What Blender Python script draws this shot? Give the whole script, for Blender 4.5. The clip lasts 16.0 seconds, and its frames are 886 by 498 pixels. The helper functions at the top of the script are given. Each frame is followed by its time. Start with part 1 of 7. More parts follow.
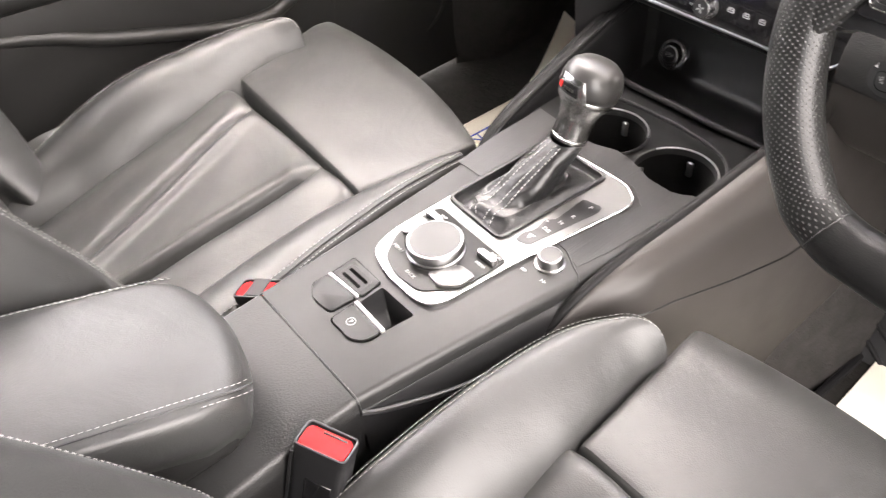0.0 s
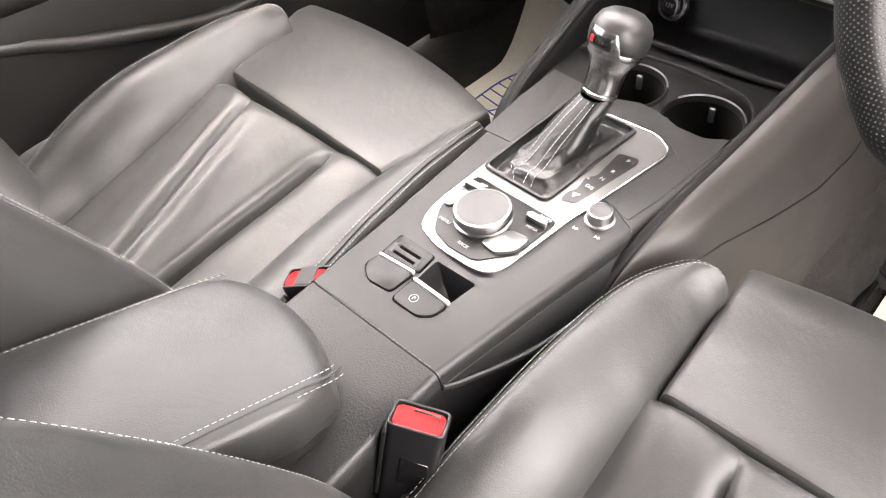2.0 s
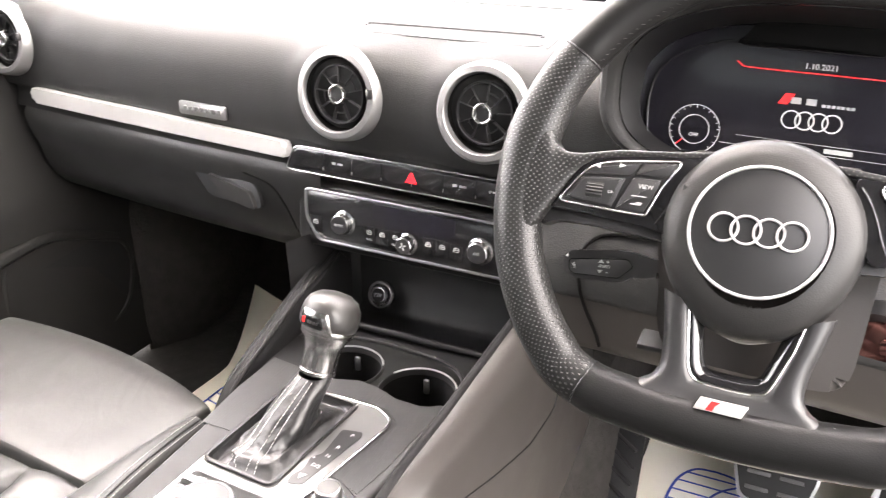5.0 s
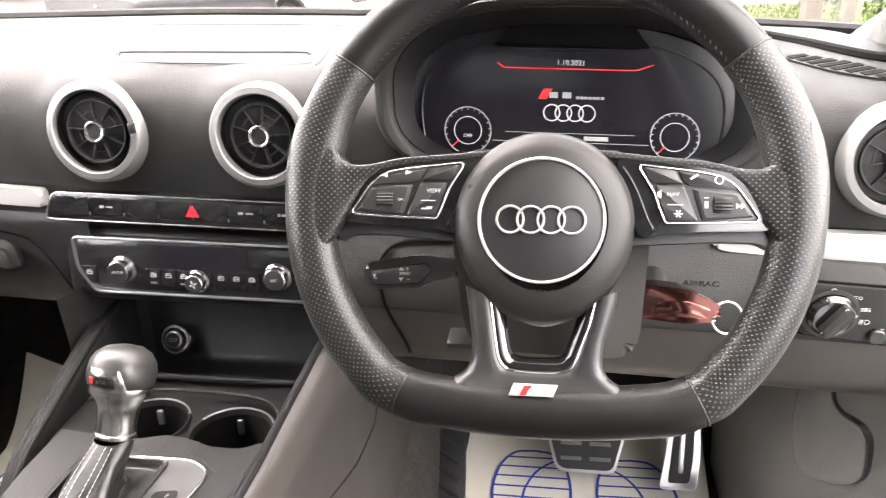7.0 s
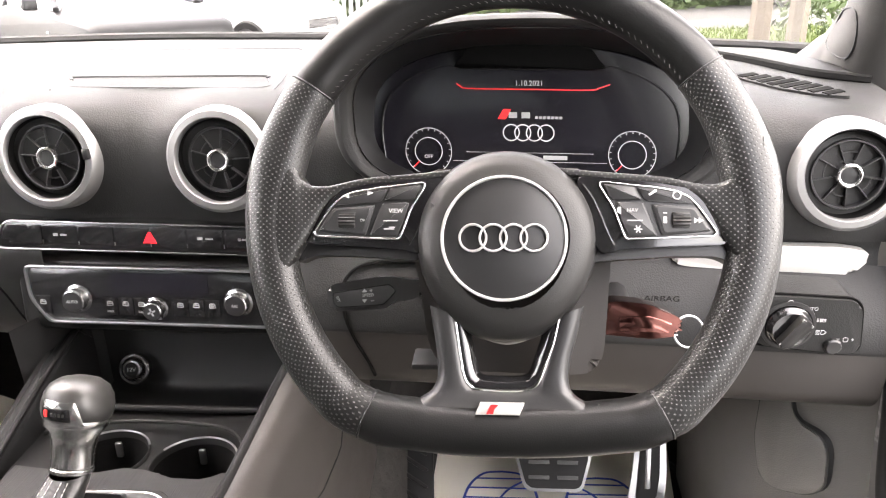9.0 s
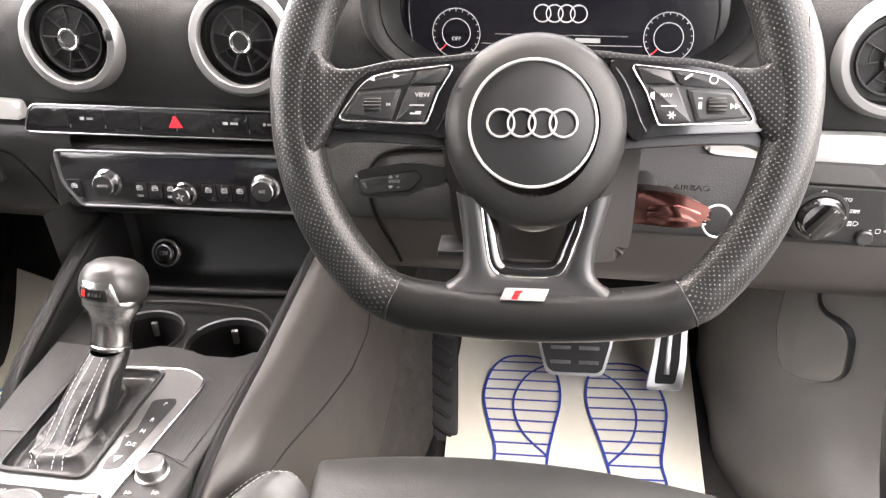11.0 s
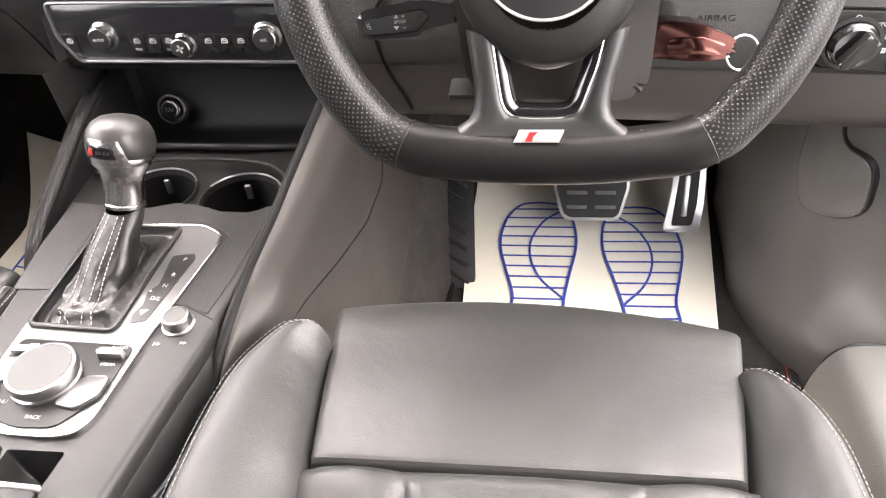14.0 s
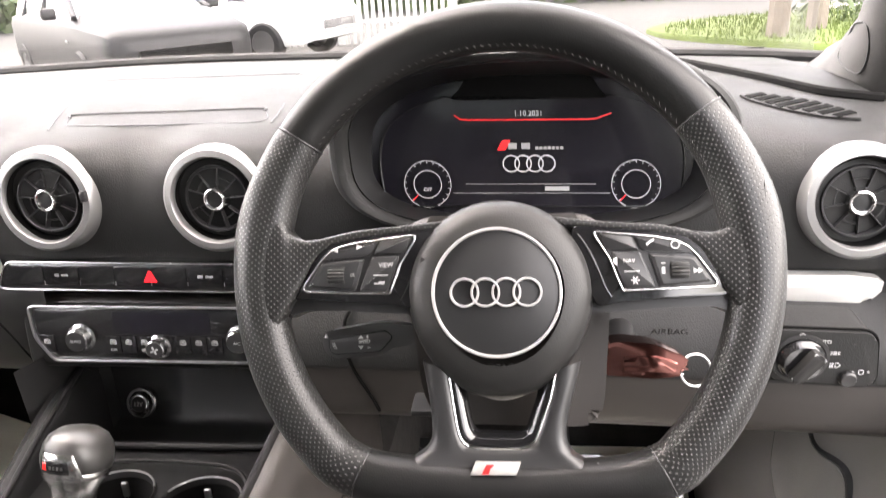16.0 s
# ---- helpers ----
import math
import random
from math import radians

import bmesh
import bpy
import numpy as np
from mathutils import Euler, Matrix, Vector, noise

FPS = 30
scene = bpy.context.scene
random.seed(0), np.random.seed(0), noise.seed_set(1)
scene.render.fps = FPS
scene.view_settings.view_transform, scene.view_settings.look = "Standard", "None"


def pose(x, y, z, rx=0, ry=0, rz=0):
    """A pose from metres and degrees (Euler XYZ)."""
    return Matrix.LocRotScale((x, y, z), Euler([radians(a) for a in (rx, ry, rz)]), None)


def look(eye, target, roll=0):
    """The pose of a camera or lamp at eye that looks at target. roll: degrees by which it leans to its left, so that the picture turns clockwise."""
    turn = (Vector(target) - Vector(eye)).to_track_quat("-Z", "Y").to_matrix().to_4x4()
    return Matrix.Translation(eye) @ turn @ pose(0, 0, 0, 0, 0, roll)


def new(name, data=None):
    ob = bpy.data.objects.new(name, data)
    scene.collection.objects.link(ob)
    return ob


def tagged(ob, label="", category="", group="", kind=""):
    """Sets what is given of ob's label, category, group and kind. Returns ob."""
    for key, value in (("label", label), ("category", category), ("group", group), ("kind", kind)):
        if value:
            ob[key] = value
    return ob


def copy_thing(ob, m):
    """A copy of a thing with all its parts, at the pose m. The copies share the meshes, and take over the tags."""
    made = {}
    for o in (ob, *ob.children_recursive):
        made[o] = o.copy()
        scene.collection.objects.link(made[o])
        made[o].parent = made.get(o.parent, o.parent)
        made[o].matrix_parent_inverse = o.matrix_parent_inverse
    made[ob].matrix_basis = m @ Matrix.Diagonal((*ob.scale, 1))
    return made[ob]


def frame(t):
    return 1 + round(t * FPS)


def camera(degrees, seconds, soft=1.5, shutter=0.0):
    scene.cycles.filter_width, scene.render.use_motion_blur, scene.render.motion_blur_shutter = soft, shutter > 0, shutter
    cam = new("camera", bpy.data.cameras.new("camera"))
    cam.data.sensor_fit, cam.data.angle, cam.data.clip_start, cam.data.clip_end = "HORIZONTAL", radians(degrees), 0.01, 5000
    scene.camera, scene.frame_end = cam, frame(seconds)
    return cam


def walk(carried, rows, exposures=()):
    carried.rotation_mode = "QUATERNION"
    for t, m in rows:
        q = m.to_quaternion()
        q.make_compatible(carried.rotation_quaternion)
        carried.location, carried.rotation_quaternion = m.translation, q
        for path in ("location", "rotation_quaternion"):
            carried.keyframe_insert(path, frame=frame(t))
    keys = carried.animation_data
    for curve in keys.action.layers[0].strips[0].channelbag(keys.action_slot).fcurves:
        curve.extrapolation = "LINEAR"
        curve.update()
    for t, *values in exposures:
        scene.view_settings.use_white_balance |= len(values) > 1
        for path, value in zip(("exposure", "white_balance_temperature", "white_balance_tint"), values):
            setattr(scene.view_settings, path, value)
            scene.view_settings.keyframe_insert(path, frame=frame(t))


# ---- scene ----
cam = camera(60.8, 16.0, soft=1.1, shutter=0.4)
PATH = [
    (0, (0.409, -0.431, 1.058), (-0.77, 0.418, -0.318), -5.2),
    (0.5, (0.387, -0.445, 1.045), (-0.671, 0.559, -0.323), -3.5),
    (1, (0.365, -0.466, 1.047), (-0.657, 0.59, -0.31), -3.7),
    (1.5, (0.354, -0.497, 1.053), (-0.706, 0.489, -0.327), -5.7),
    (2, (0.351, -0.498, 1.051), (-0.723, 0.419, -0.365), -8.0),
    (2.5, (0.356, -0.5, 1.048), (-0.68, 0.444, -0.379), -7.8),
    (3, (0.373, -0.505, 1.034), (-0.609, 0.618, -0.299), -4.0),
    (3.5, (0.374, -0.515, 1.033), (-0.602, 0.85, -0.056), -0.8),
    (4, (0.377, -0.517, 1.034), (-0.581, 0.992, 0.136), 0.3),
    (4.5, (0.379, -0.516, 1.031), (-0.508, 1.08, 0.215), 0.7),
    (4.7, (0.382, -0.508, 1.028), (-0.461, 1.121, 0.232), 0.7),
    (6.8, (0.378, -0.501, 1.027), (0.065, 1.328, 0.281), -1.4),
    (7, (0.377, -0.5, 1.025), (0.117, 1.34, 0.286), -1.5),
    (7.5, (0.377, -0.5, 1.027), (0.199, 1.368, 0.333), -1.9),
    (8, (0.377, -0.499, 1.028), (0.234, 1.38, 0.356), -1.8),
    (8.2, (0.377, -0.499, 1.026), (0.235, 1.381, 0.359), -1.8),
    (10.3, (0.376, -0.501, 1.02), (0.161, 1.308, 0.193), -1.5),
    (10.5, (0.376, -0.5, 1.019), (0.159, 1.291, 0.156), -1.6),
    (11, (0.376, -0.498, 1.02), (0.149, 1.247, 0.069), -2.1),
    (11.5, (0.376, -0.498, 1.017), (0.134, 1.196, -0.019), -2.7),
    (12, (0.377, -0.495, 1.012), (0.123, 1.109, -0.155), -3.9),
    (12.5, (0.378, -0.491, 1.01), (0.127, 1.049, -0.241), -4.9),
    (13, (0.379, -0.49, 1.012), (0.134, 1.025, -0.271), -5.3),
    (13.5, (0.378, -0.491, 1.011), (0.13, 1.021, -0.275), -5.3),
    (14, (0.377, -0.491, 1.01), (0.116, 1.031, -0.261), -5.3),
    (14.5, (0.378, -0.493, 1.013), (0.103, 1.082, -0.188), -5.1),
    (15, (0.384, -0.488, 1.025), (0.131, 1.219, 0.013), -4.1),
    (15.5, (0.393, -0.475, 1.04), (0.183, 1.333, 0.211), -3.6),
    (16, (0.396, -0.471, 1.055), (0.177, 1.39, 0.358), -3.5),
]
walk(cam, [(t, look(eye, target, roll)) for t, eye, target, roll in PATH], [(0.0, 4.44, 7300, 16), (2.0, 4.38, 7300, 16), (3.0, 4.42, 7300, 16), (4.0, 4.62, 7300, 16), (4.5, 4.80, 7300, 16), (7.0, 4.60, 7300, 16), (8.0, 4.43, 7300, 16), (10.5, 4.55, 7300, 16), (12.0, 4.44, 7300, 16), (14.5, 4.48, 7300, 16), (15.5, 4.42, 7300, 16), (16.0, 4.30, 7300, 16)])


# ---- world, sun, exposure ----
SKY = bpy.data.worlds.new("sky")
scene.world = SKY
SKY.use_nodes = True
_nt = SKY.node_tree
_bg = _nt.nodes["Background"]
_sky = _nt.nodes.new("ShaderNodeTexSky")
_sky.sky_type = "NISHITA"
_sky.sun_disc = False
_sky.sun_elevation = radians(64)
_sky.sun_rotation = radians(-75)
_sky.air_density, _sky.dust_density = 1.0, 2.0
# a hazy, nearly white sky
_pale = _nt.nodes.new("ShaderNodeHueSaturation")
_pale.inputs["Saturation"].default_value = 0.3
_nt.links.new(_sky.outputs[0], _pale.inputs["Color"])
_nt.links.new(_pale.outputs[0], _bg.inputs[0])
_bg.inputs[1].default_value = 0.175
sun = new("sun", bpy.data.lights.new("sun", "SUN"))
sun.data.energy, sun.data.angle, sun.data.color = 0.75, radians(80), (1.0, 0.97, 0.93)
sun.matrix_world = look((4.2, 0.1, 4.6), (0, 0, 0.5))


# ---- materials ----
def mat(name, color, rough=0.5, metal=0.0, bump=(), vary=0.0, vary_scale=6.0, coat=0.0, spec=0.5, wear=0.0):
    """bump: (kind, scale, strength) rows; kind 'noise', 'crease' or 'cell'."""
    m = bpy.data.materials.new(name)
    m.use_nodes = True
    nt = m.node_tree
    b = nt.nodes["Principled BSDF"]
    b.inputs["Base Color"].default_value = (*color, 1)
    b.inputs["Roughness"].default_value = rough
    b.inputs["Metallic"].default_value = metal
    b.inputs["Coat Weight"].default_value = coat
    b.inputs["Coat Roughness"].default_value = 0.06
    b.inputs["Specular IOR Level"].default_value = spec
    co = nt.nodes.new("ShaderNodeTexCoord")
    if vary:
        n = nt.nodes.new("ShaderNodeTexNoise")
        n.inputs["Scale"].default_value, n.inputs["Detail"].default_value = vary_scale, 6
        nt.links.new(co.outputs["Object"], n.inputs["Vector"])
        r = nt.nodes.new("ShaderNodeMapRange")
        r.inputs["To Min"].default_value, r.inputs["To Max"].default_value = 1 - vary, 1 + vary
        nt.links.new(n.outputs["Fac"], r.inputs["Value"])
        mx = nt.nodes.new("ShaderNodeVectorMath")
        mx.operation = "SCALE"
        mx.inputs[0].default_value = color
        nt.links.new(r.outputs[0], mx.inputs["Scale"])
        nt.links.new(mx.outputs[0], b.inputs["Base Color"])
        r2 = nt.nodes.new("ShaderNodeMapRange")
        r2.inputs["To Min"].default_value, r2.inputs["To Max"].default_value = max(rough - 0.08, 0.02), min(rough + 0.08, 1)
        n2 = nt.nodes.new("ShaderNodeTexNoise")
        n2.inputs["Scale"].default_value, n2.inputs["Detail"].default_value = vary_scale * 4, 8
        nt.links.new(co.outputs["Object"], n2.inputs["Vector"])
        nt.links.new(n2.outputs["Fac"], r2.inputs["Value"])
        nt.links.new(r2.outputs[0], b.inputs["Roughness"])
    last = None
    for kind, scale, strength in bump:
        t = nt.nodes.new("ShaderNodeTexVoronoi" if kind == "cell" else "ShaderNodeTexNoise")
        t.inputs["Scale"].default_value = scale
        if kind == "crease":
            t.inputs["Distortion"].default_value, t.inputs["Detail"].default_value = 2.2, 5
        nt.links.new(co.outputs["Object"], t.inputs["Vector"])
        bp = nt.nodes.new("ShaderNodeBump")
        bp.inputs["Strength"].default_value = strength
        bp.inputs["Distance"].default_value = 0.4 / scale
        nt.links.new(t.outputs["Distance" if kind == "cell" else "Fac"], bp.inputs["Height"])
        if last:
            nt.links.new(last.outputs[0], bp.inputs["Normal"])
        last = bp
    if last:
        nt.links.new(last.outputs[0], b.inputs["Normal"])
    return m


def glow(name, color, strength):
    m = mat(name, color, 0.4)
    b = m.node_tree.nodes["Principled BSDF"]
    b.inputs["Emission Color"].default_value = (*color, 1)
    b.inputs["Emission Strength"].default_value = strength
    return m


LEATHER = mat("black leather", (0.0245, 0.0248, 0.0243), 0.44, spec=0.5, bump=(("noise", 7, 0.10), ("crease", 8, 0.03), ("noise", 34, 0.05), ("cell", 800, 0.20)), vary=0.12, vary_scale=9)
LEATHER_RIM = mat("smooth rim leather", (0.006, 0.006, 0.006), 0.33, spec=0.24, bump=(("cell", 900, 0.12),), vary=0.15, vary_scale=14)
LEATHER_BOOT = mat("soft boot leather", (0.0085, 0.0085, 0.009), 0.38, bump=(("noise", 60, 0.35), ("cell", 700, 0.15)), vary=0.15, vary_scale=20)
DASH = mat("grained dash skin", (0.0125, 0.0125, 0.0125), 0.58, bump=(("cell", 620, 0.30), ("noise", 1400, 0.1)), vary=0.08, spec=0.24)
PLASTIC = mat("grained dark plastic", (0.0110, 0.0108, 0.0106), 0.42, bump=(("cell", 900, 0.16),), vary=0.08, spec=0.3)
DOOR = mat("dark door plastic", (0.010, 0.0097, 0.0095), 0.5, bump=(("cell", 900, 0.15),), vary=0.08, spec=0.3)
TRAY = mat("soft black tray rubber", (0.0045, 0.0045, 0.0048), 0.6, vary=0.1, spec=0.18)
KICK = mat("grained grey kick panel", (0.082, 0.079, 0.075), 0.36, bump=(("cell", 600, 0.22),), vary=0.08)
STALK = mat("satin black stalk plastic", (0.007, 0.007, 0.0072), 0.30, bump=(("noise", 900, 0.05),), vary=0.1)
# near black: the shade inside hollows, slots and joints is put into the colour
VOID = mat("near-black for shaded hollows and joints", (0.0015, 0.0015, 0.0015), 0.9, spec=0.1)
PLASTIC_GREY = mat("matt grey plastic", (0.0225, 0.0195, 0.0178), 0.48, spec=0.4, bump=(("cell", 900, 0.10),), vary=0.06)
GLOVE = mat("dark grained glovebox plastic", (0.0145, 0.0145, 0.0142), 0.44, spec=0.3, bump=(("cell", 900, 0.14),), vary=0.08)
BRUSHED = mat("striated dark inlay", (0.018, 0.018, 0.0185), 0.38, spec=0.38, bump=(("noise", 1500, 0.06),), vary=0.2, vary_scale=60)
_nt = BRUSHED.node_tree
_co, _mp, _ns, _bp = (_nt.nodes.new(k) for k in ("ShaderNodeTexCoord", "ShaderNodeMapping", "ShaderNodeTexNoise", "ShaderNodeBump"))
_mp.inputs["Scale"].default_value = (700, 22, 22)
_mp.inputs["Rotation"].default_value = (0, 0, radians(9))
_ns.inputs["Scale"].default_value, _ns.inputs["Detail"].default_value, _ns.inputs["Distortion"].default_value = 1.0, 3, 0.6
_bp.inputs["Strength"].default_value, _bp.inputs["Distance"].default_value = 0.6, 0.0006
_nt.links.new(_co.outputs["Object"], _mp.inputs[0])
_nt.links.new(_mp.outputs[0], _ns.inputs["Vector"])
_nt.links.new(_ns.outputs["Fac"], _bp.inputs["Height"])
_nt.links.new(_bp.outputs[0], _nt.nodes["Principled BSDF"].inputs["Normal"])
CONSOLE_TOP = mat("satin console plastic", (0.0130, 0.0130, 0.0130), 0.47, spec=0.38, bump=(("noise", 1500, 0.06),), vary=0.07)
BLACK = mat("black plastic", (0.008, 0.008, 0.0085), 0.40, bump=(("noise", 900, 0.08),), vary=0.1)
DARK = mat("dark recess plastic", (0.004, 0.0045, 0.005), 0.5, vary=0.1)
PIANO = mat("gloss black", (0.006, 0.006, 0.0065), 0.16, coat=0.25, vary=0.1)
CHROME = mat("chrome", (0.60, 0.60, 0.60), 0.20, 1.0)
BRIGHT = mat("bright satin metal", (0.52, 0.52, 0.52), 0.38, 0.75)
SATIN = mat("satin aluminium", (0.33, 0.33, 0.33), 0.34, 1.0, bump=(("noise", 1200, 0.05),), vary=0.05)
RINGMETAL = mat("satin ring metal", (0.19, 0.19, 0.19), 0.42, 0.7, bump=(("noise", 1500, 0.08),), vary=0.06)
SILVER = mat("silver paint", (0.17, 0.17, 0.169), 0.36, 0.8, vary=0.05)
TRIM = mat("brushed aluminium trim", (0.50, 0.495, 0.48), 0.38, 0.6, vary=0.06)
KNOB = mat("dark satin metal knob", (0.030, 0.0295, 0.029), 0.34, 0.25, vary=0.05)
VENT_FIN = mat("dark vent plastic", (0.014, 0.014, 0.015), 0.38, vary=0.06)
NECKMETAL = mat("satin bright neck metal", (0.40, 0.397, 0.393), 0.24, 1.0, vary=0.05)
DIALTOP = mat("matt dial top", (0.045, 0.045, 0.045), 0.5, 0.0, bump=(("noise", 1500, 0.05),), vary=0.05)
GRAIN = mat("coarse leather-grain plastic", (0.017, 0.017, 0.017), 0.44, spec=0.38, bump=(("cell", 560, 0.28), ("noise", 900, 0.1)), vary=0.08)
WHITE = mat("white print", (0.32, 0.32, 0.32), 0.5)
GREYPRINT = mat("grey print", (0.26, 0.26, 0.26), 0.5)
THREAD = mat("light grey thread", (0.32, 0.315, 0.305), 0.7)
GREY_THREAD = mat("mid grey thread", (0.15, 0.148, 0.145), 0.7)
CARPET = mat("dark carpet", (0.029, 0.0272, 0.0258), 0.95, bump=(("noise", 420, 1.0), ("noise", 90, 0.5)), vary=0.45, vary_scale=40, spec=0.1)
RUBBER = mat("black rubber", (0.008, 0.008, 0.0085), 0.6, vary=0.1, spec=0.3)
PAPER = mat("cream paper", (0.84, 0.785, 0.67), 0.62, bump=(("noise", 25, 0.10),), vary=0.03)
INK = mat("blue ink", (0.03, 0.06, 0.34), 0.6)
RED = mat("red plastic", (0.50, 0.010, 0.012), 0.45, vary=0.08, spec=0.15)
RED_THREAD = mat("red thread", (0.4, 0.02, 0.02), 0.7)
RED_BADGE = mat("red enamel", (0.65, 0.02, 0.02), 0.25, coat=0.5)
COPPER = mat("rose copper shell", (0.26, 0.10, 0.085), 0.12, 1.0, coat=0.6, vary=0.05)
LINING = mat("black headlining", (0.035, 0.034, 0.033), 0.9, bump=(("noise", 700, 0.3),), vary=0.05)
PILLAR = mat("grey pillar trim", (0.030, 0.029, 0.0275), 0.6, bump=(("cell", 600, 0.15),), vary=0.06)
HAZARD = glow("lit hazard symbol", (0.75, 0.012, 0.02), 0.08)
SCREEN = mat("dark display glass", (0.007, 0.0065, 0.009), 0.16, coat=0.15, spec=0.3)
LIT = glow("lit white display lines", (0.30, 0.30, 0.31), 0.055)
LIT_RED = glow("lit red display lines", (0.45, 0.010, 0.012), 0.09)
TARMAC = mat("pale worn tarmac", (0.045, 0.044, 0.042), 0.85, bump=(("noise", 60, 0.4),), vary=0.2, vary_scale=2)
CARPAINT = mat("dark grey car paint", (0.014, 0.014, 0.015), 0.5, 0.0, coat=0.0, spec=0.25, vary=0.05)
CARWHITE = mat("white car paint", (0.50, 0.50, 0.495), 0.25, coat=0.8, vary=0.02)
CARGLASS = mat("dark car glass", (0.02, 0.025, 0.025), 0.05, coat=0.5)
GRASS = mat("grass", (0.06, 0.085, 0.015), 0.9, bump=(("noise", 30, 0.8),), vary=0.5, vary_scale=5)
LEAF = mat("hedge leaves", (0.040, 0.065, 0.016), 0.6, vary=0.5, vary_scale=3)
BARK = mat("bark", (0.12, 0.10, 0.08), 0.9, bump=(("noise", 20, 0.8),), vary=0.3)
FENCE = mat("pale painted fence", (0.38, 0.385, 0.37), 0.6, vary=0.1)

# perforated leather: rows of small round holes laid out along the rim
PERF = bpy.data.materials.new("perforated leather")
PERF.use_nodes = True
_n = PERF.node_tree
_b = _n.nodes["Principled BSDF"]
_uv = _n.nodes.new("ShaderNodeUVMap")
_map = _n.nodes.new("ShaderNodeMapping")
_map.inputs["Rotation"].default_value = (0, 0, radians(45))
_map.inputs["Scale"].default_value = (330, 330, 330)
_vor = _n.nodes.new("ShaderNodeTexVoronoi")
_vor.voronoi_dimensions = "2D"
_vor.inputs["Scale"].default_value, _vor.inputs["Randomness"].default_value = 1.0, 0.0
_ramp = _n.nodes.new("ShaderNodeMapRange")
_ramp.interpolation_type = "SMOOTHSTEP"
_ramp.inputs["From Min"].default_value, _ramp.inputs["From Max"].default_value = 0.13, 0.24
_mixc = _n.nodes.new("ShaderNodeMix")
_mixc.data_type = "RGBA"
_mixc.inputs[6].default_value, _mixc.inputs[7].default_value = (0.046, 0.046, 0.045, 1), (0.007, 0.007, 0.007, 1)
_bump = _n.nodes.new("ShaderNodeBump")
_bump.inputs["Strength"].default_value, _bump.inputs["Distance"].default_value = 0.5, 0.0006
_n.links.new(_uv.outputs[0], _map.inputs[0])
_n.links.new(_map.outputs[0], _vor.inputs["Vector"])
_n.links.new(_vor.outputs["Distance"], _ramp.inputs[0])
_n.links.new(_ramp.outputs[0], _mixc.inputs[0])
_n.links.new(_mixc.outputs[2], _b.inputs["Base Color"])
_n.links.new(_ramp.outputs[0], _bump.inputs["Height"])
_n.links.new(_bump.outputs[0], _b.inputs["Normal"])
_b.inputs["Roughness"].default_value, _b.inputs["Specular IOR Level"].default_value = 0.35, 0.33

# clear window glass
GLASS = bpy.data.materials.new("clear glass")
GLASS.use_nodes = True
_g = GLASS.node_tree.nodes["Principled BSDF"]
_g.inputs["Transmission Weight"].default_value = 1.0
_g.inputs["Roughness"].default_value = 0.0
_g.inputs["IOR"].default_value = 1.45


# dark privacy glass of the rear windows
TINT = bpy.data.materials.new("dark privacy glass")
TINT.use_nodes = True
_g = TINT.node_tree.nodes["Principled BSDF"]
_g.inputs["Base Color"].default_value = (0.10, 0.11, 0.11, 1)
_g.inputs["Transmission Weight"].default_value = 1.0
_g.inputs["Roughness"].default_value = 0.0
_g.inputs["IOR"].default_value = 1.45


# ---- building helpers ----
ORIGIN = {}


def thing(name, at, label, category, group="", kind=""):
    ob = new(name)
    ob.location = at
    ob.empty_display_size = 0.05
    ORIGIN[ob] = Vector(at)
    return tagged(ob, label, category, group, kind)


def part(name, bm, material, parent, label="", angle=38):
    """One mesh object, its vertices in world places, under a thing or a part."""
    at = ORIGIN[parent]
    bmesh.ops.translate(bm, verts=bm.verts, vec=-at)
    bmesh.ops.recalc_face_normals(bm, faces=bm.faces)
    me = bpy.data.meshes.new(name)
    bm.to_mesh(me)
    bm.free()
    me.shade_smooth()
    me.set_sharp_from_angle(angle=radians(angle))
    me.materials.append(material)
    ob = new(name, me)
    ob.parent = parent
    ORIGIN[ob] = at
    return tagged(ob, label)


def solid(name, bm, material, label, category, kind="", group="", at=None, angle=38):
    """A top-level thing that is one mesh."""
    at = Vector(at) if at else sum((v.co for v in bm.verts), Vector()) / len(bm.verts)
    bmesh.ops.translate(bm, verts=bm.verts, vec=-at)
    bmesh.ops.recalc_face_normals(bm, faces=bm.faces)
    me = bpy.data.meshes.new(name)
    bm.to_mesh(me)
    bm.free()
    me.shade_smooth()
    me.set_sharp_from_angle(angle=radians(angle))
    me.materials.append(material)
    ob = new(name, me)
    ob.location = at
    ORIGIN[ob] = at
    return tagged(ob, label, category, group, kind)


def plane_frame(o, u, v):
    u, v = Vector(u).normalized(), Vector(v).normalized()
    w = u.cross(v)
    return Matrix(((u.x, v.x, w.x, o[0]), (u.y, v.y, w.y, o[1]), (u.z, v.z, w.z, o[2]), (0, 0, 0, 1)))


def join(*bms):
    out = bmesh.new()
    for b in bms:
        me = bpy.data.meshes.new("t")
        b.to_mesh(me)
        out.from_mesh(me)
        bpy.data.meshes.remove(me)
        b.free()
    return out


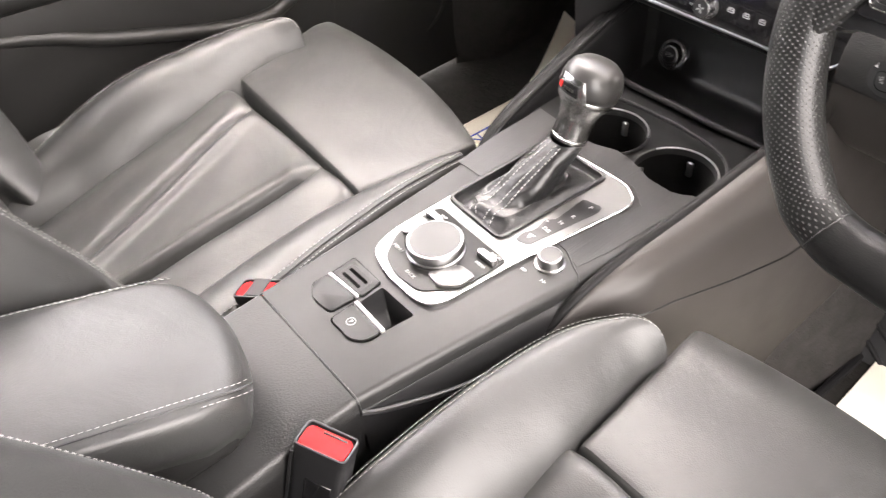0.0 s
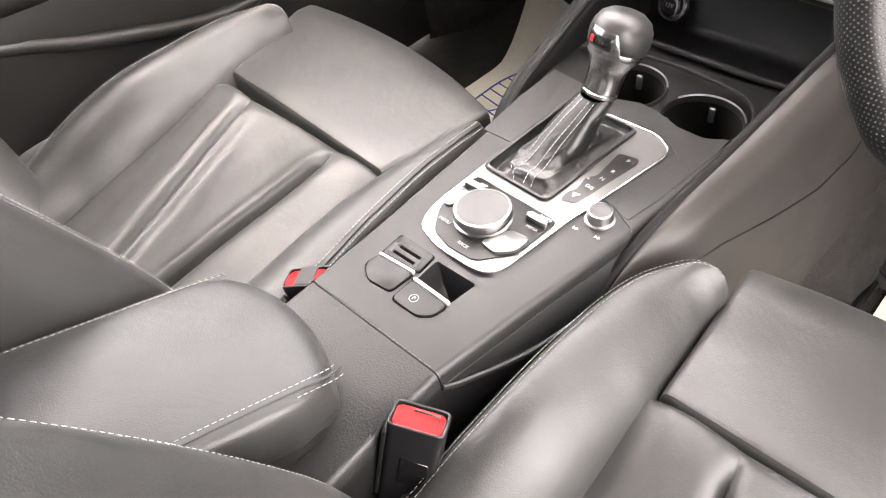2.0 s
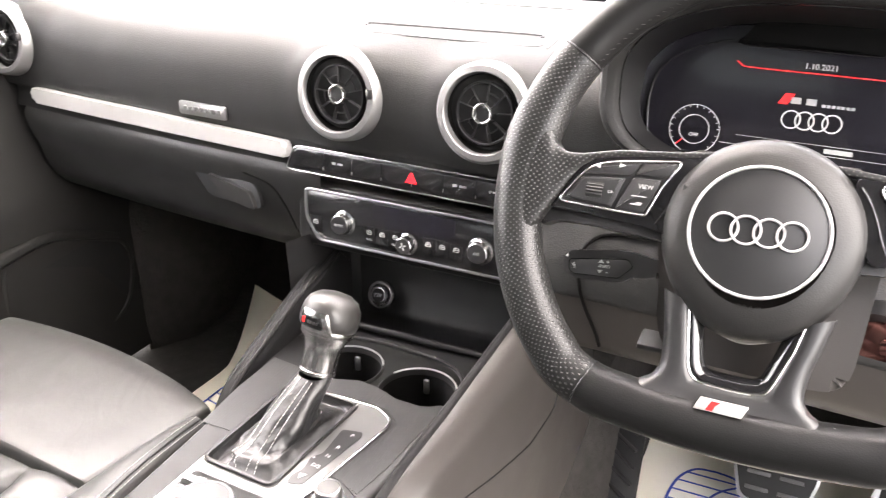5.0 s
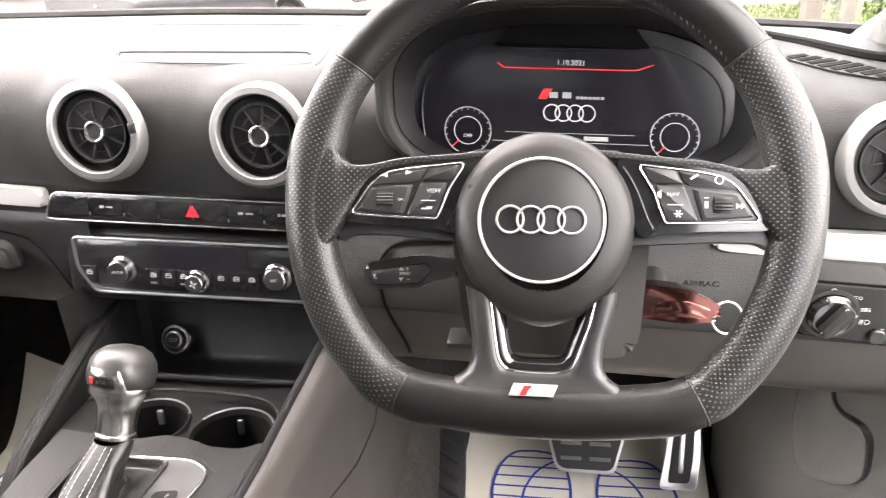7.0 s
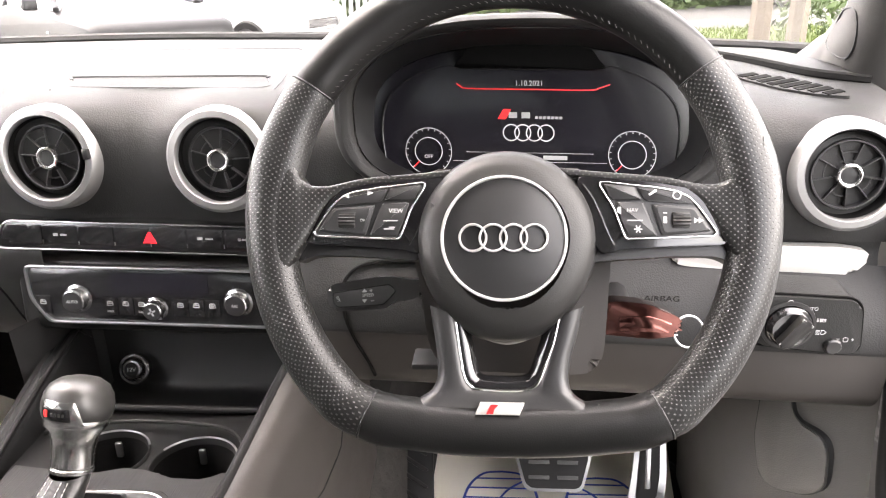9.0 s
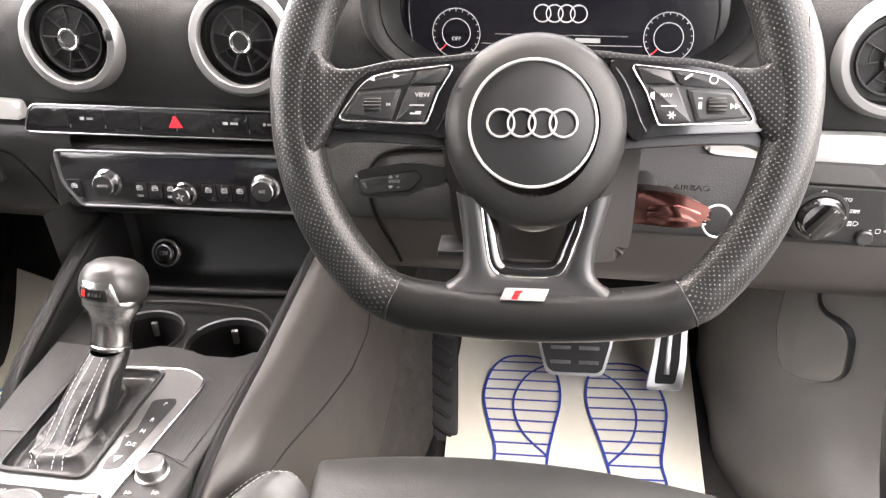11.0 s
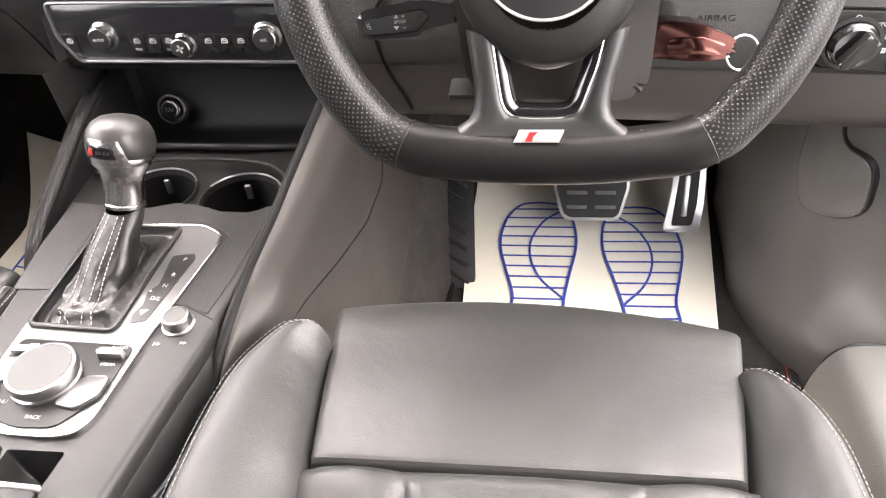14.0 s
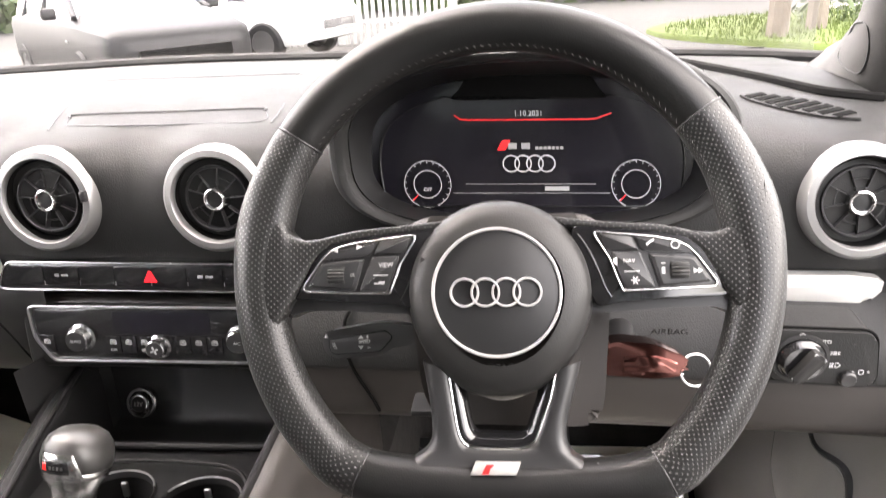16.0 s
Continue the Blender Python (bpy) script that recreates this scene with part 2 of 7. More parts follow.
def loft(rows, closed=True, cap=True, uv=None):
    """Skin through rings of points. closed: each ring is a loop. uv: metres per row and per point, for laid-out patterns."""
    bm = bmesh.new()
    vs = [[bm.verts.new(p) for p in r] for r in rows]
    lay = bm.loops.layers.uv.new("UVMap") if uv else None
    n = len(rows[0])
    for i in range(len(rows) - 1):
        for j in range(n if closed else n - 1):
            k = (j + 1) % n
            try:
                f = bm.faces.new((vs[i][j], vs[i][k], vs[i + 1][k], vs[i + 1][j]))
            except ValueError:
                continue
            if lay:
                for lp, (a, b) in zip(f.loops, ((i, j), (i, j + 1), (i + 1, j + 1), (i + 1, j))):
                    lp[lay].uv = (a * uv[0], b * uv[1])
    if cap and closed:
        for r in (vs[0], vs[-1]):
            try:
                bm.faces.new(r)
            except ValueError:
                pass
    bmesh.ops.remove_doubles(bm, verts=bm.verts, dist=1e-6)
    return bm


def sheet(rows, thick=0.0):
    """An open surface through rows of points, given thickness away from its face."""
    bm = loft(rows, closed=False, cap=False)
    if thick:
        bmesh.ops.recalc_face_normals(bm, faces=bm.faces)
        bmesh.ops.solidify(bm, geom=bm.faces[:], thickness=thick)
    return bm


def box(c, s, bev=0.002, seg=2, m=None):
    bm = bmesh.new()
    bmesh.ops.create_cube(bm, size=1.0)
    bmesh.ops.scale(bm, vec=s, verts=bm.verts)
    if bev:
        bmesh.ops.bevel(bm, geom=bm.edges[:], offset=min(bev, min(s) * 0.45), segments=seg, profile=0.5, affect="EDGES")
    bmesh.ops.translate(bm, vec=c, verts=bm.verts)
    if m:
        bmesh.ops.transform(bm, matrix=m, verts=bm.verts)
    return bm


def prism(pts, z0, z1, m=None, bev=0.0, seg=2):
    """A flat plate with the outline pts (u, v) from height z0 to z1 in the frame m; its top edge is rounded by bev."""
    bm = bmesh.new()
    lo = [bm.verts.new((p[0], p[1], z0)) for p in pts]
    hi = [bm.verts.new((p[0], p[1], z1)) for p in pts]
    n = len(pts)
    bm.faces.new(lo[::-1])
    top = bm.faces.new(hi)
    for i in range(n):
        bm.faces.new((lo[i], lo[(i + 1) % n], hi[(i + 1) % n], hi[i]))
    if bev:
        bmesh.ops.bevel(bm, geom=list(top.edges), offset=bev, segments=seg, profile=0.5, affect="EDGES")
    if m:
        bmesh.ops.transform(bm, matrix=m, verts=bm.verts)
    return bm


def rounded(pts, r, n=5):
    """An outline with its corners rounded by about r."""
    out, k = [], len(pts)
    for i in range(k):
        a, b, c = Vector(pts[i - 1]), Vector(pts[i]), Vector(pts[(i + 1) % k])
        ra = min(r, (a - b).length * 0.45)
        rc = min(r, (c - b).length * 0.45)
        p, q = b + (a - b).normalized() * ra, b + (c - b).normalized() * rc
        for s in range(n + 1):
            t = s / n
            out.append(tuple((1 - t) ** 2 * p + 2 * t * (1 - t) * b + t * t * q))
    return out


def frame_ring(pts, inset, z0, z1, m=None):
    """A raised band that follows a closed outline, inset wide."""
    k = len(pts)
    c = sum((Vector(p) for p in pts), Vector((0, 0))) / k
    inner = []
    for i in range(k):
        a, b, d = Vector(pts[i - 1]), Vector(pts[i]), Vector(pts[(i + 1) % k])
        t = (d - a).normalized()
        nrm = Vector((-t.y, t.x))
        if nrm.dot(c - b) < 0:
            nrm = -nrm
        inner.append(tuple(b + nrm * inset))
    rows = [[(*o, z0), (*o, z1 - inset * 0.2), (*(Vector(o).lerp(Vector(i), 0.3)), z1), (*(Vector(o).lerp(Vector(i), 0.7)), z1), (*i, z1 - inset * 0.2), (*i, z0)] for o, i in zip(pts, inner)]
    rows.append(rows[0])
    bm = loft(rows, True, False)
    if m:
        bmesh.ops.transform(bm, matrix=m, verts=bm.verts)
    return bm


def lathe(prof, m=None, n=40, knurl=0.0, teeth=0):
    """Turn a profile of (radius, height) about the frame's third axis."""
    rows = []
    for i in range(n + 1):
        a = 2 * math.pi * i / n
        k = 1 + (knurl * (1 if i % 2 else -1) if teeth else 0)
        rows.append([(r * k * math.cos(a), r * k * math.sin(a), h) if r > 0.004 and teeth else (r * math.cos(a), r * math.sin(a), h) for r, h in prof])
    bm = loft(rows, False, False)
    bmesh.ops.remove_doubles(bm, verts=bm.verts, dist=1e-5)
    if m:
        bmesh.ops.transform(bm, matrix=m, verts=bm.verts)
    return bm


def sweep(path, radius, n=10, ref=(0, 0, 1), closed=False, flat=1.0, uv=False, start=0.0):
    """A tube along a path. radius: a number or a list; flat: width along ref relative to the other."""
    P = [Vector(p) for p in path]
    k = len(P)
    rows, ref = [], Vector(ref)
    step = (P[1] - P[0]).length
    for i, p in enumerate(P):
        a = P[i - 1] if (i or closed) else P[i]
        b = P[(i + 1) % k] if (i < k - 1 or closed) else P[i]
        t = (b - a).normalized()
        s = t.cross(ref).normalized()
        q = s.cross(t).normalized()
        r = radius[i] if isinstance(radius, (list, tuple)) else radius
        rows.append([p + r * (math.cos(2 * math.pi * j / n) * s + flat * math.sin(2 * math.pi * j / n) * q) for j in range(n)])
    if closed:
        rows.append(rows[0])
    r0 = radius[0] if isinstance(radius, (list, tuple)) else radius
    return loft(rows, True, not closed, uv=(step, 2 * math.pi * r0 / n) if uv else None)


def curve(pts, n=8, closed=False):
    """A smooth line through points (Catmull-Rom)."""
    P = [Vector(p) for p in pts]
    k, out = len(P), []
    for i in range(k if closed else k - 1):
        a = P[i - 1] if (i or closed) else P[0] * 2 - P[1]
        b, c = P[i], P[(i + 1) % k]
        d = P[(i + 2) % k] if (i + 2 < k or closed) else P[-1] * 2 - P[-2]
        for s in range(n):
            t = s / n
            out.append(0.5 * (2 * b + (c - a) * t + (2 * a - 5 * b + 4 * c - d) * t * t + (3 * b - a - 3 * c + d) * t ** 3))
    if not closed:
        out.append(P[-1])
    return out


def even(path, step):
    """Points at even steps along a path, with the direction at each."""
    P = [Vector(p) for p in path]
    out, left = [], 0.0
    for a, b in zip(P, P[1:]):
        d = (b - a).length
        if d < 1e-9:
            continue
        t = left
        while t < d:
            out.append((a + (b - a) * (t / d), (b - a) / d))
            t += step
        left = t - d
    return out


def stitches(path, length=0.0042, pitch=0.0056, r=0.00055, up=(0, 0, 1), lean=0.0):
    """A row of sewn stitches: short round-ended threads, one mesh."""
    verts, faces = [], []
    up = Vector(up)
    for p, d in even(path, pitch):
        s = d.cross(up).normalized()
        q = s.cross(d).normalized()
        d2 = (d + s * lean).normalized()
        s2 = d2.cross(q).normalized()
        base = len(verts)
        for e, k in ((-0.5, 0.3), (-0.35, 1), (0.35, 1), (0.5, 0.3)):
            c = p + d2 * e * length
            for x, y in ((1, -0.4), (0.5, 1), (-0.5, 1), (-1, -0.4)):
                verts.append(c + s2 * x * r * k + q * y * r * k)
        for i in range(3):
            for j in range(4):
                a = base + i * 4 + j
                b = base + i * 4 + (j + 1) % 4
                faces.append((a, b, b + 4, a + 4))
        faces.append((base, base + 1, base + 2, base + 3))
        faces.append((base + 12, base + 13, base + 14, base + 15))
    me = bpy.data.meshes.new("s")
    me.from_pydata(verts, [], faces)
    bm = bmesh.new()
    bm.from_mesh(me)
    bpy.data.meshes.remove(me)
    return bm


def ribbon(path, width, up=(0, 0, 1), lift=0.0, thick=0.0006):
    """A flat drawn line along a path, lying on a surface with the normal up."""
    P = [Vector(p) for p in path]
    up = Vector(up)
    rows = []
    for i, p in enumerate(P):
        t = (P[min(i + 1, len(P) - 1)] - P[max(i - 1, 0)]).normalized()
        s = t.cross(up).normalized() * width / 2
        a, b = p + up * lift, p + up * (lift + thick)
        rows.append([a - s, b - s, b + s, a + s])
    return loft(rows, True, True)


def letters(text, size, m, depth=0.0003, squeeze=1.0):
    """Raised or printed characters, centred on the frame m's origin, in its plane."""
    cu = bpy.data.curves.new("t", "FONT")
    cu.body, cu.size, cu.align_x, cu.align_y, cu.extrude = text, size, "CENTER", "CENTER", depth
    cu.resolution_u = 3
    ob = bpy.data.objects.new("t", cu)
    scene.collection.objects.link(ob)
    me = bpy.data.meshes.new_from_object(ob.evaluated_get(bpy.context.evaluated_depsgraph_get()))
    bm = bmesh.new()
    bm.from_mesh(me)
    bpy.data.objects.remove(ob)
    bpy.data.meshes.remove(me)
    bpy.data.curves.remove(cu)
    bmesh.ops.scale(bm, vec=(squeeze, 1, 1), verts=bm.verts)
    bmesh.ops.transform(bm, matrix=m, verts=bm.verts)
    return bm


EDGE = [(-1, -1.0), (-1, -0.55), (-0.999, -0.28), (-0.985, -0.11), (-0.955, -0.035), (-0.9, -0.008), (-0.8, 0.0), (-0.6, 0.0), (-0.4, 0.0), (-0.2, 0.0), (0, 0.0)]
EDGE = EDGE + [(-a, d) for a, d in EDGE[-2::-1]]


def pad(xs, ys, top, drop, front=None, crown=0.0, fine=1, soft=1.0):
    """A stuffed cushion: xs(b) and ys give its outline, top(x, y) its height; its edges roll over and fall by drop."""
    prof = EDGE
    if fine > 1:
        prof = [(EDGE[i][0] + (EDGE[i + 1][0] - EDGE[i][0]) * k / fine, EDGE[i][1] + (EDGE[i + 1][1] - EDGE[i][1]) * k / fine) for i in range(len(EDGE) - 1) for k in range(fine)] + [EDGE[-1]]
    prof = [(math.copysign(1 - (1 - abs(a)) * (soft if abs(a) > 0.75 else 1), a), d) for a, d in prof]
    rows = []
    for b, db in prof:
        y = ys[0] + (ys[1] - ys[0]) * (b + 1) / 2
        x0, x1 = xs((b + 1) / 2)
        row = []
        for a, da in prof:
            x = x0 + (x1 - x0) * (a + 1) / 2
            yy = y + (front(a) * (b + 1) / 2 if front else 0)
            d = max(da + db, -1.0) * drop
            row.append((x, yy, top(x, yy) + d + crown * (1 - a * a) * (1 - b * b)))
        rows.append(row)
    return loft(rows, False, False)


def edge_drop(a):
    """How far a cushion's edge has rolled over at the share a of its half width."""
    a = -abs(a)
    for (p, d), (q, e) in zip(EDGE, EDGE[1:]):
        if p <= a <= q and q > p:
            return d + (e - d) * (a - p) / (q - p)
    return 0.0


def move(bm, m):
    bmesh.ops.transform(bm, matrix=m, verts=bm.verts)
    return bm


# ---- setting: ground, car shell, floor ----
def ground_rows():
    xs = [-400, -60, -20, -8, 0, 8, 20, 60, 400]
    ys = [-400, -60, -20, -8, 0, 8, 20, 60, 400]
    return [[(x, y, -0.20) for x in xs] for y in ys]


solid("ground", sheet(ground_rows(), 0.0), TARMAC, "pale worn tarmac of the parking area", "ground", "structure", at=(0, 0, -0.2))

floor = thing("floor", (0, 0, 0.20), "dark carpeted car floor rising to the toe board", "floor", kind="structure")
_prof = [(-1.6, 0.235), (-0.7, 0.235), (-0.2, 0.235), (0.2, 0.235), (0.55, 0.238), (0.64, 0.26), (0.72, 0.34), (0.80, 0.50), (0.86, 0.70), (0.88, 0.90)]
part("carpet", sheet([[(x, y, z) for x in (-0.80, -0.45, 0.0, 0.45, 0.80)] for y, z in _prof], 0.02), CARPET, floor)


def tunnel_rows():
    rows = []
    for y, w, h in ((-1.5, 0.12, 0.42), (-0.3, 0.12, 0.42), (0.0, 0.15, 0.42), (0.2, 0.20, 0.44), (0.4, 0.235, 0.47), (0.6, 0.25, 0.52), (0.85, 0.26, 0.6)):
        rows.append([(-w - 0.03, y, 0.22), (-w, y, 0.30), (-w + 0.03, y, h - 0.03), (-w + 0.07, y, h), (w - 0.07, y, h), (w - 0.03, y, h - 0.03), (w, y, 0.30), (w + 0.03, y, 0.22)])
    return rows


part("tunnel", sheet(tunnel_rows()), CARPET, floor)

# the body shell that closes the place: roof, sides below the windows, rear
shell = thing("car_shell", (0, 0, 0.9), "car body shell with black headlining and dark lower sides", "car body", kind="structure")
_roof = []
for y, z, w in ((0.02, 1.37, 0.52), (-0.15, 1.405, 0.56), (-0.6, 1.43, 0.57), (-1.2, 1.40, 0.55), (-1.6, 1.32, 0.52)):
    _roof.append([(w * s, y, z - 0.05 * abs(s) ** 3) for s in (-1, -0.8, -0.5, 0, 0.5, 0.8, 1)])
part("headlining", sheet(_roof, 0.03), LINING, shell)
part("rear_wall", sheet([[(x, -1.62, z) for x in (-0.8, 0, 0.8)] for z in (0.2, 0.95)], 0.04), LEATHER, shell)
part("rear_bench", join(box((0, -1.25, 0.42), (1.3, 0.55, 0.22), 0.06, 4), box((0, -1.5, 0.7), (1.3, 0.16, 0.6), 0.06, 4)), LEATHER, shell)
part("side_panel", box((0.80, -1.2, 0.55), (0.06, 0.9, 0.72), 0.02, 3), PLASTIC, shell)
part("side_panel", box((-0.80, -1.2, 0.55), (0.06, 0.9, 0.72), 0.02, 3), PLASTIC, shell)
for s in (-1, 1):
    part("middle_pillar", sweep([(0.76 * s, -0.62, 0.25), (0.76 * s, -0.64, 0.88), (0.68 * s, -0.66, 1.15), (0.57 * s, -0.68, 1.39)], 0.05, 10, (1, 0, 0)), PLASTIC, shell)
    part("rear_pillar", sweep([(0.76 * s, -1.5, 0.85), (0.64 * s, -1.5, 1.12), (0.53 * s, -1.5, 1.34)], 0.09, 10, (1, 0, 0)), LINING, shell)
    part("roof_rail", sweep([(0.53 * s, 0.02, 1.34), (0.565 * s, -0.3, 1.375), (0.57 * s, -0.9, 1.375), (0.53 * s, -1.5, 1.31)], 0.03, 10), LINING, shell)
rear_glass = thing("rear_window", (0, -1.6, 1.1), "dark privacy glass in the rear windows", "window", kind="structure")
part("pane", sheet([[(x, -1.64, 0.93) for x in (-0.76, 0, 0.76)], [(x, -1.58, 1.36) for x in (-0.54, 0, 0.54)]], 0.004), TINT, rear_glass)
for s in (-1, 1):
    part("pane", sheet([[(0.79 * s, -0.64, 0.89), (0.79 * s, -1.62, 0.89)], [(0.585 * s, -0.68, 1.40), (0.55 * s, -1.60, 1.36)]], 0.004), TINT, rear_glass)
# front pillars: broad base with an oval access cover, running up and back to the roof
for s in (-1, 1):
    rows = []
    for (x, y, z, a, b) in ((0.840, 0.58, 0.87, 0.115, 0.13), (0.826, 0.51, 0.920, 0.078, 0.080), (0.806, 0.42, 0.980, 0.056, 0.060), (0.765, 0.29, 1.08, 0.045, 0.05), (0.65, 0.14, 1.23, 0.042, 0.045), (0.54, 0.02, 1.36, 0.03, 0.045)):
        ring = []
        for k in range(16):
            t = 2 * math.pi * k / 16
            ring.append((s * (x + a * math.cos(t) * 0.8), y + b * math.sin(t), z + a * math.cos(t) * 0.5 + b * math.sin(t) * 0.35))
        rows.append(ring)
    pil = part("front_pillar", loft(rows), PILLAR, shell, "grey windscreen pillar trim")
    if s > 0:
        part("cover_joint", sweep(curve([(0.7640, 0.4440, 0.9690), (0.7576, 0.4104, 0.9749), (0.7553, 0.3888, 0.9722), (0.7617, 0.3940, 0.9543), (0.7670, 0.4084, 0.9324), (0.7672, 0.4242, 0.9187), (0.7635, 0.4471, 0.9198), (0.7650, 0.4796, 0.9308), (0.7720, 0.4780, 0.9500)], 5, True), 0.0011, 6, (1, 0, 0), closed=True), DARK, pil, "joint round the airbag cover")


glass = thing("windscreen", (0, 0.5, 1.1), "clear raked windscreen glass", "windscreen", kind="structure")
_gl = part("pane", sheet([[(x * w, y, z) for x in (-1, -0.5, 0, 0.5, 1)] for y, z, w in ((1.00, 0.862, 0.92), (0.5, 1.13, 0.75), (0.03, 1.365, 0.54))], 0.004), GLASS, glass)
_gl.visible_shadow = False
part("lower_seal", sweep(curve([(-0.765, 0.495, 0.949), (-0.60, 0.578, 0.944), (-0.42, 0.672, 0.940), (-0.19, 0.778, 0.934), (0.09, 0.806, 0.926), (0.40, 0.796, 0.917), (0.636, 0.766, 0.910), (0.765, 0.722, 0.906), (0.86, 0.66, 0.903)], 6), 0.0085, 8), RUBBER, glass, "black rubber seal")

part("cowl", sheet([[(x, y, 0.872) for x in (-0.85, 0.0, 0.85)] for y in (0.46, 0.70, 1.0)], 0.01), RUBBER, shell, "black cowl under the windscreen foot")

# sill and door opening on the open side
sill = thing("door_sill", (0.74, 0, 0.3), "grained dark sill and kick panel beside the footwell", "trim", kind="structure")


def kick_rows():
    rows = []
    for z, pts in (
        (0.22, ((0.655, 0.55), (0.648, 0.42), (0.641, 0.33), (0.668, 0.235), (0.700, 0.185), (0.745, 0.120))),
        (0.27, ((0.653, 0.55), (0.648, 0.42), (0.643, 0.33), (0.668, 0.240), (0.698, 0.180), (0.745, 0.113))),
        (0.32, ((0.650, 0.55), (0.650, 0.42), (0.653, 0.325), (0.676, 0.245), (0.696, 0.170), (0.748, 0.110))),
        (0.36, ((0.645, 0.55), (0.650, 0.42), (0.664, 0.315), (0.686, 0.240), (0.705, 0.175), (0.752, 0.110))),
        (0.42, ((0.637, 0.55), (0.645, 0.42), (0.668, 0.310), (0.695, 0.250), (0.718, 0.210), (0.756, 0.155))),
        (0.50, ((0.625, 0.55), (0.637, 0.42), (0.668, 0.307), (0.698, 0.260), (0.720, 0.230), (0.757, 0.188))),
        (0.58, ((0.612, 0.55), (0.630, 0.42), (0.666, 0.308), (0.698, 0.268), (0.721, 0.240), (0.758, 0.200))),
        (0.70, ((0.600, 0.55), (0.620, 0.42), (0.664, 0.310), (0.698, 0.273), (0.722, 0.247), (0.759, 0.207)))):
        rows.append(curve([(x, y, z) for x, y in pts], 5))
    cols = [curve([r[j] for r in rows], 4) for j in range(len(rows[0]))]
    return [[c[i] for c in cols] for i in range(len(cols[0]))]


kick = part("kick_panel", sheet(kick_rows()), KICK, sill)
part("sill_cover", sheet([curve([(0.668, y, 0.22), (0.676, y, 0.30), (0.684, y, 0.345), (0.697, y, 0.370), (0.715, y, 0.379), (0.75, y, 0.381), (0.775, y, 0.376), (0.782, y, 0.36), (0.785, y, 0.25)], 4) for y in (-0.7, -0.3, 0.0, 0.112)]), KICK, sill)
part("joint", sweep(curve([(0.682, 0.1125, 0.335), (0.690, 0.1125, 0.360), (0.702, 0.1125, 0.3755), (0.720, 0.1125, 0.3815), (0.772, 0.1125, 0.380)], 6), 0.0013, 6), DARK, sill)
part("seal", sweep(curve([(0.796, -0.7, 0.38), (0.794, 0.02, 0.38), (0.785, 0.09, 0.392), (0.774, 0.135, 0.435), (0.770, 0.175, 0.50), (0.769, 0.195, 0.60), (0.769, 0.22, 0.72), (0.769, 0.26, 0.88)], 8), 0.011, 10), RUBBER, sill, "black rubber door seal")
# bonnet release lever in its recess
_mk = plane_frame((0.6962, 0.2518, 0.490), (0.57, -0.82, 0.0), (0.0, 0.10, 1.0))
lev = [(-0.033, -0.036), (-0.012, -0.0405), (0.028, -0.025), (0.0480, -0.006), (0.047, 0.037), (0.037, 0.052), (0.003, 0.054), (-0.004, 0.10), (-0.036, 0.10), (-0.043, 0.01)]
part("lever_recess", prism(rounded([(p[0] * 1.05, p[1] * 1.04) for p in lev], 0.014), -0.03, 0.0, _mk, 0.0005), DARK, kick)
part("release_lever", prism(rounded(lev, 0.014), -0.02, 0.0016, _mk, 0.0018, 3), KICK, kick, "dark bonnet release lever")
# side and front closings of the footwells
part("footwell_side", box((0.715, 0.66, 0.52), (0.02, 0.62, 0.60), 0.004, 1), CARPET, sill)
part("footwell_side", sheet([[(-0.735, 0.47, z), (-0.69, 0.55, z), (-0.64, 0.9, z)] for z in (0.2, 0.45, 0.75)], 0.02), CARPET, sill)
part("bulkhead", sheet([[(x, 0.90, z) for x in (-0.80, 0.0, 0.80)] for z in (0.2, 0.55, 0.86)], 0.03), BLACK, sill)

# driver's door, standing open, and the painted jamb behind its seal
jamb = thing("door_jamb", (0.81, 0.25, 0.6), "white painted door jamb with black rubber seals", "door jamb", kind="structure")
part("painted_jamb", sheet([[(0.772, 0.10 + 0.25 * max(0, z - 0.42), z), (0.80, 0.16 + 0.25 * max(0, z - 0.42), z), (0.815, 0.36, z), (0.835, 0.37, z)] for z in (0.18, 0.30, 0.42, 0.6, 0.90)], 0.01), CARWHITE, jamb)
part("painted_sill", box((0.857, -0.3, 0.27), (0.10, 0.95, 0.16), 0.02, 3), CARWHITE, jamb)
ddoor = thing("driver_door", (0.87, 0.30, 0.6), "dark lined driver's door standing wide open", "car door")
_mo = plane_frame((0.86, 0.36, 0.58), (0.995, -0.10, 0), (0, 0, 1))
part("panel", box((0.52, 0.0, 0.03), (1.0, 0.66, 0.10), 0.03, 3, _mo), DOOR, ddoor)
part("outer_skin", box((0.53, -0.01, 0.095), (1.05, 0.74, 0.03), 0.012, 3, _mo), CARWHITE, ddoor)
part("armrest", box((0.52, 0.08, -0.045), (0.6, 0.06, 0.06), 0.02, 3, _mo), PLASTIC, ddoor)
part("edge_seal", sweep([_mo @ Vector((0.02, -0.33, 0.0)), _mo @ Vector((0.012, 0.0, 0.0)), _mo @ Vector((0.02, 0.33, 0.0))], 0.014, 10, (0, 1, 0)), RUBBER, ddoor)
part("check_strap", sweep([_mo @ Vector((0.03, 0.02, 0.02)), (0.825, 0.36, 0.60)], 0.010, 8, (0, 0, 1)), BLACK, ddoor)

# closed passenger door
door = thing("passenger_door", (-0.76, -0.1, 0.6), "dark grey closed car door with curved grey pull and speaker", "car door")


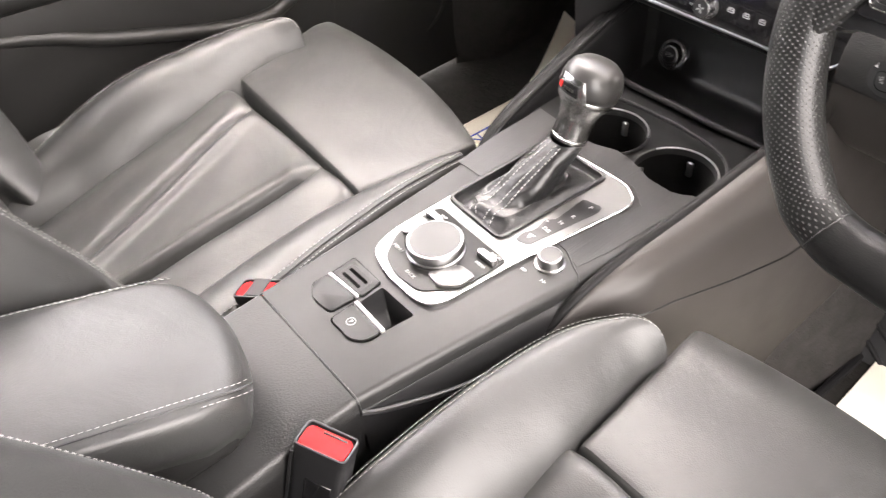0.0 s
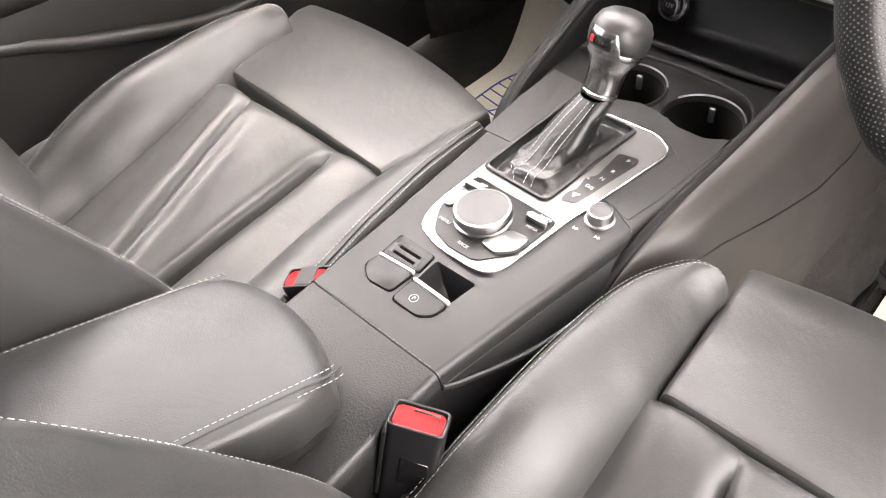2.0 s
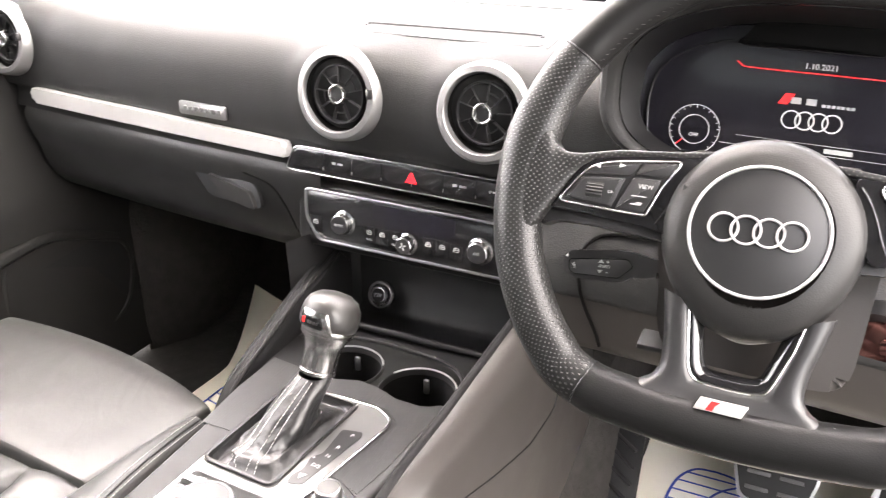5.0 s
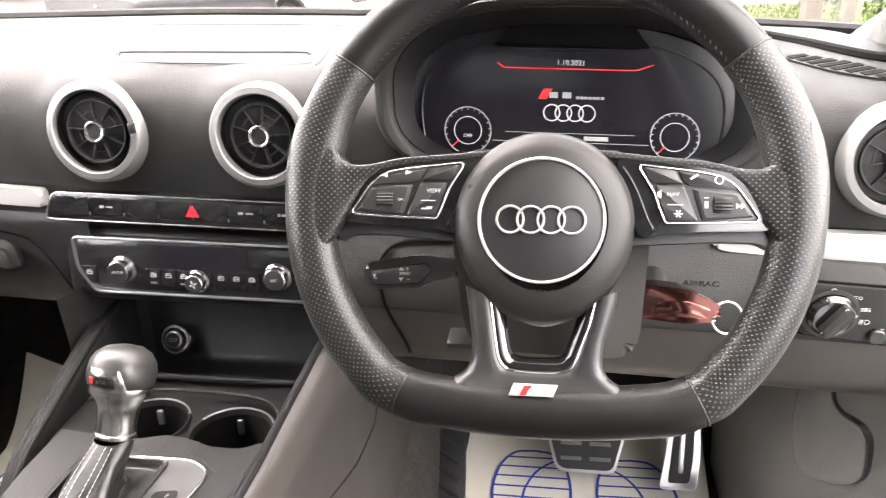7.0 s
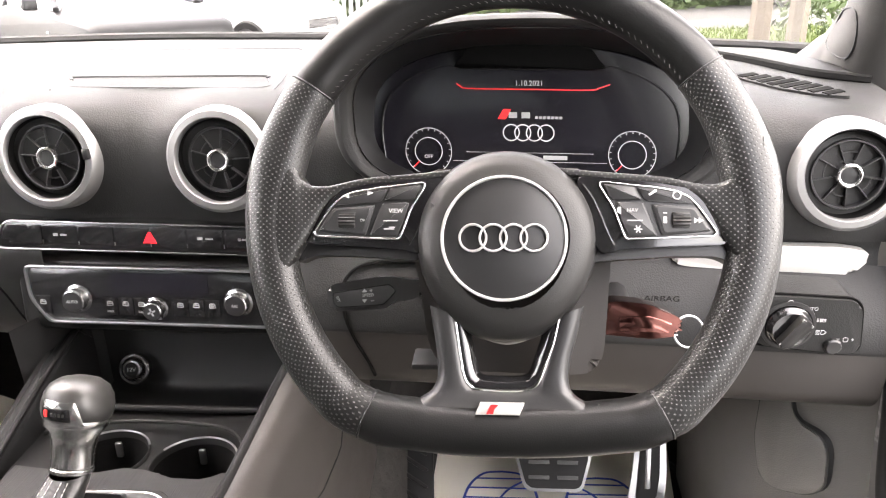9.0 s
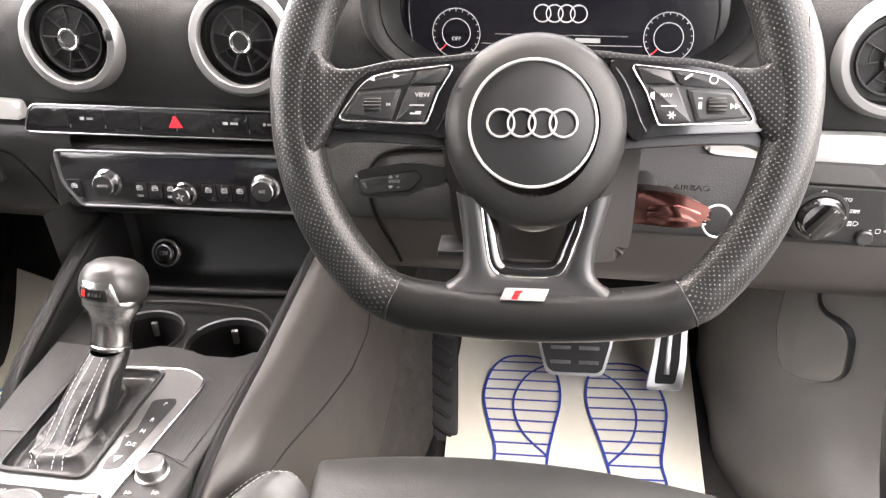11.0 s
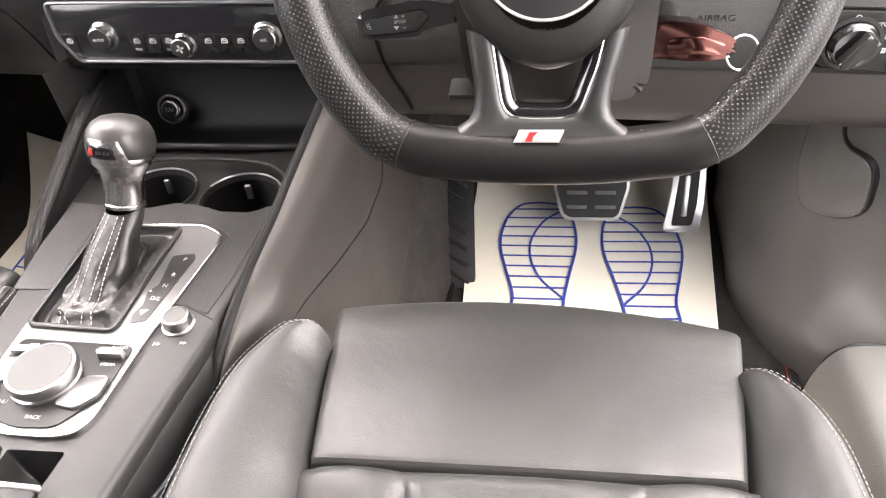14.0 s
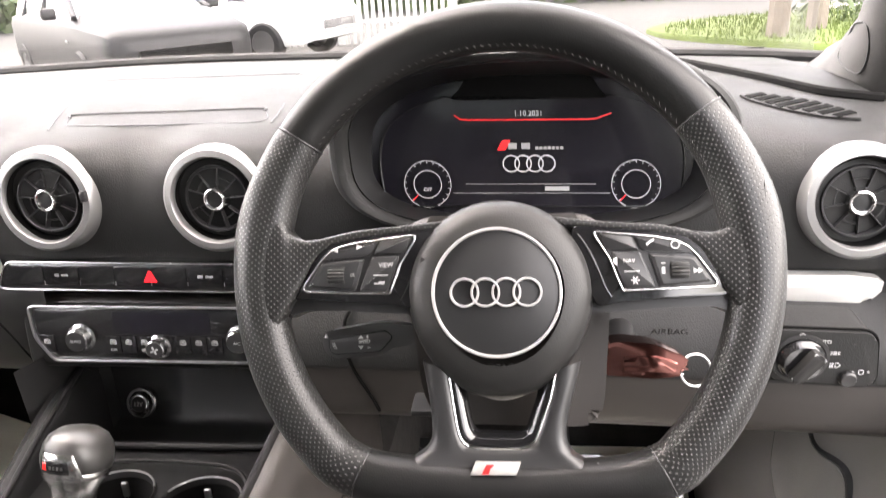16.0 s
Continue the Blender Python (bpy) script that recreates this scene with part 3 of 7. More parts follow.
def door_rows():
    prof = [(0.25, -0.735), (0.34, -0.742), (0.50, -0.742), (0.56, -0.735), (0.60, -0.725), (0.64, -0.73), (0.70, -0.745), (0.80, -0.752), (0.88, -0.755), (0.905, -0.772)]
    out = []
    for z, x in prof:
        out.append([(x - 0.01 * (y > 0.35) * (y - 0.35) * 4 - 0.006 * math.sin(y * 4), y, z) for y in np.linspace(-1.0, 0.62, 26)])
    return out


part("panel", sheet(door_rows(), 0.03), DOOR, door)
part("door_pull", sweep(curve([(-0.705, -0.60, 0.665), (-0.70, -0.33, 0.66), (-0.695, -0.15, 0.655), (-0.69, -0.03, 0.668), (-0.69, 0.04, 0.69), (-0.69, 0.09, 0.715), (-0.695, 0.118, 0.745), (-0.72, 0.13, 0.775)], 8), [0.026] * 40 + [0.025] * 8 + [0.022] * 9, 14, (1, 0, 0)), PLASTIC, door, "smooth dark grey door pull")
part("pocket_strip", sweep(curve([(-0.700, -0.60, 0.64), (-0.698, -0.33, 0.604), (-0.696, -0.19, 0.556), (-0.696, -0.03, 0.510), (-0.698, 0.05, 0.500), (-0.700, 0.09, 0.508), (-0.705, 0.15, 0.533), (-0.712, 0.215, 0.545), (-0.718, 0.29, 0.547), (-0.722, 0.37, 0.522), (-0.728, 0.43, 0.495)], 8), 0.0115, 10, (1, 0, 0)), PLASTIC, door, "dark strip along the door pocket")
_md = plane_frame((-0.722, 0.31, 0.44), (0, 1, 0.04), (0.03, -0.03, 1))
_spk = rounded([(-0.13, -0.10), (0.0, -0.105), (0.064, -0.107), (0.117, -0.080), (0.138, -0.013), (0.130, 0.040), (0.008, 0.092), (-0.056, 0.110), (-0.110, 0.085)], 0.03)
part("speaker_surround", frame_ring([(p[0] * 1.06, p[1] * 1.08) for p in _spk], 0.008, -0.02, 0.006, _md), PLASTIC, door)
part("speaker_grille", prism(_spk, -0.02, 0.003, _md, 0.002), RUBBER, door, "black pierced speaker grille")
part("belt_line", sweep(curve([(-0.750, -0.10, 0.86), (-0.746, 0.02, 0.80), (-0.740, 0.12, 0.745), (-0.736, 0.2, 0.69), (-0.732, 0.32, 0.61), (-0.732, 0.47, 0.515)], 8), 0.007, 8), DARK, door)
dgl = thing("passenger_window", (-0.72, -0.25, 1.08), "clear side window glass", "window", kind="structure")
_p = part("pane", sheet([[(-0.775, -0.62, 0.90), (-0.775, 0.0, 0.90), (-0.775, 0.5, 0.90)], [(-0.69, -0.63, 1.08), (-0.69, 0.0, 1.08), (-0.70, 0.28, 1.08)], [(-0.585, -0.64, 1.355), (-0.585, -0.1, 1.355), (-0.57, 0.0, 1.335)]], 0.004), GLASS, dgl)
_p.visible_shadow = False


# ---- dashboard ----
def slope(x):
    """The dash stands a trace out of level."""
    return -0.029 * x


VENTS = [(-0.0895, 0.226, 0.856), (0.0895, 0.226, 0.852), (0.698, 0.216, 0.835), (-0.700, 0.268, 0.876)]


def back(x):
    return 0.042 * (x / 0.7) ** 2 if x < 0 else -0.012 * (x / 0.7) ** 2


dash = thing("dashboard", (0, 0.5, 0.8), "black grained dashboard with round vents and aluminium trim", "dashboard")


def upper_rows():
    prof = curve([(0.93, 0.925, 0), (0.75, 0.930, 0), (0.55, 0.932, 0), (0.42, 0.929, 0), (0.33, 0.920, 0), (0.285, 0.909, 0), (0.258, 0.892, 0), (0.244, 0.868, 0), (0.239, 0.84, 0), (0.238, 0.815, 0), (0.240, 0.795, 0), (0.243, 0.786, 0)], 4)
    rows = []
    for y, z, _ in prof:
        row = []
        for x in np.linspace(-0.765, 0.765, 154):
            yy, zz = y + back(x) * max(0, min(1, (0.8 - y) / 0.5)), z + slope(x)
            if y > 0.42:
                end = np.interp(x, (-0.765, -0.60, -0.42, -0.19, 0.09, 0.40, 0.636, 0.765), (0.50, 0.58, 0.672, 0.778, 0.805, 0.795, 0.765, 0.72))
                yy = 0.42 + back(x) * 0.76 + (y - 0.42) / 0.51 * (end - 0.42 - back(x) * 0.76)
            for vx, vy, vz in VENTS:
                d = math.hypot(x - vx, (zz - vz) * 0.9)
                if d < 0.095 and y < 0.32:
                    k = 0.5 + 0.5 * math.cos(math.pi * min(1, max(0, (d - 0.045) / 0.05)))
                    k *= max(0, min(1, (0.32 - y) / 0.05))
                    target = vy + 0.006 + 0.55 * max(0, zz - vz - 0.03)
                    yy = yy * (1 - k) + min(yy, target) * k
            if 0.225 < x < 0.58 and 0.815 + 0.5 * max(0, abs(x - 0.401) - 0.12) < zz < 0.955 and yy < 0.34:
                k = min(1, (x - 0.225) / 0.012, (0.58 - x) / 0.012)
                yy = max(yy, 0.345) * k + yy * (1 - k)
            row.append((x, yy, zz))
        rows.append(row)
    return rows


up = part("dash_top", sheet(upper_rows()), DASH, dash, "grained black dash skin")


def lower_rows(x0, x1, prof, n=30):
    P = curve([(y, z, 0) for y, z in prof], 4)
    return [[(x, y + back(x), z + slope(x)) for x in np.linspace(x0, x1, n)] for y, z, _ in P]


# strip behind the trim
part("trim_ledge", sheet(lower_rows(-0.72, 0.745, [(0.243, 0.787), (0.245, 0.775), (0.242, 0.760), (0.240, 0.752)], 60)), DASH, dash)
# glovebox side
glove = part("glovebox", sheet(lower_rows(-0.70, -0.128, [(0.242, 0.756), (0.235, 0.74), (0.240, 0.715), (0.250, 0.69), (0.258, 0.66), (0.275, 0.630), (0.31, 0.605), (0.40, 0.585), (0.60, 0.57)], 40)), GLOVE, dash, "dark glovebox lid with slim handle")
_mg = plane_frame((-0.283, 0.248, 0.712), (1, -0.08, -0.1), (0.05, 0.14, 1))
part("handle_recess", prism(rounded([(-0.078, 0.022), (0.05, 0.014), (0.062, -0.016), (-0.03, -0.02)], 0.01), -0.004, 0.003, _mg, 0.001), DARK, glove)
part("handle", prism(rounded([(-0.030, 0.012), (0.044, 0.004), (0.056, -0.017), (0.0, -0.014)], 0.005), 0.0, 0.010, _mg, 0.003, 3), PLASTIC, glove, "satin grey glovebox handle")
part("lid_gap", sweep(curve([(-0.25, 0.240, 0.738), (-0.205, 0.236, 0.728), (-0.185, 0.240, 0.70), (-0.172, 0.2535, 0.655), (-0.150, 0.270, 0.632)], 8), 0.0012, 6), VOID, dash)
# aluminium trim bars
for pts in ([(-0.665, 0.806), (-0.40, 0.7985), (-0.174, 0.788), (-0.172, 0.768), (-0.40, 0.777), (-0.66, 0.784)], [(0.5430, 0.7490), (0.5530, 0.7565), (0.600, 0.7630), (0.700, 0.7625), (0.7270, 0.7585), (0.7325, 0.7510), (0.7170, 0.7335), (0.600, 0.7375), (0.5590, 0.7400), (0.5465, 0.7430)]):
    o = rounded(pts, 0.006, 4)
    bm = prism(o, 0, 0.012, None, 0.005, 3)
    bmesh.ops.triangulate(bm, faces=[f for f in bm.faces if len(f.verts) > 4])
    for v in bm.verts:
        u, w, h = v.co
        v.co = (u, 0.242 + back(u) - h * 1.0, w)
    part("trim_bar", bm, TRIM, dash, "brushed aluminium trim bar", 30)
part("plaque", prism(rounded([(-0.040, -0.0085), (0.040, -0.0085), (0.040, 0.0085), (-0.040, 0.0085)], 0.003), 0, 0.003, plane_frame((-0.308, 0.2445, 0.8125), (1, -0.05, -0.02), (0, 0.05, 1)), 0.001), SATIN, dash, "small aluminium plaque")
# dull raised bars on the plaque
part("plaque_mark", join(*[box((-0.028 + 0.0095 * i, 0, 0.003), (0.0065, 0.006, 0.0015), 0.0005, 1, plane_frame((-0.308, 0.2445, 0.8125), (1, -0.05, -0.02), (0, 0.05, 1))) for i in range(7)]), SILVER, dash)

# screen flap slot in the dash top
SLOT = [(-0.0928, 0.2950, 0.9183), (-0.1040, 0.3200, 0.9217), (-0.1050, 0.3325, 0.9233), (-0.0405, 0.3385, 0.9223), (0.0239, 0.3430, 0.9210), (0.1036, 0.3483, 0.9195), (0.1127, 0.3395, 0.9180), (0.1188, 0.3035, 0.9132), (0.0407, 0.2994, 0.9143), (-0.0519, 0.2955, 0.9168)]
_sl = curve(SLOT[1:7], 6)
part("screen_slot", sweep(_sl, 0.0019, 8), DARK, dash, "dark slot over the folded screen")
part("slot_rim", sweep(curve(SLOT, 5, True), 0.0009, 6, closed=True), BLACK, dash)
part("flap_line", sweep(curve([(-0.1076, 0.2815, 0.9167), (-0.1310, 0.3545, 0.9269), (-0.1540, 0.4355, 0.9341), (-0.1640, 0.4800, 0.9360), (-0.1700, 0.5200, 0.9367), (-0.1450, 0.5330, 0.9360), (-0.0456, 0.5450, 0.9333), (0.0845, 0.5620, 0.9295), (0.0960, 0.5300, 0.9288), (0.1286, 0.3531, 0.9194), (0.1314, 0.2998, 0.9121)], 5), 0.0010, 6), BLACK, dash, "joint round the screen flap")


def vent(at, twist):
    """A round nozzle: ribbed metal ring, dark bowl, turning inner drum with fins and a chrome centre."""
    ob = part("vent", lathe([(0.0410, -0.03), (0.0418, 0.003), (0.0424, 0.0070), (0.0436, 0.0084), (0.0495, 0.0075), (0.0532, 0.003), (0.0545, -0.012)], plane_frame(at, (1, 0, -0.03), (0, 0.12, 0.99)), 64), RINGMETAL, dash, "satin metal vent ring")
    m = plane_frame(at, (math.cos(twist), 0, math.sin(twist)), (-math.sin(twist), 0.10, math.cos(twist)))
    # bowl coloured near black, so its inner shade is painted in
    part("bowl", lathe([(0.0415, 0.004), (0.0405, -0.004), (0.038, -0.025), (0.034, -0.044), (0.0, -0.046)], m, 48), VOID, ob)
    part("drum", lathe([(0.0338, -0.020), (0.0338, -0.0015), (0.0332, 0.0), (0.0320, 0.0), (0.0312, -0.0015), (0.0312, -0.020)], m, 56), VENT_FIN, ob)
    fins = []
    for i in range(9):
        q = m @ Matrix.Rotation(2 * math.pi * i / 9, 4, "Z")
        fins.append(box((0.0232, 0, -0.008), (0.0192, 0.0010, 0.014), 0.0003, 1, q))
        if i % 2 == 0 and i < 8:
            arc = [q @ Vector((0.0215 * math.cos(t), 0.0215 * math.sin(t), -0.004)) for t in [2 * math.pi / 9 * k / 6 for k in range(7)]]
            fins.append(sweep(arc, 0.0009, 6, (0, 1, 0)))
    for fin in fins:
        part("fin", fin, VENT_FIN, ob)
    hub = part("hub", lathe([(0.0128, -0.014), (0.0122, 0.001), (0.0114, 0.0038), (0.0100, 0.0046), (0.0082, 0.0035), (0.0074, 0.0005)], m, 40), CHROME, ob, "chrome hub ring")
    part("hub_cap", lathe([(0.0084, 0.0006), (0.005, 0.0012), (0.0, 0.0014)], m, 24), DARK, hub)
    part("dial_tab", box((0.0465, 0, 0.0095), (0.007, 0.011, 0.006), 0.0015, 2, plane_frame(at, (1, 0, 0.1), (-0.1, 0.1, 0.99))), BLACK, ob)
    return ob


for i, v in enumerate(VENTS):
    vent(v, 0.25 + 0.5 * i)

# button strip
_ms = plane_frame((0.0, 0.2385, 0.7685), (1, 0, -0.029), (0, 0.12, 0.99))
_so = rounded([(-0.174, -0.0150), (-0.162, 0.0125), (0.185, 0.0125), (0.185, -0.0175), (-0.165, -0.0175)], 0.010, 6)
strip = part("button_strip", prism(_so, -0.01, 0.004, _ms, 0.002), PIANO, dash, "gloss black switch strip")
part("strip_edge", frame_ring([(p[0] * 1.008, p[1] * 1.08 - 0.0008) for p in _so], 0.0018, -0.01, 0.005, _ms), CHROME, dash, "chrome edge")
for i in range(8):
    u = -0.140 + 0.040 * i
    part("button", prism(rounded([(u - 0.0192, -0.0125), (u + 0.0192, -0.0125), (u + 0.0192, 0.0085), (u - 0.0192, 0.0085)], 0.0015, 3), 0.003, 0.0050, _ms, 0.0005), PIANO, strip)
    part("tick", box((u + 0.020, -0.0105, 0.0045), (0.0006, 0.004, 0.0008), 0, 1, _ms), RINGMETAL, strip)
_tri = [(-0.0075, -0.0085), (0.0075, -0.0085), (0.0012, 0.0035), (-0.0012, 0.0035)]
part("hazard_symbol", prism([(p[0] - 0.0005, p[1]) for p in _tri], 0.0050, 0.0056, _ms), HAZARD, strip, "red lit triangle")
for u, w in ((-0.10, 0.016), (0.06, 0.018), (0.10, 0.009)):
    part("mark", join(box((u - w * 0.3, -0.002, 0.0054), (w * 0.3, 0.003, 0.0004), 0, 1, _ms), box((u + w * 0.25, -0.002, 0.0054), (w * 0.45, 0.0020, 0.0004), 0, 1, _ms)), GREYPRINT, strip)

# climate panel
_ma = plane_frame((0.0, 0.236, 0.697), (1, 0, -0.02), (0, 0.10, 0.995))
_ao = rounded([(-0.149, 0.031), (0.149, 0.031), (0.149, -0.012), (0.128, -0.030), (-0.128, -0.030), (-0.147, -0.004)], 0.008, 5)
part("stack_body", box((0, -0.002, -0.03), (0.34, 0.088, 0.05), 0.012, 3, _ma), PLASTIC, dash)
climate = part("climate_panel", prism(_ao, -0.01, 0.002, _ma, 0.001), PIANO, dash, "gloss black climate control panel")
part("panel_frame", frame_ring([(p[0] * 1.02, p[1] * 1.09) for p in _ao], 0.003, -0.01, 0.005, _ma), SATIN, dash, "satin metal frame")
part("display_window", prism(rounded([(-0.055, 0.004), (0.055, 0.004), (0.055, 0.027), (-0.055, 0.027)], 0.003), 0.001, 0.0028, _ma), SCREEN, climate)
for u in (-0.135, -0.058, -0.040, -0.022, 0.022, 0.040, 0.058, 0.120):
    part("button", prism(rounded([(u - 0.0085, -0.022), (u + 0.0085, -0.022), (u + 0.0085, -0.001), (u - 0.0085, -0.001)], 0.001, 3), 0.0, 0.0032, _ma, 0.0005), PIANO, climate)
    part("mark", join(frame_ring(rounded([(u - 0.004, -0.011), (u + 0.004, -0.011), (u + 0.003, -0.0055), (u - 0.003, -0.0055)], 0.0015, 3), 0.0009, 0.0030, 0.0035, _ma), box((u, -0.0083, 0.0034), (0.0045, 0.0009, 0.0004), 0, 1, _ma), box((u - 0.001, -0.0068, 0.0034), (0.0025, 0.0008, 0.0004), 0, 1, _ma)), WHITE, climate)
for u, s in ((-0.058, "MAX"), (-0.022, "REAR")):
    part("lettering", letters(s, 0.0036, _ma @ Matrix.Translation((u, -0.0175, 0.0034))), GREYPRINT, climate)


def dial(u, v, r, text, parent, m):
    f = m @ Matrix.Translation((u, v, 0))
    k = part("dial", lathe([(r * 1.22, 0), (r * 1.22, 0.002), (r * 1.02, 0.003), (r, 0.004), (r, 0.0115), (r * 0.96, 0.0132), (r * 0.86, 0.0140)], f, 72, 0.010, 1), CHROME, parent, "knurled chrome dial")
    part("dial_face", lathe([(r * 0.87, 0.0135), (r * 0.84, 0.0144), (0, 0.0147)], f, 32), BLACK, k)
    if text:
        part("lettering", letters(text, r * 0.36, f @ Matrix.Translation((0, 0, 0.0149))), WHITE, k)
    else:
        part("fan_mark", join(*[box((0.0028, 0, 0.0149), (0.0036, 0.0018, 0.0004), 0, 1, f @ Matrix.Rotation(i * math.pi / 2 + 0.4, 4, "Z")) for i in range(4)]), WHITE, k)
    return k


dial(-0.0945, -0.004, 0.0130, "AUTO", climate, _ma)
dial(0.0875, -0.004, 0.0130, "A/C", climate, _ma)
dial(-0.006, -0.0135, 0.0108, "", climate, _ma)

# storage bay under the climate panel
bay = part("storage_bay", join(
    sheet([[(x, 0.318, 0.66) for x in (-0.15, 0.15)], [(x, 0.315, 0.545) for x in (-0.15, 0.15)], [(x, 0.300, 0.535) for x in (-0.15, 0.15)], [(x, 0.225, 0.538) for x in (-0.15, 0.15)], [(x, 0.215, 0.525) for x in (-0.15, 0.15)], [(x, 0.212, 0.49) for x in (-0.15, 0.15)]]),
    sheet([[(-0.16, 0.20, 0.67), (-0.125, 0.318, 0.67)], [(-0.15, 0.20, 0.5), (-0.12, 0.318, 0.5)]]), sheet([[(0.165, 0.20, 0.67), (0.135, 0.318, 0.67)], [(0.15, 0.20, 0.5), (0.13, 0.318, 0.5)]])), BLACK, dash, "open storage bay", 60)
_m12 = plane_frame((-0.0815, 0.300, 0.5705), (1, 0, 0), (0, 0.35, 0.94))
sock = part("power_socket", lathe([(0.0195, -0.004), (0.0195, 0.004), (0.018, 0.0055), (0.0155, 0.0055), (0.0148, 0.003), (0.0148, -0.012), (0, -0.012)], _m12, 40), CHROME, dash, "chrome ringed power socket")
part("socket_cap", lathe([(0.0122, -0.01), (0.0122, 0.009), (0.0115, 0.0105), (0.0092, 0.0108)], _m12, 40), CHROME, sock)
part("cap_face", lathe([(0.0095, 0.010), (0.0085, 0.0112), (0, 0.0114)], _m12, 24), BLACK, sock)
part("lettering", letters("12V", 0.0075, _m12 @ Matrix.Translation((0, 0, 0.0116))), WHITE, sock)

# knee panel, column shroud and lower driver side
part("knee_panel", sheet(lower_rows(0.155, 0.752, [(0.200, 0.683), (0.201, 0.665), (0.204, 0.645), (0.212, 0.622), (0.24, 0.606), (0.32, 0.60), (0.60, 0.61)], 40)), PLASTIC_GREY, dash, "matt grey knee panel")
part("column_surround", sheet(lower_rows(0.155, 0.752, [(0.238, 0.762), (0.222, 0.745), (0.205, 0.72), (0.199, 0.70), (0.198, 0.683), (0.203, 0.682)], 40)), DASH, dash, "dark grained panel round the steering column")
part("panel_seam", sweep(curve([(0.2894, 0.2215, 0.7440), (0.2523, 0.2215, 0.7442), (0.2302, 0.2195, 0.7411), (0.2175, 0.2130, 0.7345), (0.2115, 0.2060, 0.7240), (0.2110, 0.1985, 0.7060), (0.2150, 0.1965, 0.6850), (0.2215, 0.1985, 0.665), (0.233, 0.2005, 0.640), (0.2385, 0.2060, 0.620)], 8), 0.0018, 6), VOID, dash)
part("lettering", letters("AIRBAG", 0.010, plane_frame((0.530, 0.1915, 0.718), (1, 0, -0.02), (0, -0.25, 0.97))), PLASTIC, dash)
shroud = [(-0.075, 0.065), (0.070, 0.065), (0.0755, 0.02), (0.0705, -0.045), (0.0675, -0.0775), (0.058, -0.0885), (-0.050, -0.086), (-0.062, -0.066), (-0.066, -0.03), (-0.078, 0.02)]
_mc = plane_frame((0.381, 0.05, 0.815), (1, 0, 0), (0, 0.4226, 0.9063))
part("column_shroud", prism(rounded(shroud, 0.02), -0.13, 0.022, _mc, 0.008, 3), PLASTIC_GREY, dash, "dark steering column shroud")
part("adjust_lever", box((0.312, 0.07, 0.714), (0.026, 0.03, 0.006), 0.002, 2), DARK, dash)
# cruise stalk and a second stalk behind the wheel
_mst = plane_frame((0.265, 0.075, 0.770), (1, 0.0, 0.06), (0, 0.35, 0.94))
stalk = thing("control_stalk", (0.30, 0.08, 0.77), "black control stalk with white speed marks", "stalk")
_sk = rounded([(-0.0365, 0.0010), (-0.0355, 0.0085), (-0.0300, 0.0120), (0.0080, 0.0162), (0.0207, 0.0152), (0.0360, 0.0120), (0.0450, 0.0115), (0.0450, -0.0010), (0.0350, -0.0043), (0.0233, -0.0046), (0.0125, -0.0109), (-0.0246, -0.0112), (-0.0335, -0.0065)], 0.003)
paddle = part("paddle", prism(_sk, -0.012, 0.0075, _mst, 0.0042, 4), STALK, stalk)
_sf = rounded([(-0.0308, 0.0045), (0.0170, 0.0095), (0.0225, 0.0036), (0.0120, -0.0070), (-0.0262, -0.0075), (-0.0300, -0.0040)], 0.0025)
part("face", prism(_sf, 0.006, 0.0080, _mst, 0.0006), DARK, paddle)
part("face_joint", sweep([_mst @ Vector((u, v, 0.0078)) for u, v in _sf], 0.0004, 6, (0, -1, 0), closed=True), VOID, paddle)
part("rod", sweep([_mst @ Vector((0.040, 0.005, -0.002)), _mst @ Vector((0.06, 0.005, -0.004)), _mst @ Vector((0.085, 0.004, -0.012))], [0.0085, 0.0075, 0.0075], 12, (0, 1, 0)), BLACK, stalk)
part("lettering", letters("SPEED", 0.0036, _mst @ Matrix.Translation((-0.001, 0.0012, 0.0082))), WHITE, stalk)
part("lettering", letters("SET", 0.0034, _mst @ Matrix.Translation((-0.0264, -0.0008, 0.0082)) @ Matrix.Rotation(-1.25, 4, "Z")), WHITE, stalk)
part("arrow_mark", join(prism([(-0.0063, 0.0040), (-0.004, 0.0068), (-0.0017, 0.0040)], 0.008, 0.0084, _mst), prism([(-0.0063, -0.0020), (-0.004, -0.0048), (-0.0017, -0.0020)], 0.008, 0.0084, _mst), box((0.0015, 0.0052, 0.0083), (0.0024, 0.0006, 0.0004), 0, 1, _mst), box((0.0015, 0.0052, 0.0083), (0.0006, 0.0024, 0.0004), 0, 1, _mst), box((0.0025, -0.0036, 0.0083), (0.0024, 0.0006, 0.0004), 0, 1, _mst)), WHITE, stalk)
stalk2 = thing("indicator_stalk", (0.22, 0.10, 0.84), "slim black stalk behind the wheel", "stalk")
part("rod", sweep([(0.31, 0.09, 0.825), (0.26, 0.085, 0.832), (0.205, 0.08, 0.838)], [0.008, 0.008, 0.010], 12, (0, 1, 0), flat=1.2), BLACK, stalk2)

# instrument hood and display
def hood_rows(rings):
    rows = []
    for hw, hz, zc, y, yb in rings:
        ring = []
        for k in range(64):
            t = 2 * math.pi * k / 64
            c, n = math.cos(t), math.sin(t)
            sx, sz = math.copysign(abs(c) ** 0.76, c), math.copysign(abs(n) ** (0.88 if n > 0 else 0.6), n)
            ring.append((0.401 + hw * sx, y + yb * max(0, sz), zc + hz * sz - 0.02 * hw * sx))
        rows.append(ring)
    return rows


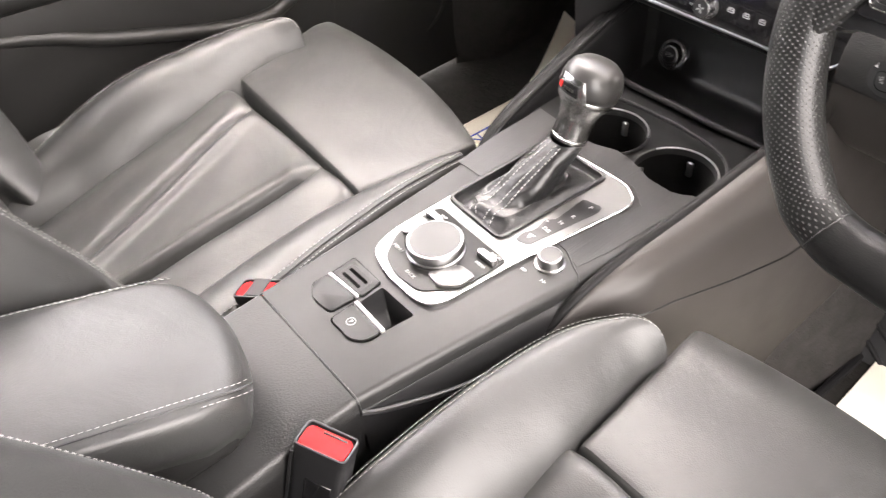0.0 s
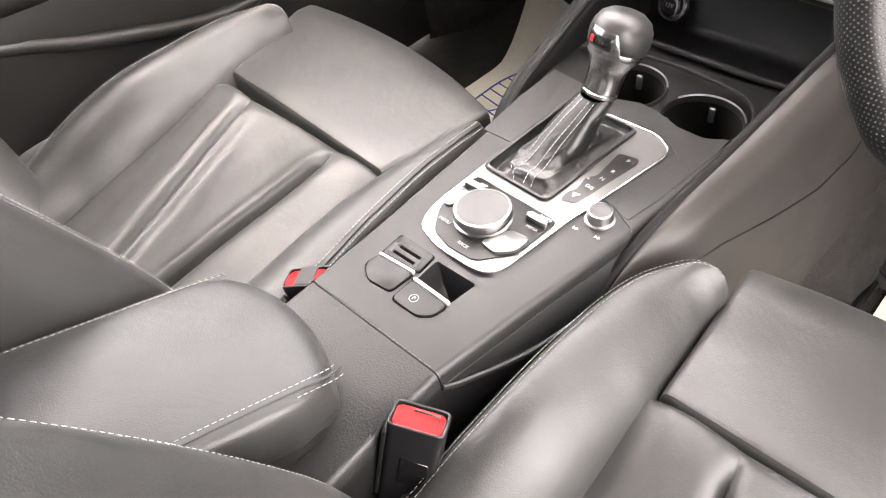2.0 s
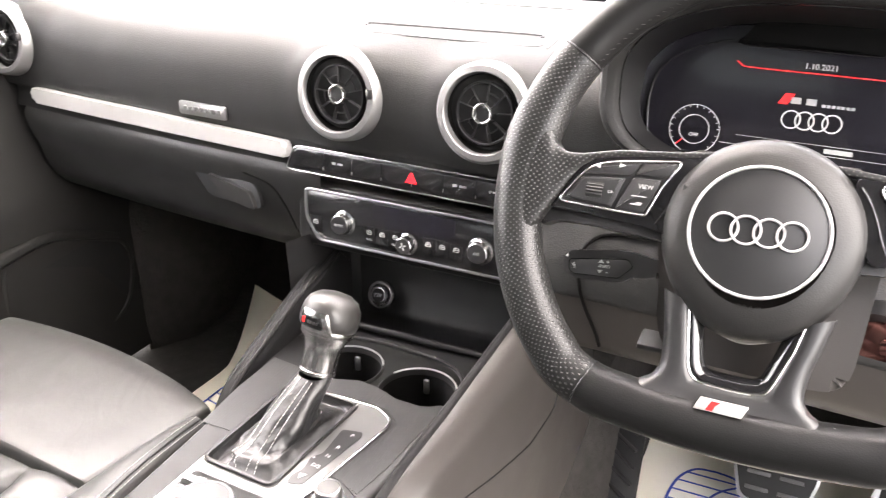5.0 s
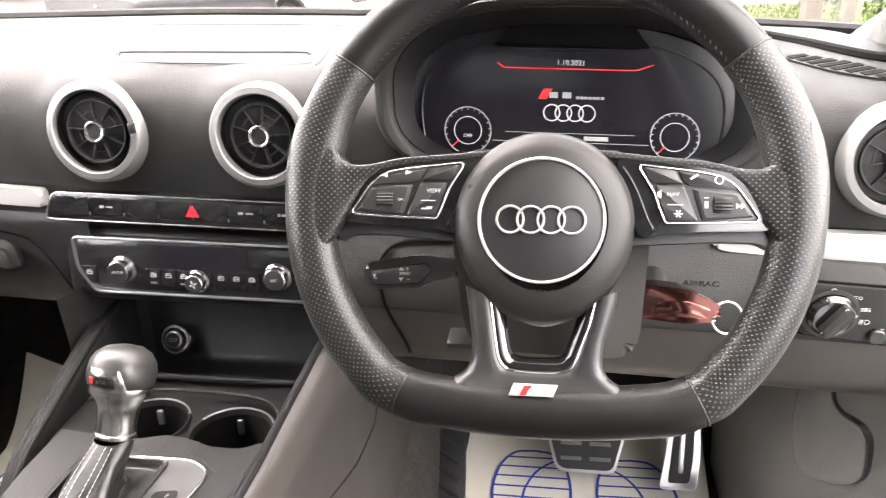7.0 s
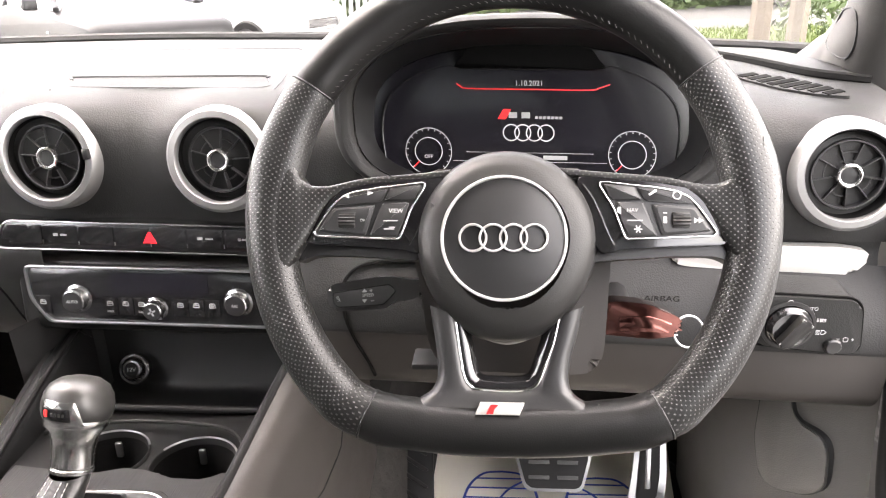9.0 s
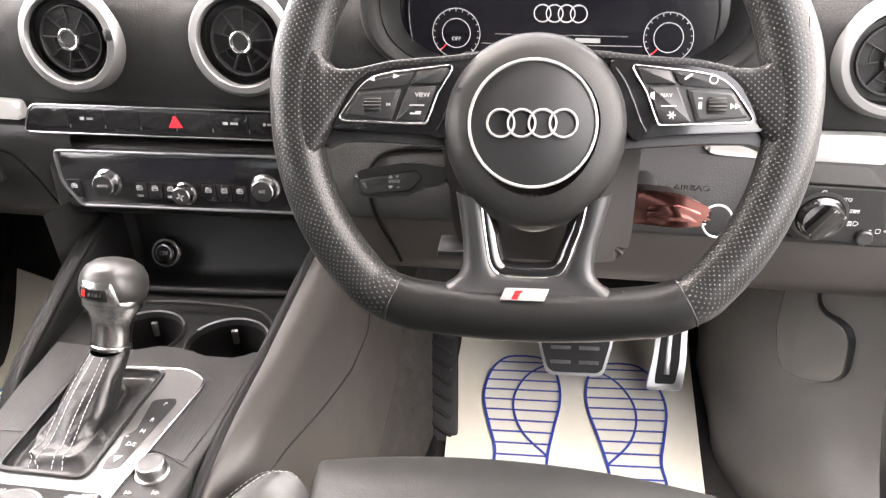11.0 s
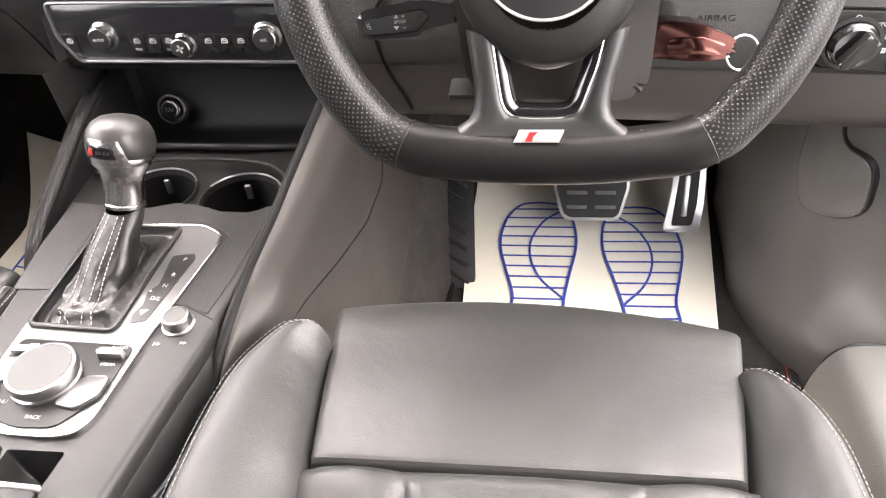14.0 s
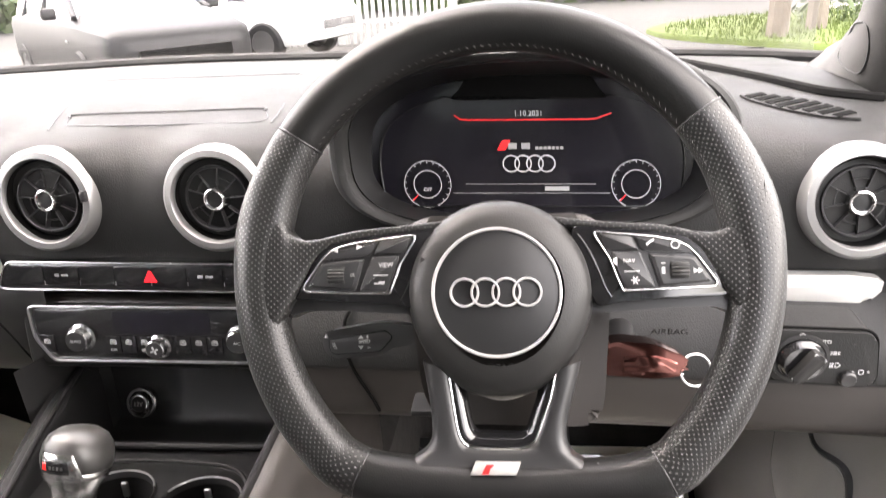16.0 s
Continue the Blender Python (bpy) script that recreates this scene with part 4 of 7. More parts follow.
hood = part("instrument_hood", loft(hood_rows(((0.200, 0.090, 0.884, 0.42, 0.0), (0.196, 0.092, 0.891, 0.30, 0.0), (0.1925, 0.0920, 0.895, 0.235, -0.010), (0.1900, 0.0912, 0.8965, 0.220, -0.015), (0.1865, 0.0895, 0.8970, 0.2125, -0.018), (0.1815, 0.0870, 0.8970, 0.2100, -0.019), (0.1760, 0.0840, 0.8965, 0.2115, -0.018), (0.1720, 0.0815, 0.8960, 0.2150, -0.016), (0.1700, 0.0800, 0.8955, 0.2195, -0.014))), True, False), DASH, dash, "grained black instrument hood")
part("hood_inside", loft(hood_rows(((0.1702, 0.0800, 0.8955, 0.2190, -0.014), (0.1675, 0.0780, 0.8945, 0.2260, -0.010), (0.1625, 0.0735, 0.8905, 0.2450, -0.004), (0.1570, 0.0680, 0.8865, 0.2640, 0.0))), True, False), BLACK, hood, "dark inner wall of the hood")
part("hood_edge", sweep(hood_rows(((0.1698, 0.0798, 0.8955, 0.2188, -0.014),))[0], 0.0007, 6, (0, 1, 0), closed=True), PIANO, hood)
_mi = plane_frame((0.4015, 0.262, 0.882), (1, 0, -0.029), (0, 0.16, 0.987))
display = part("instrument_display", box((0, 0, -0.006), (0.33, 0.15, 0.012), 0.001, 1, _mi), SCREEN, dash, "dark instrument display with lit marks")
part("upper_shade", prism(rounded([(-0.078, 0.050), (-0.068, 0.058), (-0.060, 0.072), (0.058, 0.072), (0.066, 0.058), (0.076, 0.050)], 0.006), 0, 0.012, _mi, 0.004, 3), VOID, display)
part("inner_edge", frame_ring(rounded([(-0.146, -0.056), (-0.151, -0.012), (-0.147, 0.014), (-0.135, 0.031), (-0.112, 0.045), (-0.082, 0.0545), (-0.068, 0.0505), (0.066, 0.0505), (0.080, 0.0545), (0.110, 0.045), (0.133, 0.031), (0.146, 0.014), (0.150, -0.012), (0.145, -0.056)], 0.012, 4), 0.0016, 0, 0.003, _mi), PIANO, display)
for u in (-0.1025, 0.1025):
    g = _mi @ Matrix.Translation((u, -0.0331, 0.0006))
    part("gauge", join(lathe([(0.0238, 0), (0.0238, 0.0005), (0.0232, 0.0005), (0.0232, 0)], g, 48), lathe([(0.0142, 0), (0.0142, 0.0005), (0.0135, 0.0005), (0.0135, 0)], g, 40), *[box((0.0218, 0, 0.0003), (0.0020, 0.0006, 0.0004), 0, 1, g @ Matrix.Rotation(a, 4, "Z")) for a in [radians(-45 + 270 * k / 16) for k in range(17)]]), LIT, display, "lit round gauge")
    part("needle", box((0.0185, 0, 0.0006), (0.008, 0.0010, 0.0004), 0, 1, g @ Matrix.Rotation(radians(-133), 4, "Z")), LIT_RED, display)
part("lettering", letters("OFF", 0.0050, _mi @ Matrix.Translation((-0.1025, -0.0385, 0.0008))), LIT, display)
part("lettering", letters("1.10.2021", 0.0072, _mi @ Matrix.Translation((-0.001, 0.0358, 0.0008))), LIT, display)
part("red_line", ribbon(curve([_mi @ Vector(p) for p in ((-0.0735, 0.0350, 0.0004), (-0.0690, 0.0322, 0.0004), (-0.0610, 0.0302, 0.0004), (0.0, 0.0300, 0.0004), (0.0580, 0.0300, 0.0004), (0.0680, 0.0320, 0.0004), (0.0785, 0.0355, 0.0004))], 4), 0.0010, (0, -0.987, 0.16)), LIT_RED, display)
part("red_flash", prism([(-0.0322, 0.0004), (-0.0268, 0.0104), (-0.0185, 0.0104), (-0.0240, 0.0004)], 0.0004, 0.0008, _mi), LIT_RED, display)
part("emblem_bars", join(*[box((u, 0.0045, 0.0006), (0.0085, 0.0058, 0.0004), 0.0, 1, _mi) for u in (-0.0170, -0.0040)], *[box((0.0068 + 0.0040 * i, 0.0024, 0.0006), (0.0031, 0.0026, 0.0004), 0, 1, _mi) for i in range(7)]), GREYPRINT, display)
part("emblem", join(*[lathe([(0.0086, 0), (0.0086, 0.0006), (0.0074, 0.0006), (0.0074, 0)], _mi @ Matrix.Translation((-0.0185 + 0.0116 * i, -0.0128, 0.0003)), 32) for i in range(4)]), LIT, display)
part("lit_line", join(box((0, -0.0330, 0.0004), (0.128, 0.0005, 0.0004), 0, 1, _mi), box((0, -0.0420, 0.0004), (0.155, 0.0005, 0.0004), 0, 1, _mi)), GREYPRINT, display)
part("number_bar", box((0.026, -0.0375, 0.0004), (0.024, 0.0042, 0.0004), 0, 1, _mi), GREYPRINT, display)

# side air grille at the foot of the driver's side window
_mv = plane_frame((0.6720, 0.3280, 0.9040), (0.69, -0.72, -0.100), (0.70, 0.66, 0.12))
grl = part("side_grille", prism(rounded([(-0.066, -0.003), (-0.045, 0.014), (0.0, 0.022), (0.04, 0.017), (0.068, 0.0), (0.04, -0.014), (0.0, -0.019), (-0.045, -0.014)], 0.008), -0.004, 0.0008, _mv, 0.0006), DASH, dash)
for i in range(8):
    u = -0.047 + i * 0.0135
    part("slot", box((0, 0.001, 0.0008), (0.0088, 0.037 - abs(i - 3.5) * 0.0046, 0.0016), 0, 1, _mv @ Matrix.Translation((u, 0, 0)) @ Matrix.Rotation(-0.35, 4, "Z")), VOID, grl)
part("dash_groove", sweep(curve([(0.590, 0.655, 0.9155), (0.6267, 0.5609, 0.9150), (0.6739, 0.453, 0.9122), (0.7114, 0.3794, 0.9075), (0.7476, 0.3542, 0.9042), (0.764, 0.349, 0.9025)], 8), 0.0068, 8), VOID, dash)

# light switch panel
_ml = plane_frame((0.680, 0.170, 0.6985), (1, 0.06, -0.05), (0, -0.12, 0.99))
lsp = part("light_switch_panel", prism(rounded([(-0.066, -0.018), (0.0250, -0.0265), (0.0330, -0.0200), (0.0265, 0.0250), (0.0175, 0.0330), (-0.069, 0.0360)], 0.008), -0.04, 0.005, _ml, 0.002), DASH, dash, "black light switch panel")
part("panel_joint", sweep([_ml @ Vector((u, v, 0.0015)) for u, v in rounded([(-0.067, -0.0195), (0.0255, -0.0280), (0.0345, -0.0205), (0.0280, 0.0255), (0.0185, 0.0345), (-0.070, 0.0375)], 0.008)], 0.0013, 6, (0, -1, 0), closed=True), VOID, lsp)
_mld = _ml @ Matrix.Translation((-0.0393, 0.0048, 0.004))
part("dial_ring", lathe([(0.0262, 0), (0.0258, 0.0018), (0.0225, 0.0022), (0.0215, 0.001)], _mld, 48), BLACK, lsp)
lk = part("light_dial", lathe([(0.0212, 0), (0.0212, 0.004), (0.0195, 0.006), (0.0190, 0.008), (0.0175, 0.0095), (0, 0.0100)], _mld, 48), PIANO, lsp)
grip = part("grip", prism(rounded([(-0.018, -0.0060), (0.018, -0.0075), (0.018, 0.0060), (-0.018, 0.0045)], 0.004), 0.008, 0.0185, _mld @ Matrix.Rotation(0.95, 4, "Z"), 0.003), PLASTIC, lk, "dark switch grip")
part("grip_edge", sweep([_mld @ Matrix.Rotation(0.95, 4, "Z") @ Vector(p) for p in ((-0.016, 0.0040, 0.0178), (0.0165, 0.0054, 0.0178), (0.0168, -0.0066, 0.0178), (0.004, -0.0064, 0.0178))], 0.0005, 6), BRIGHT, grip, "thin bright outline")
part("lettering", letters("AUTO", 0.0050, _ml @ Matrix.Translation((-0.0215, 0.0233, 0.0052))), WHITE, lsp)
part("ring_mark", lathe([(0.0028, 0), (0.0028, 0.0004), (0.0020, 0.0004), (0.0020, 0)], _ml @ Matrix.Translation((-0.041, 0.0296, 0.005)), 24), WHITE, lsp)
part("lamp_mark", join(*[box((u, v, 0.0053), (w, h, 0.0004), 0, 1, _ml) for u, v, w, h in ((-0.0128, 0.0128, 0.0022, 0.0006), (-0.0128, 0.0114, 0.0022, 0.0006), (-0.0128, 0.0100, 0.0022, 0.0006), (-0.0062, 0.0128, 0.0022, 0.0006), (-0.0062, 0.0114, 0.0022, 0.0006), (-0.0062, 0.0100, 0.0022, 0.0006), (-0.0103, 0.0114, 0.0014, 0.0036), (-0.0086, 0.0114, 0.0014, 0.0036))]), WHITE, lsp)
part("beam_mark", join(*[box((-0.0108, v, 0.0053), (0.0038, 0.0006, 0.0004), 0, 1, _ml) for v in (0.0002, -0.0012, -0.0026, -0.0040)], frame_ring(rounded([(-0.0078, -0.0045), (-0.0050, -0.0045), (-0.0022, -0.0019), (-0.0050, 0.0007), (-0.0078, 0.0007)], 0.001, 3), 0.0006, 0.0050, 0.0055, _ml)), WHITE, lsp)
part("dim_mark", join(box((0.0100, -0.0086, 0.0053), (0.0026, 0.0006, 0.0004), 0, 1, _ml), box((0.0235, -0.0090, 0.0053), (0.0026, 0.0006, 0.0004), 0, 1, _ml), box((0.0235, -0.0090, 0.0053), (0.0006, 0.0026, 0.0004), 0, 1, _ml), frame_ring(rounded([(0.0145, -0.0120), (0.0195, -0.0120), (0.0195, -0.0068), (0.0145, -0.0068)], 0.002, 3), 0.0006, 0.0050, 0.0055, _ml)), WHITE, lsp)
part("small_dial", lathe([(0.0080, 0), (0.0080, 0.005), (0.0066, 0.0065), (0, 0.0068)], _ml @ Matrix.Translation((0.0050, -0.0155, 0.004)), 24, 0.03, 1), BLACK, lsp)

# car key hanging in the ignition
key = thing("car_key", (0.50, 0.125, 0.73), "rose copper car key fob with steel ring in the ignition", "key")
_mkey = plane_frame((0.490, 0.112, 0.7305), (1, 0.08, -0.06), (0, 0.15, 0.99))
fob = part("fob", prism(rounded([(-0.036, -0.0085), (0.0126, -0.0120), (0.0370, -0.0085), (0.0415, 0.0015), (0.0360, 0.0088), (0.0083, 0.0195), (-0.0204, 0.0215), (-0.036, 0.0150)], 0.007), -0.010, 0.010, _mkey, 0.006, 4), COPPER, key)
part("fob_field", prism(rounded([(-0.016, -0.0050), (0.0280, -0.0062), (0.0310, 0.0030), (0.0100, 0.0085), (-0.016, 0.0075)], 0.003), 0.0098, 0.0112, _mkey, 0.0008), COPPER, fob)
part("fob_band", box((0.003, -0.0078, 0.0085), (0.066, 0.0014, 0.002), 0.0006, 2, _mkey), CHROME, fob, "polished band")
part("key_ring", sweep([_mkey @ Vector((0.047 + 0.0130 * math.cos(t), -0.006 + 0.0145 * math.sin(t), 0.004)) for t in [2 * math.pi * k / 32 for k in range(32)]], 0.0010, 8, (0, -1, 0), closed=True), BRIGHT, key, "steel split ring")
part("barrel", sweep([(0.478, 0.16, 0.735), (0.476, 0.13, 0.733)], 0.014, 20, (0, 0, 1)), BLACK, key)


# ---- steering wheel ----
MW = plane_frame((0.381, 0.0, 0.851), (1, 0, 0), (0, 0.4226, 0.9063))
wheel = thing("steering_wheel", (0.381, 0.0, 0.851), "black leather flat-bottomed steering wheel with perforated grips", "steering wheel")


def rim_line():
    pts = []
    for k in range(0, 57):
        a = radians(-49 + 278 * k / 56)
        pts.append((-0.003 + 0.1678 * math.cos(a), 0.010 + 0.1705 * math.sin(a), 0))
    for u in (-0.088, -0.066, -0.044, -0.022, 0, 0.022, 0.044, 0.066, 0.088):
        pts.append((u - 0.003, -0.1350 + 0.9 * u * u, 0))
    return curve(pts, 3, True)


RIM = rim_line()


def rim_section(keep):
    """The run of rim points for which keep(u, v) holds, in order."""
    n = len(RIM)
    flags = [keep(p.x, p.y) for p in RIM]
    start = next(i for i in range(n) if flags[i] and not flags[i - 1])
    run = []
    for k in range(n + 1):
        p = RIM[(start + k) % n]
        run.append(p)
        if not flags[(start + k) % n]:
            break
    return run


def rim_part(name, keep, material, label, grow=1.0):
    run = rim_section(keep)
    rows, n = [], 22
    for i, p in enumerate(run):
        a, b = run[max(i - 1, 0)], run[min(i + 1, len(run) - 1)]
        t = (b - a).normalized()
        s = Vector((t.y, -t.x, 0))
        e = min(i, len(run) - 1 - i)
        fat = grow * (1.0 if e > 0 else 0.975)
        ra = 0.0172 * fat
        if name == "grip":
            ra *= 1.0 + 0.13 * math.exp(-((p.y - 0.045) / 0.03) ** 2) + 0.04
        rb = 0.0158 * fat
        rows.append([MW @ (p + s * ra * math.cos(q) + Vector((0, 0, rb * math.sin(q)))) for q in [2 * math.pi * k / n for k in range(n)]])
    step = sum((run[i + 1] - run[i]).length for i in range(len(run) - 1)) / (len(run) - 1)
    body = part(name, loft(rows, True, True, uv=(step, 0.105 / n)), material, wheel, label)
    if name == "grip":
        # sewn joints at both ends of the grip
        for ring in (rows[0], rows[-1]):
            c = sum(ring, Vector()) / n
            part("joint", sweep([c + (p - c) * 1.012 for p in ring], 0.0008, 6, run[0].cross(run[-1]), closed=True), DARK, body)
    return body


def is_top(u, v):
    return v > (0.1055 if u < 0 else 0.1095)


rim_part("rim_top", is_top, LEATHER_RIM, "smooth leather rim", 1.01)
rim_part("grip", lambda u, v: u < 0 and -0.1235 < v and not is_top(u, v - 0.0015), PERF, "perforated leather grip")
rim_part("grip", lambda u, v: u > 0 and -0.1235 < v and not is_top(u, v - 0.0015), PERF, "perforated leather grip")
rim_part("rim_base", lambda u, v: v < -0.1225, LEATHER_RIM, "flat smooth leather base", 1.06)


def inner_line(keep, q, ra=0.0172, rb=0.0158):
    run = rim_section(keep)
    out = []
    for i, p in enumerate(run):
        a, b = run[max(i - 1, 0)], run[min(i + 1, len(run) - 1)]
        t = (b - a).normalized()
        s = Vector((t.y, -t.x, 0))
        out.append(MW @ (p + s * ra * math.cos(q) + Vector((0, 0, rb * math.sin(q)))))
    return out


WN = Vector((0, -0.9063, 0.4226))
for keep in (is_top, lambda u, v: u < -0.1 and -0.12 < v and not is_top(u, v), lambda u, v: u > 0.1 and -0.12 < v and not is_top(u, v)):
    ln = inner_line(keep, radians(152), 0.0178, 0.0164)
    part("stitching", stitches(ln, 0.0034, 0.0052, 0.00014, WN, 0.8), GREY_THREAD, wheel)
for s in (-1, 1):
    ln = [MW @ Vector((p.x - 0.005, p.y, p.z)) for p in curve([(s * 0.0985, -0.1080, 0.0085), (s * 0.087, -0.1142, 0.0085), (s * 0.070, -0.1165, 0.0085), (s * 0.060, -0.1150, 0.0080)], 8)]
    part("stitching", stitches(ln, 0.0030, 0.0052, 0.00024, WN, 0.3), GREY_THREAD, wheel)

# airbag pad
padr = []
for k in range(48):
    a = 2 * math.pi * k / 48
    c, s = math.cos(a), math.sin(a)
    r = 0.0622 if s > 0 else 0.0622 + 0.008 * s * s
    padr.append((c * r * (1.0 - 0.05 * max(0, -s)), s * r))
rows = []
for f, h in ((1.0, -0.03), (1.02, -0.008), (1.01, 0.001), (0.975, 0.0075), (0.91, 0.012), (0.80, 0.0155), (0.69, 0.017)):
    rows.append([MW @ Vector((u * f - 0.0035, v * f - 0.0045, h)) for u, v in padr])
hub = part("airbag_pad", loft(rows, True, False), PLASTIC, wheel, "black grained airbag pad")
MH = MW @ Matrix.Translation((-0.0050, -0.0046, 0.0165))
part("hub_disc", lathe([(0.0425, -0.001), (0.040, 0.0), (0.0, 0.0012)], MH, 48), BLACK, hub)
part("hub_ring", lathe([(0.0430, -0.002), (0.0430, 0.0010), (0.0425, 0.0018), (0.0414, 0.0018), (0.0408, 0.0010), (0.0408, -0.002)], MH, 64), BRIGHT, hub, "chrome ring")
part("emblem", join(*[lathe([(0.0098, 0), (0.0098, 0.0020), (0.0095, 0.0026), (0.0086, 0.0026), (0.0082, 0.0020), (0.0082, 0)], MH @ Matrix.Translation((-0.0209 + 0.0137 * i, 0, 0.0006 + 0.0003 * (i % 2))), 40) for i in range(4)]), BRIGHT, hub, "four plain linked chrome rings")
part("lettering", letters("AIRBAG", 0.0060, MH @ Matrix.Translation((0, -0.0490, -0.0012)) @ Matrix.Rotation(0.28, 4, "X"), 0.0006), BLACK, hub)
for s in (-1, 1):
    part("horn_mark", join(box((s * 0.0475, 0.0225, -0.0036), (0.004, 0.002, 0.0006), 0, 1, MH), box((s * 0.0500, 0.0225, -0.0042), (0.0012, 0.004, 0.0006), 0, 1, MH)), BLACK, hub)

# side spokes with switch clusters
LC = [(-0.1382, 0.0003), (-0.1326, 0.0089), (-0.1255, 0.0190), (-0.1197, 0.0247), (-0.1122, 0.0285), (-0.0985, 0.0312), (-0.0791, 0.0334), (-0.0600, 0.0356), (-0.0592, 0.0325), (-0.0640, 0.0247), (-0.0692, 0.0160), (-0.0732, 0.0045), (-0.0770, -0.0050), (-0.0996, -0.0044), (-0.1360, -0.0030)]
EDGE_UP = [(-0.0340, 0.0462), (-0.0410, 0.0454), (-0.0576, 0.0435), (-0.0801, 0.0415), (-0.1013, 0.0396), (-0.1150, 0.0368), (-0.1290, 0.0338), (-0.1400, 0.0340), (-0.1475, 0.0390), (-0.1530, 0.0500), (-0.1610, 0.0640), (-0.1680, 0.0700)]
EDGE_LOW = [(-0.0340, 0.0400), (-0.0410, 0.0393), (-0.0576, 0.0376), (-0.0801, 0.0354), (-0.1013, 0.0328), (-0.1165, 0.0292), (-0.1275, 0.0220), (-0.1350, 0.0100), (-0.1420, -0.0040), (-0.1490, -0.0170), (-0.1580, -0.0330), (-0.1670, -0.0430)]
RISE = [0.0045, 0.0046, 0.0048, 0.0052, 0.0058, 0.0066, 0.0078, 0.0094, 0.0110, 0.0126, 0.0140, 0.0148]


def mirror(pts, s):
    return [(p[0] * s, p[1]) for p in pts][::(1 if s > 0 else -1)]


def spoke_skin(s):
    """Leather that flares out of the rim and tapers along the upper edge of a spoke."""
    up, lo = curve([(*p, h) for p, h in zip(EDGE_UP, RISE)], 4), curve([(*p, h) for p, h in zip(EDGE_LOW, RISE)], 4)
    rows = []
    for a, b in zip(up, lo):
        row = []
        for f, d in ((0, -0.020), (0, -0.008), (0.02, -0.003), (0.07, -0.0012), (0.16, -0.0003), (0.3, 0.0), (0.5, 0.0), (0.7, 0.0), (0.84, -0.0003), (0.93, -0.0012), (0.98, -0.003), (1, -0.008), (1, -0.020)):
            p = a.lerp(b, f)
            row.append((s * p.x, p.y, p.z + d))
        rows.append(row)
    bm = loft(rows, False, False)
    lay = bm.loops.layers.uv.new("UVMap")
    for f in bm.faces:
        for lp in f.loops:
            lp[lay].uv = (lp.vert.co.y, lp.vert.co.x)
    return move(bm, MW)


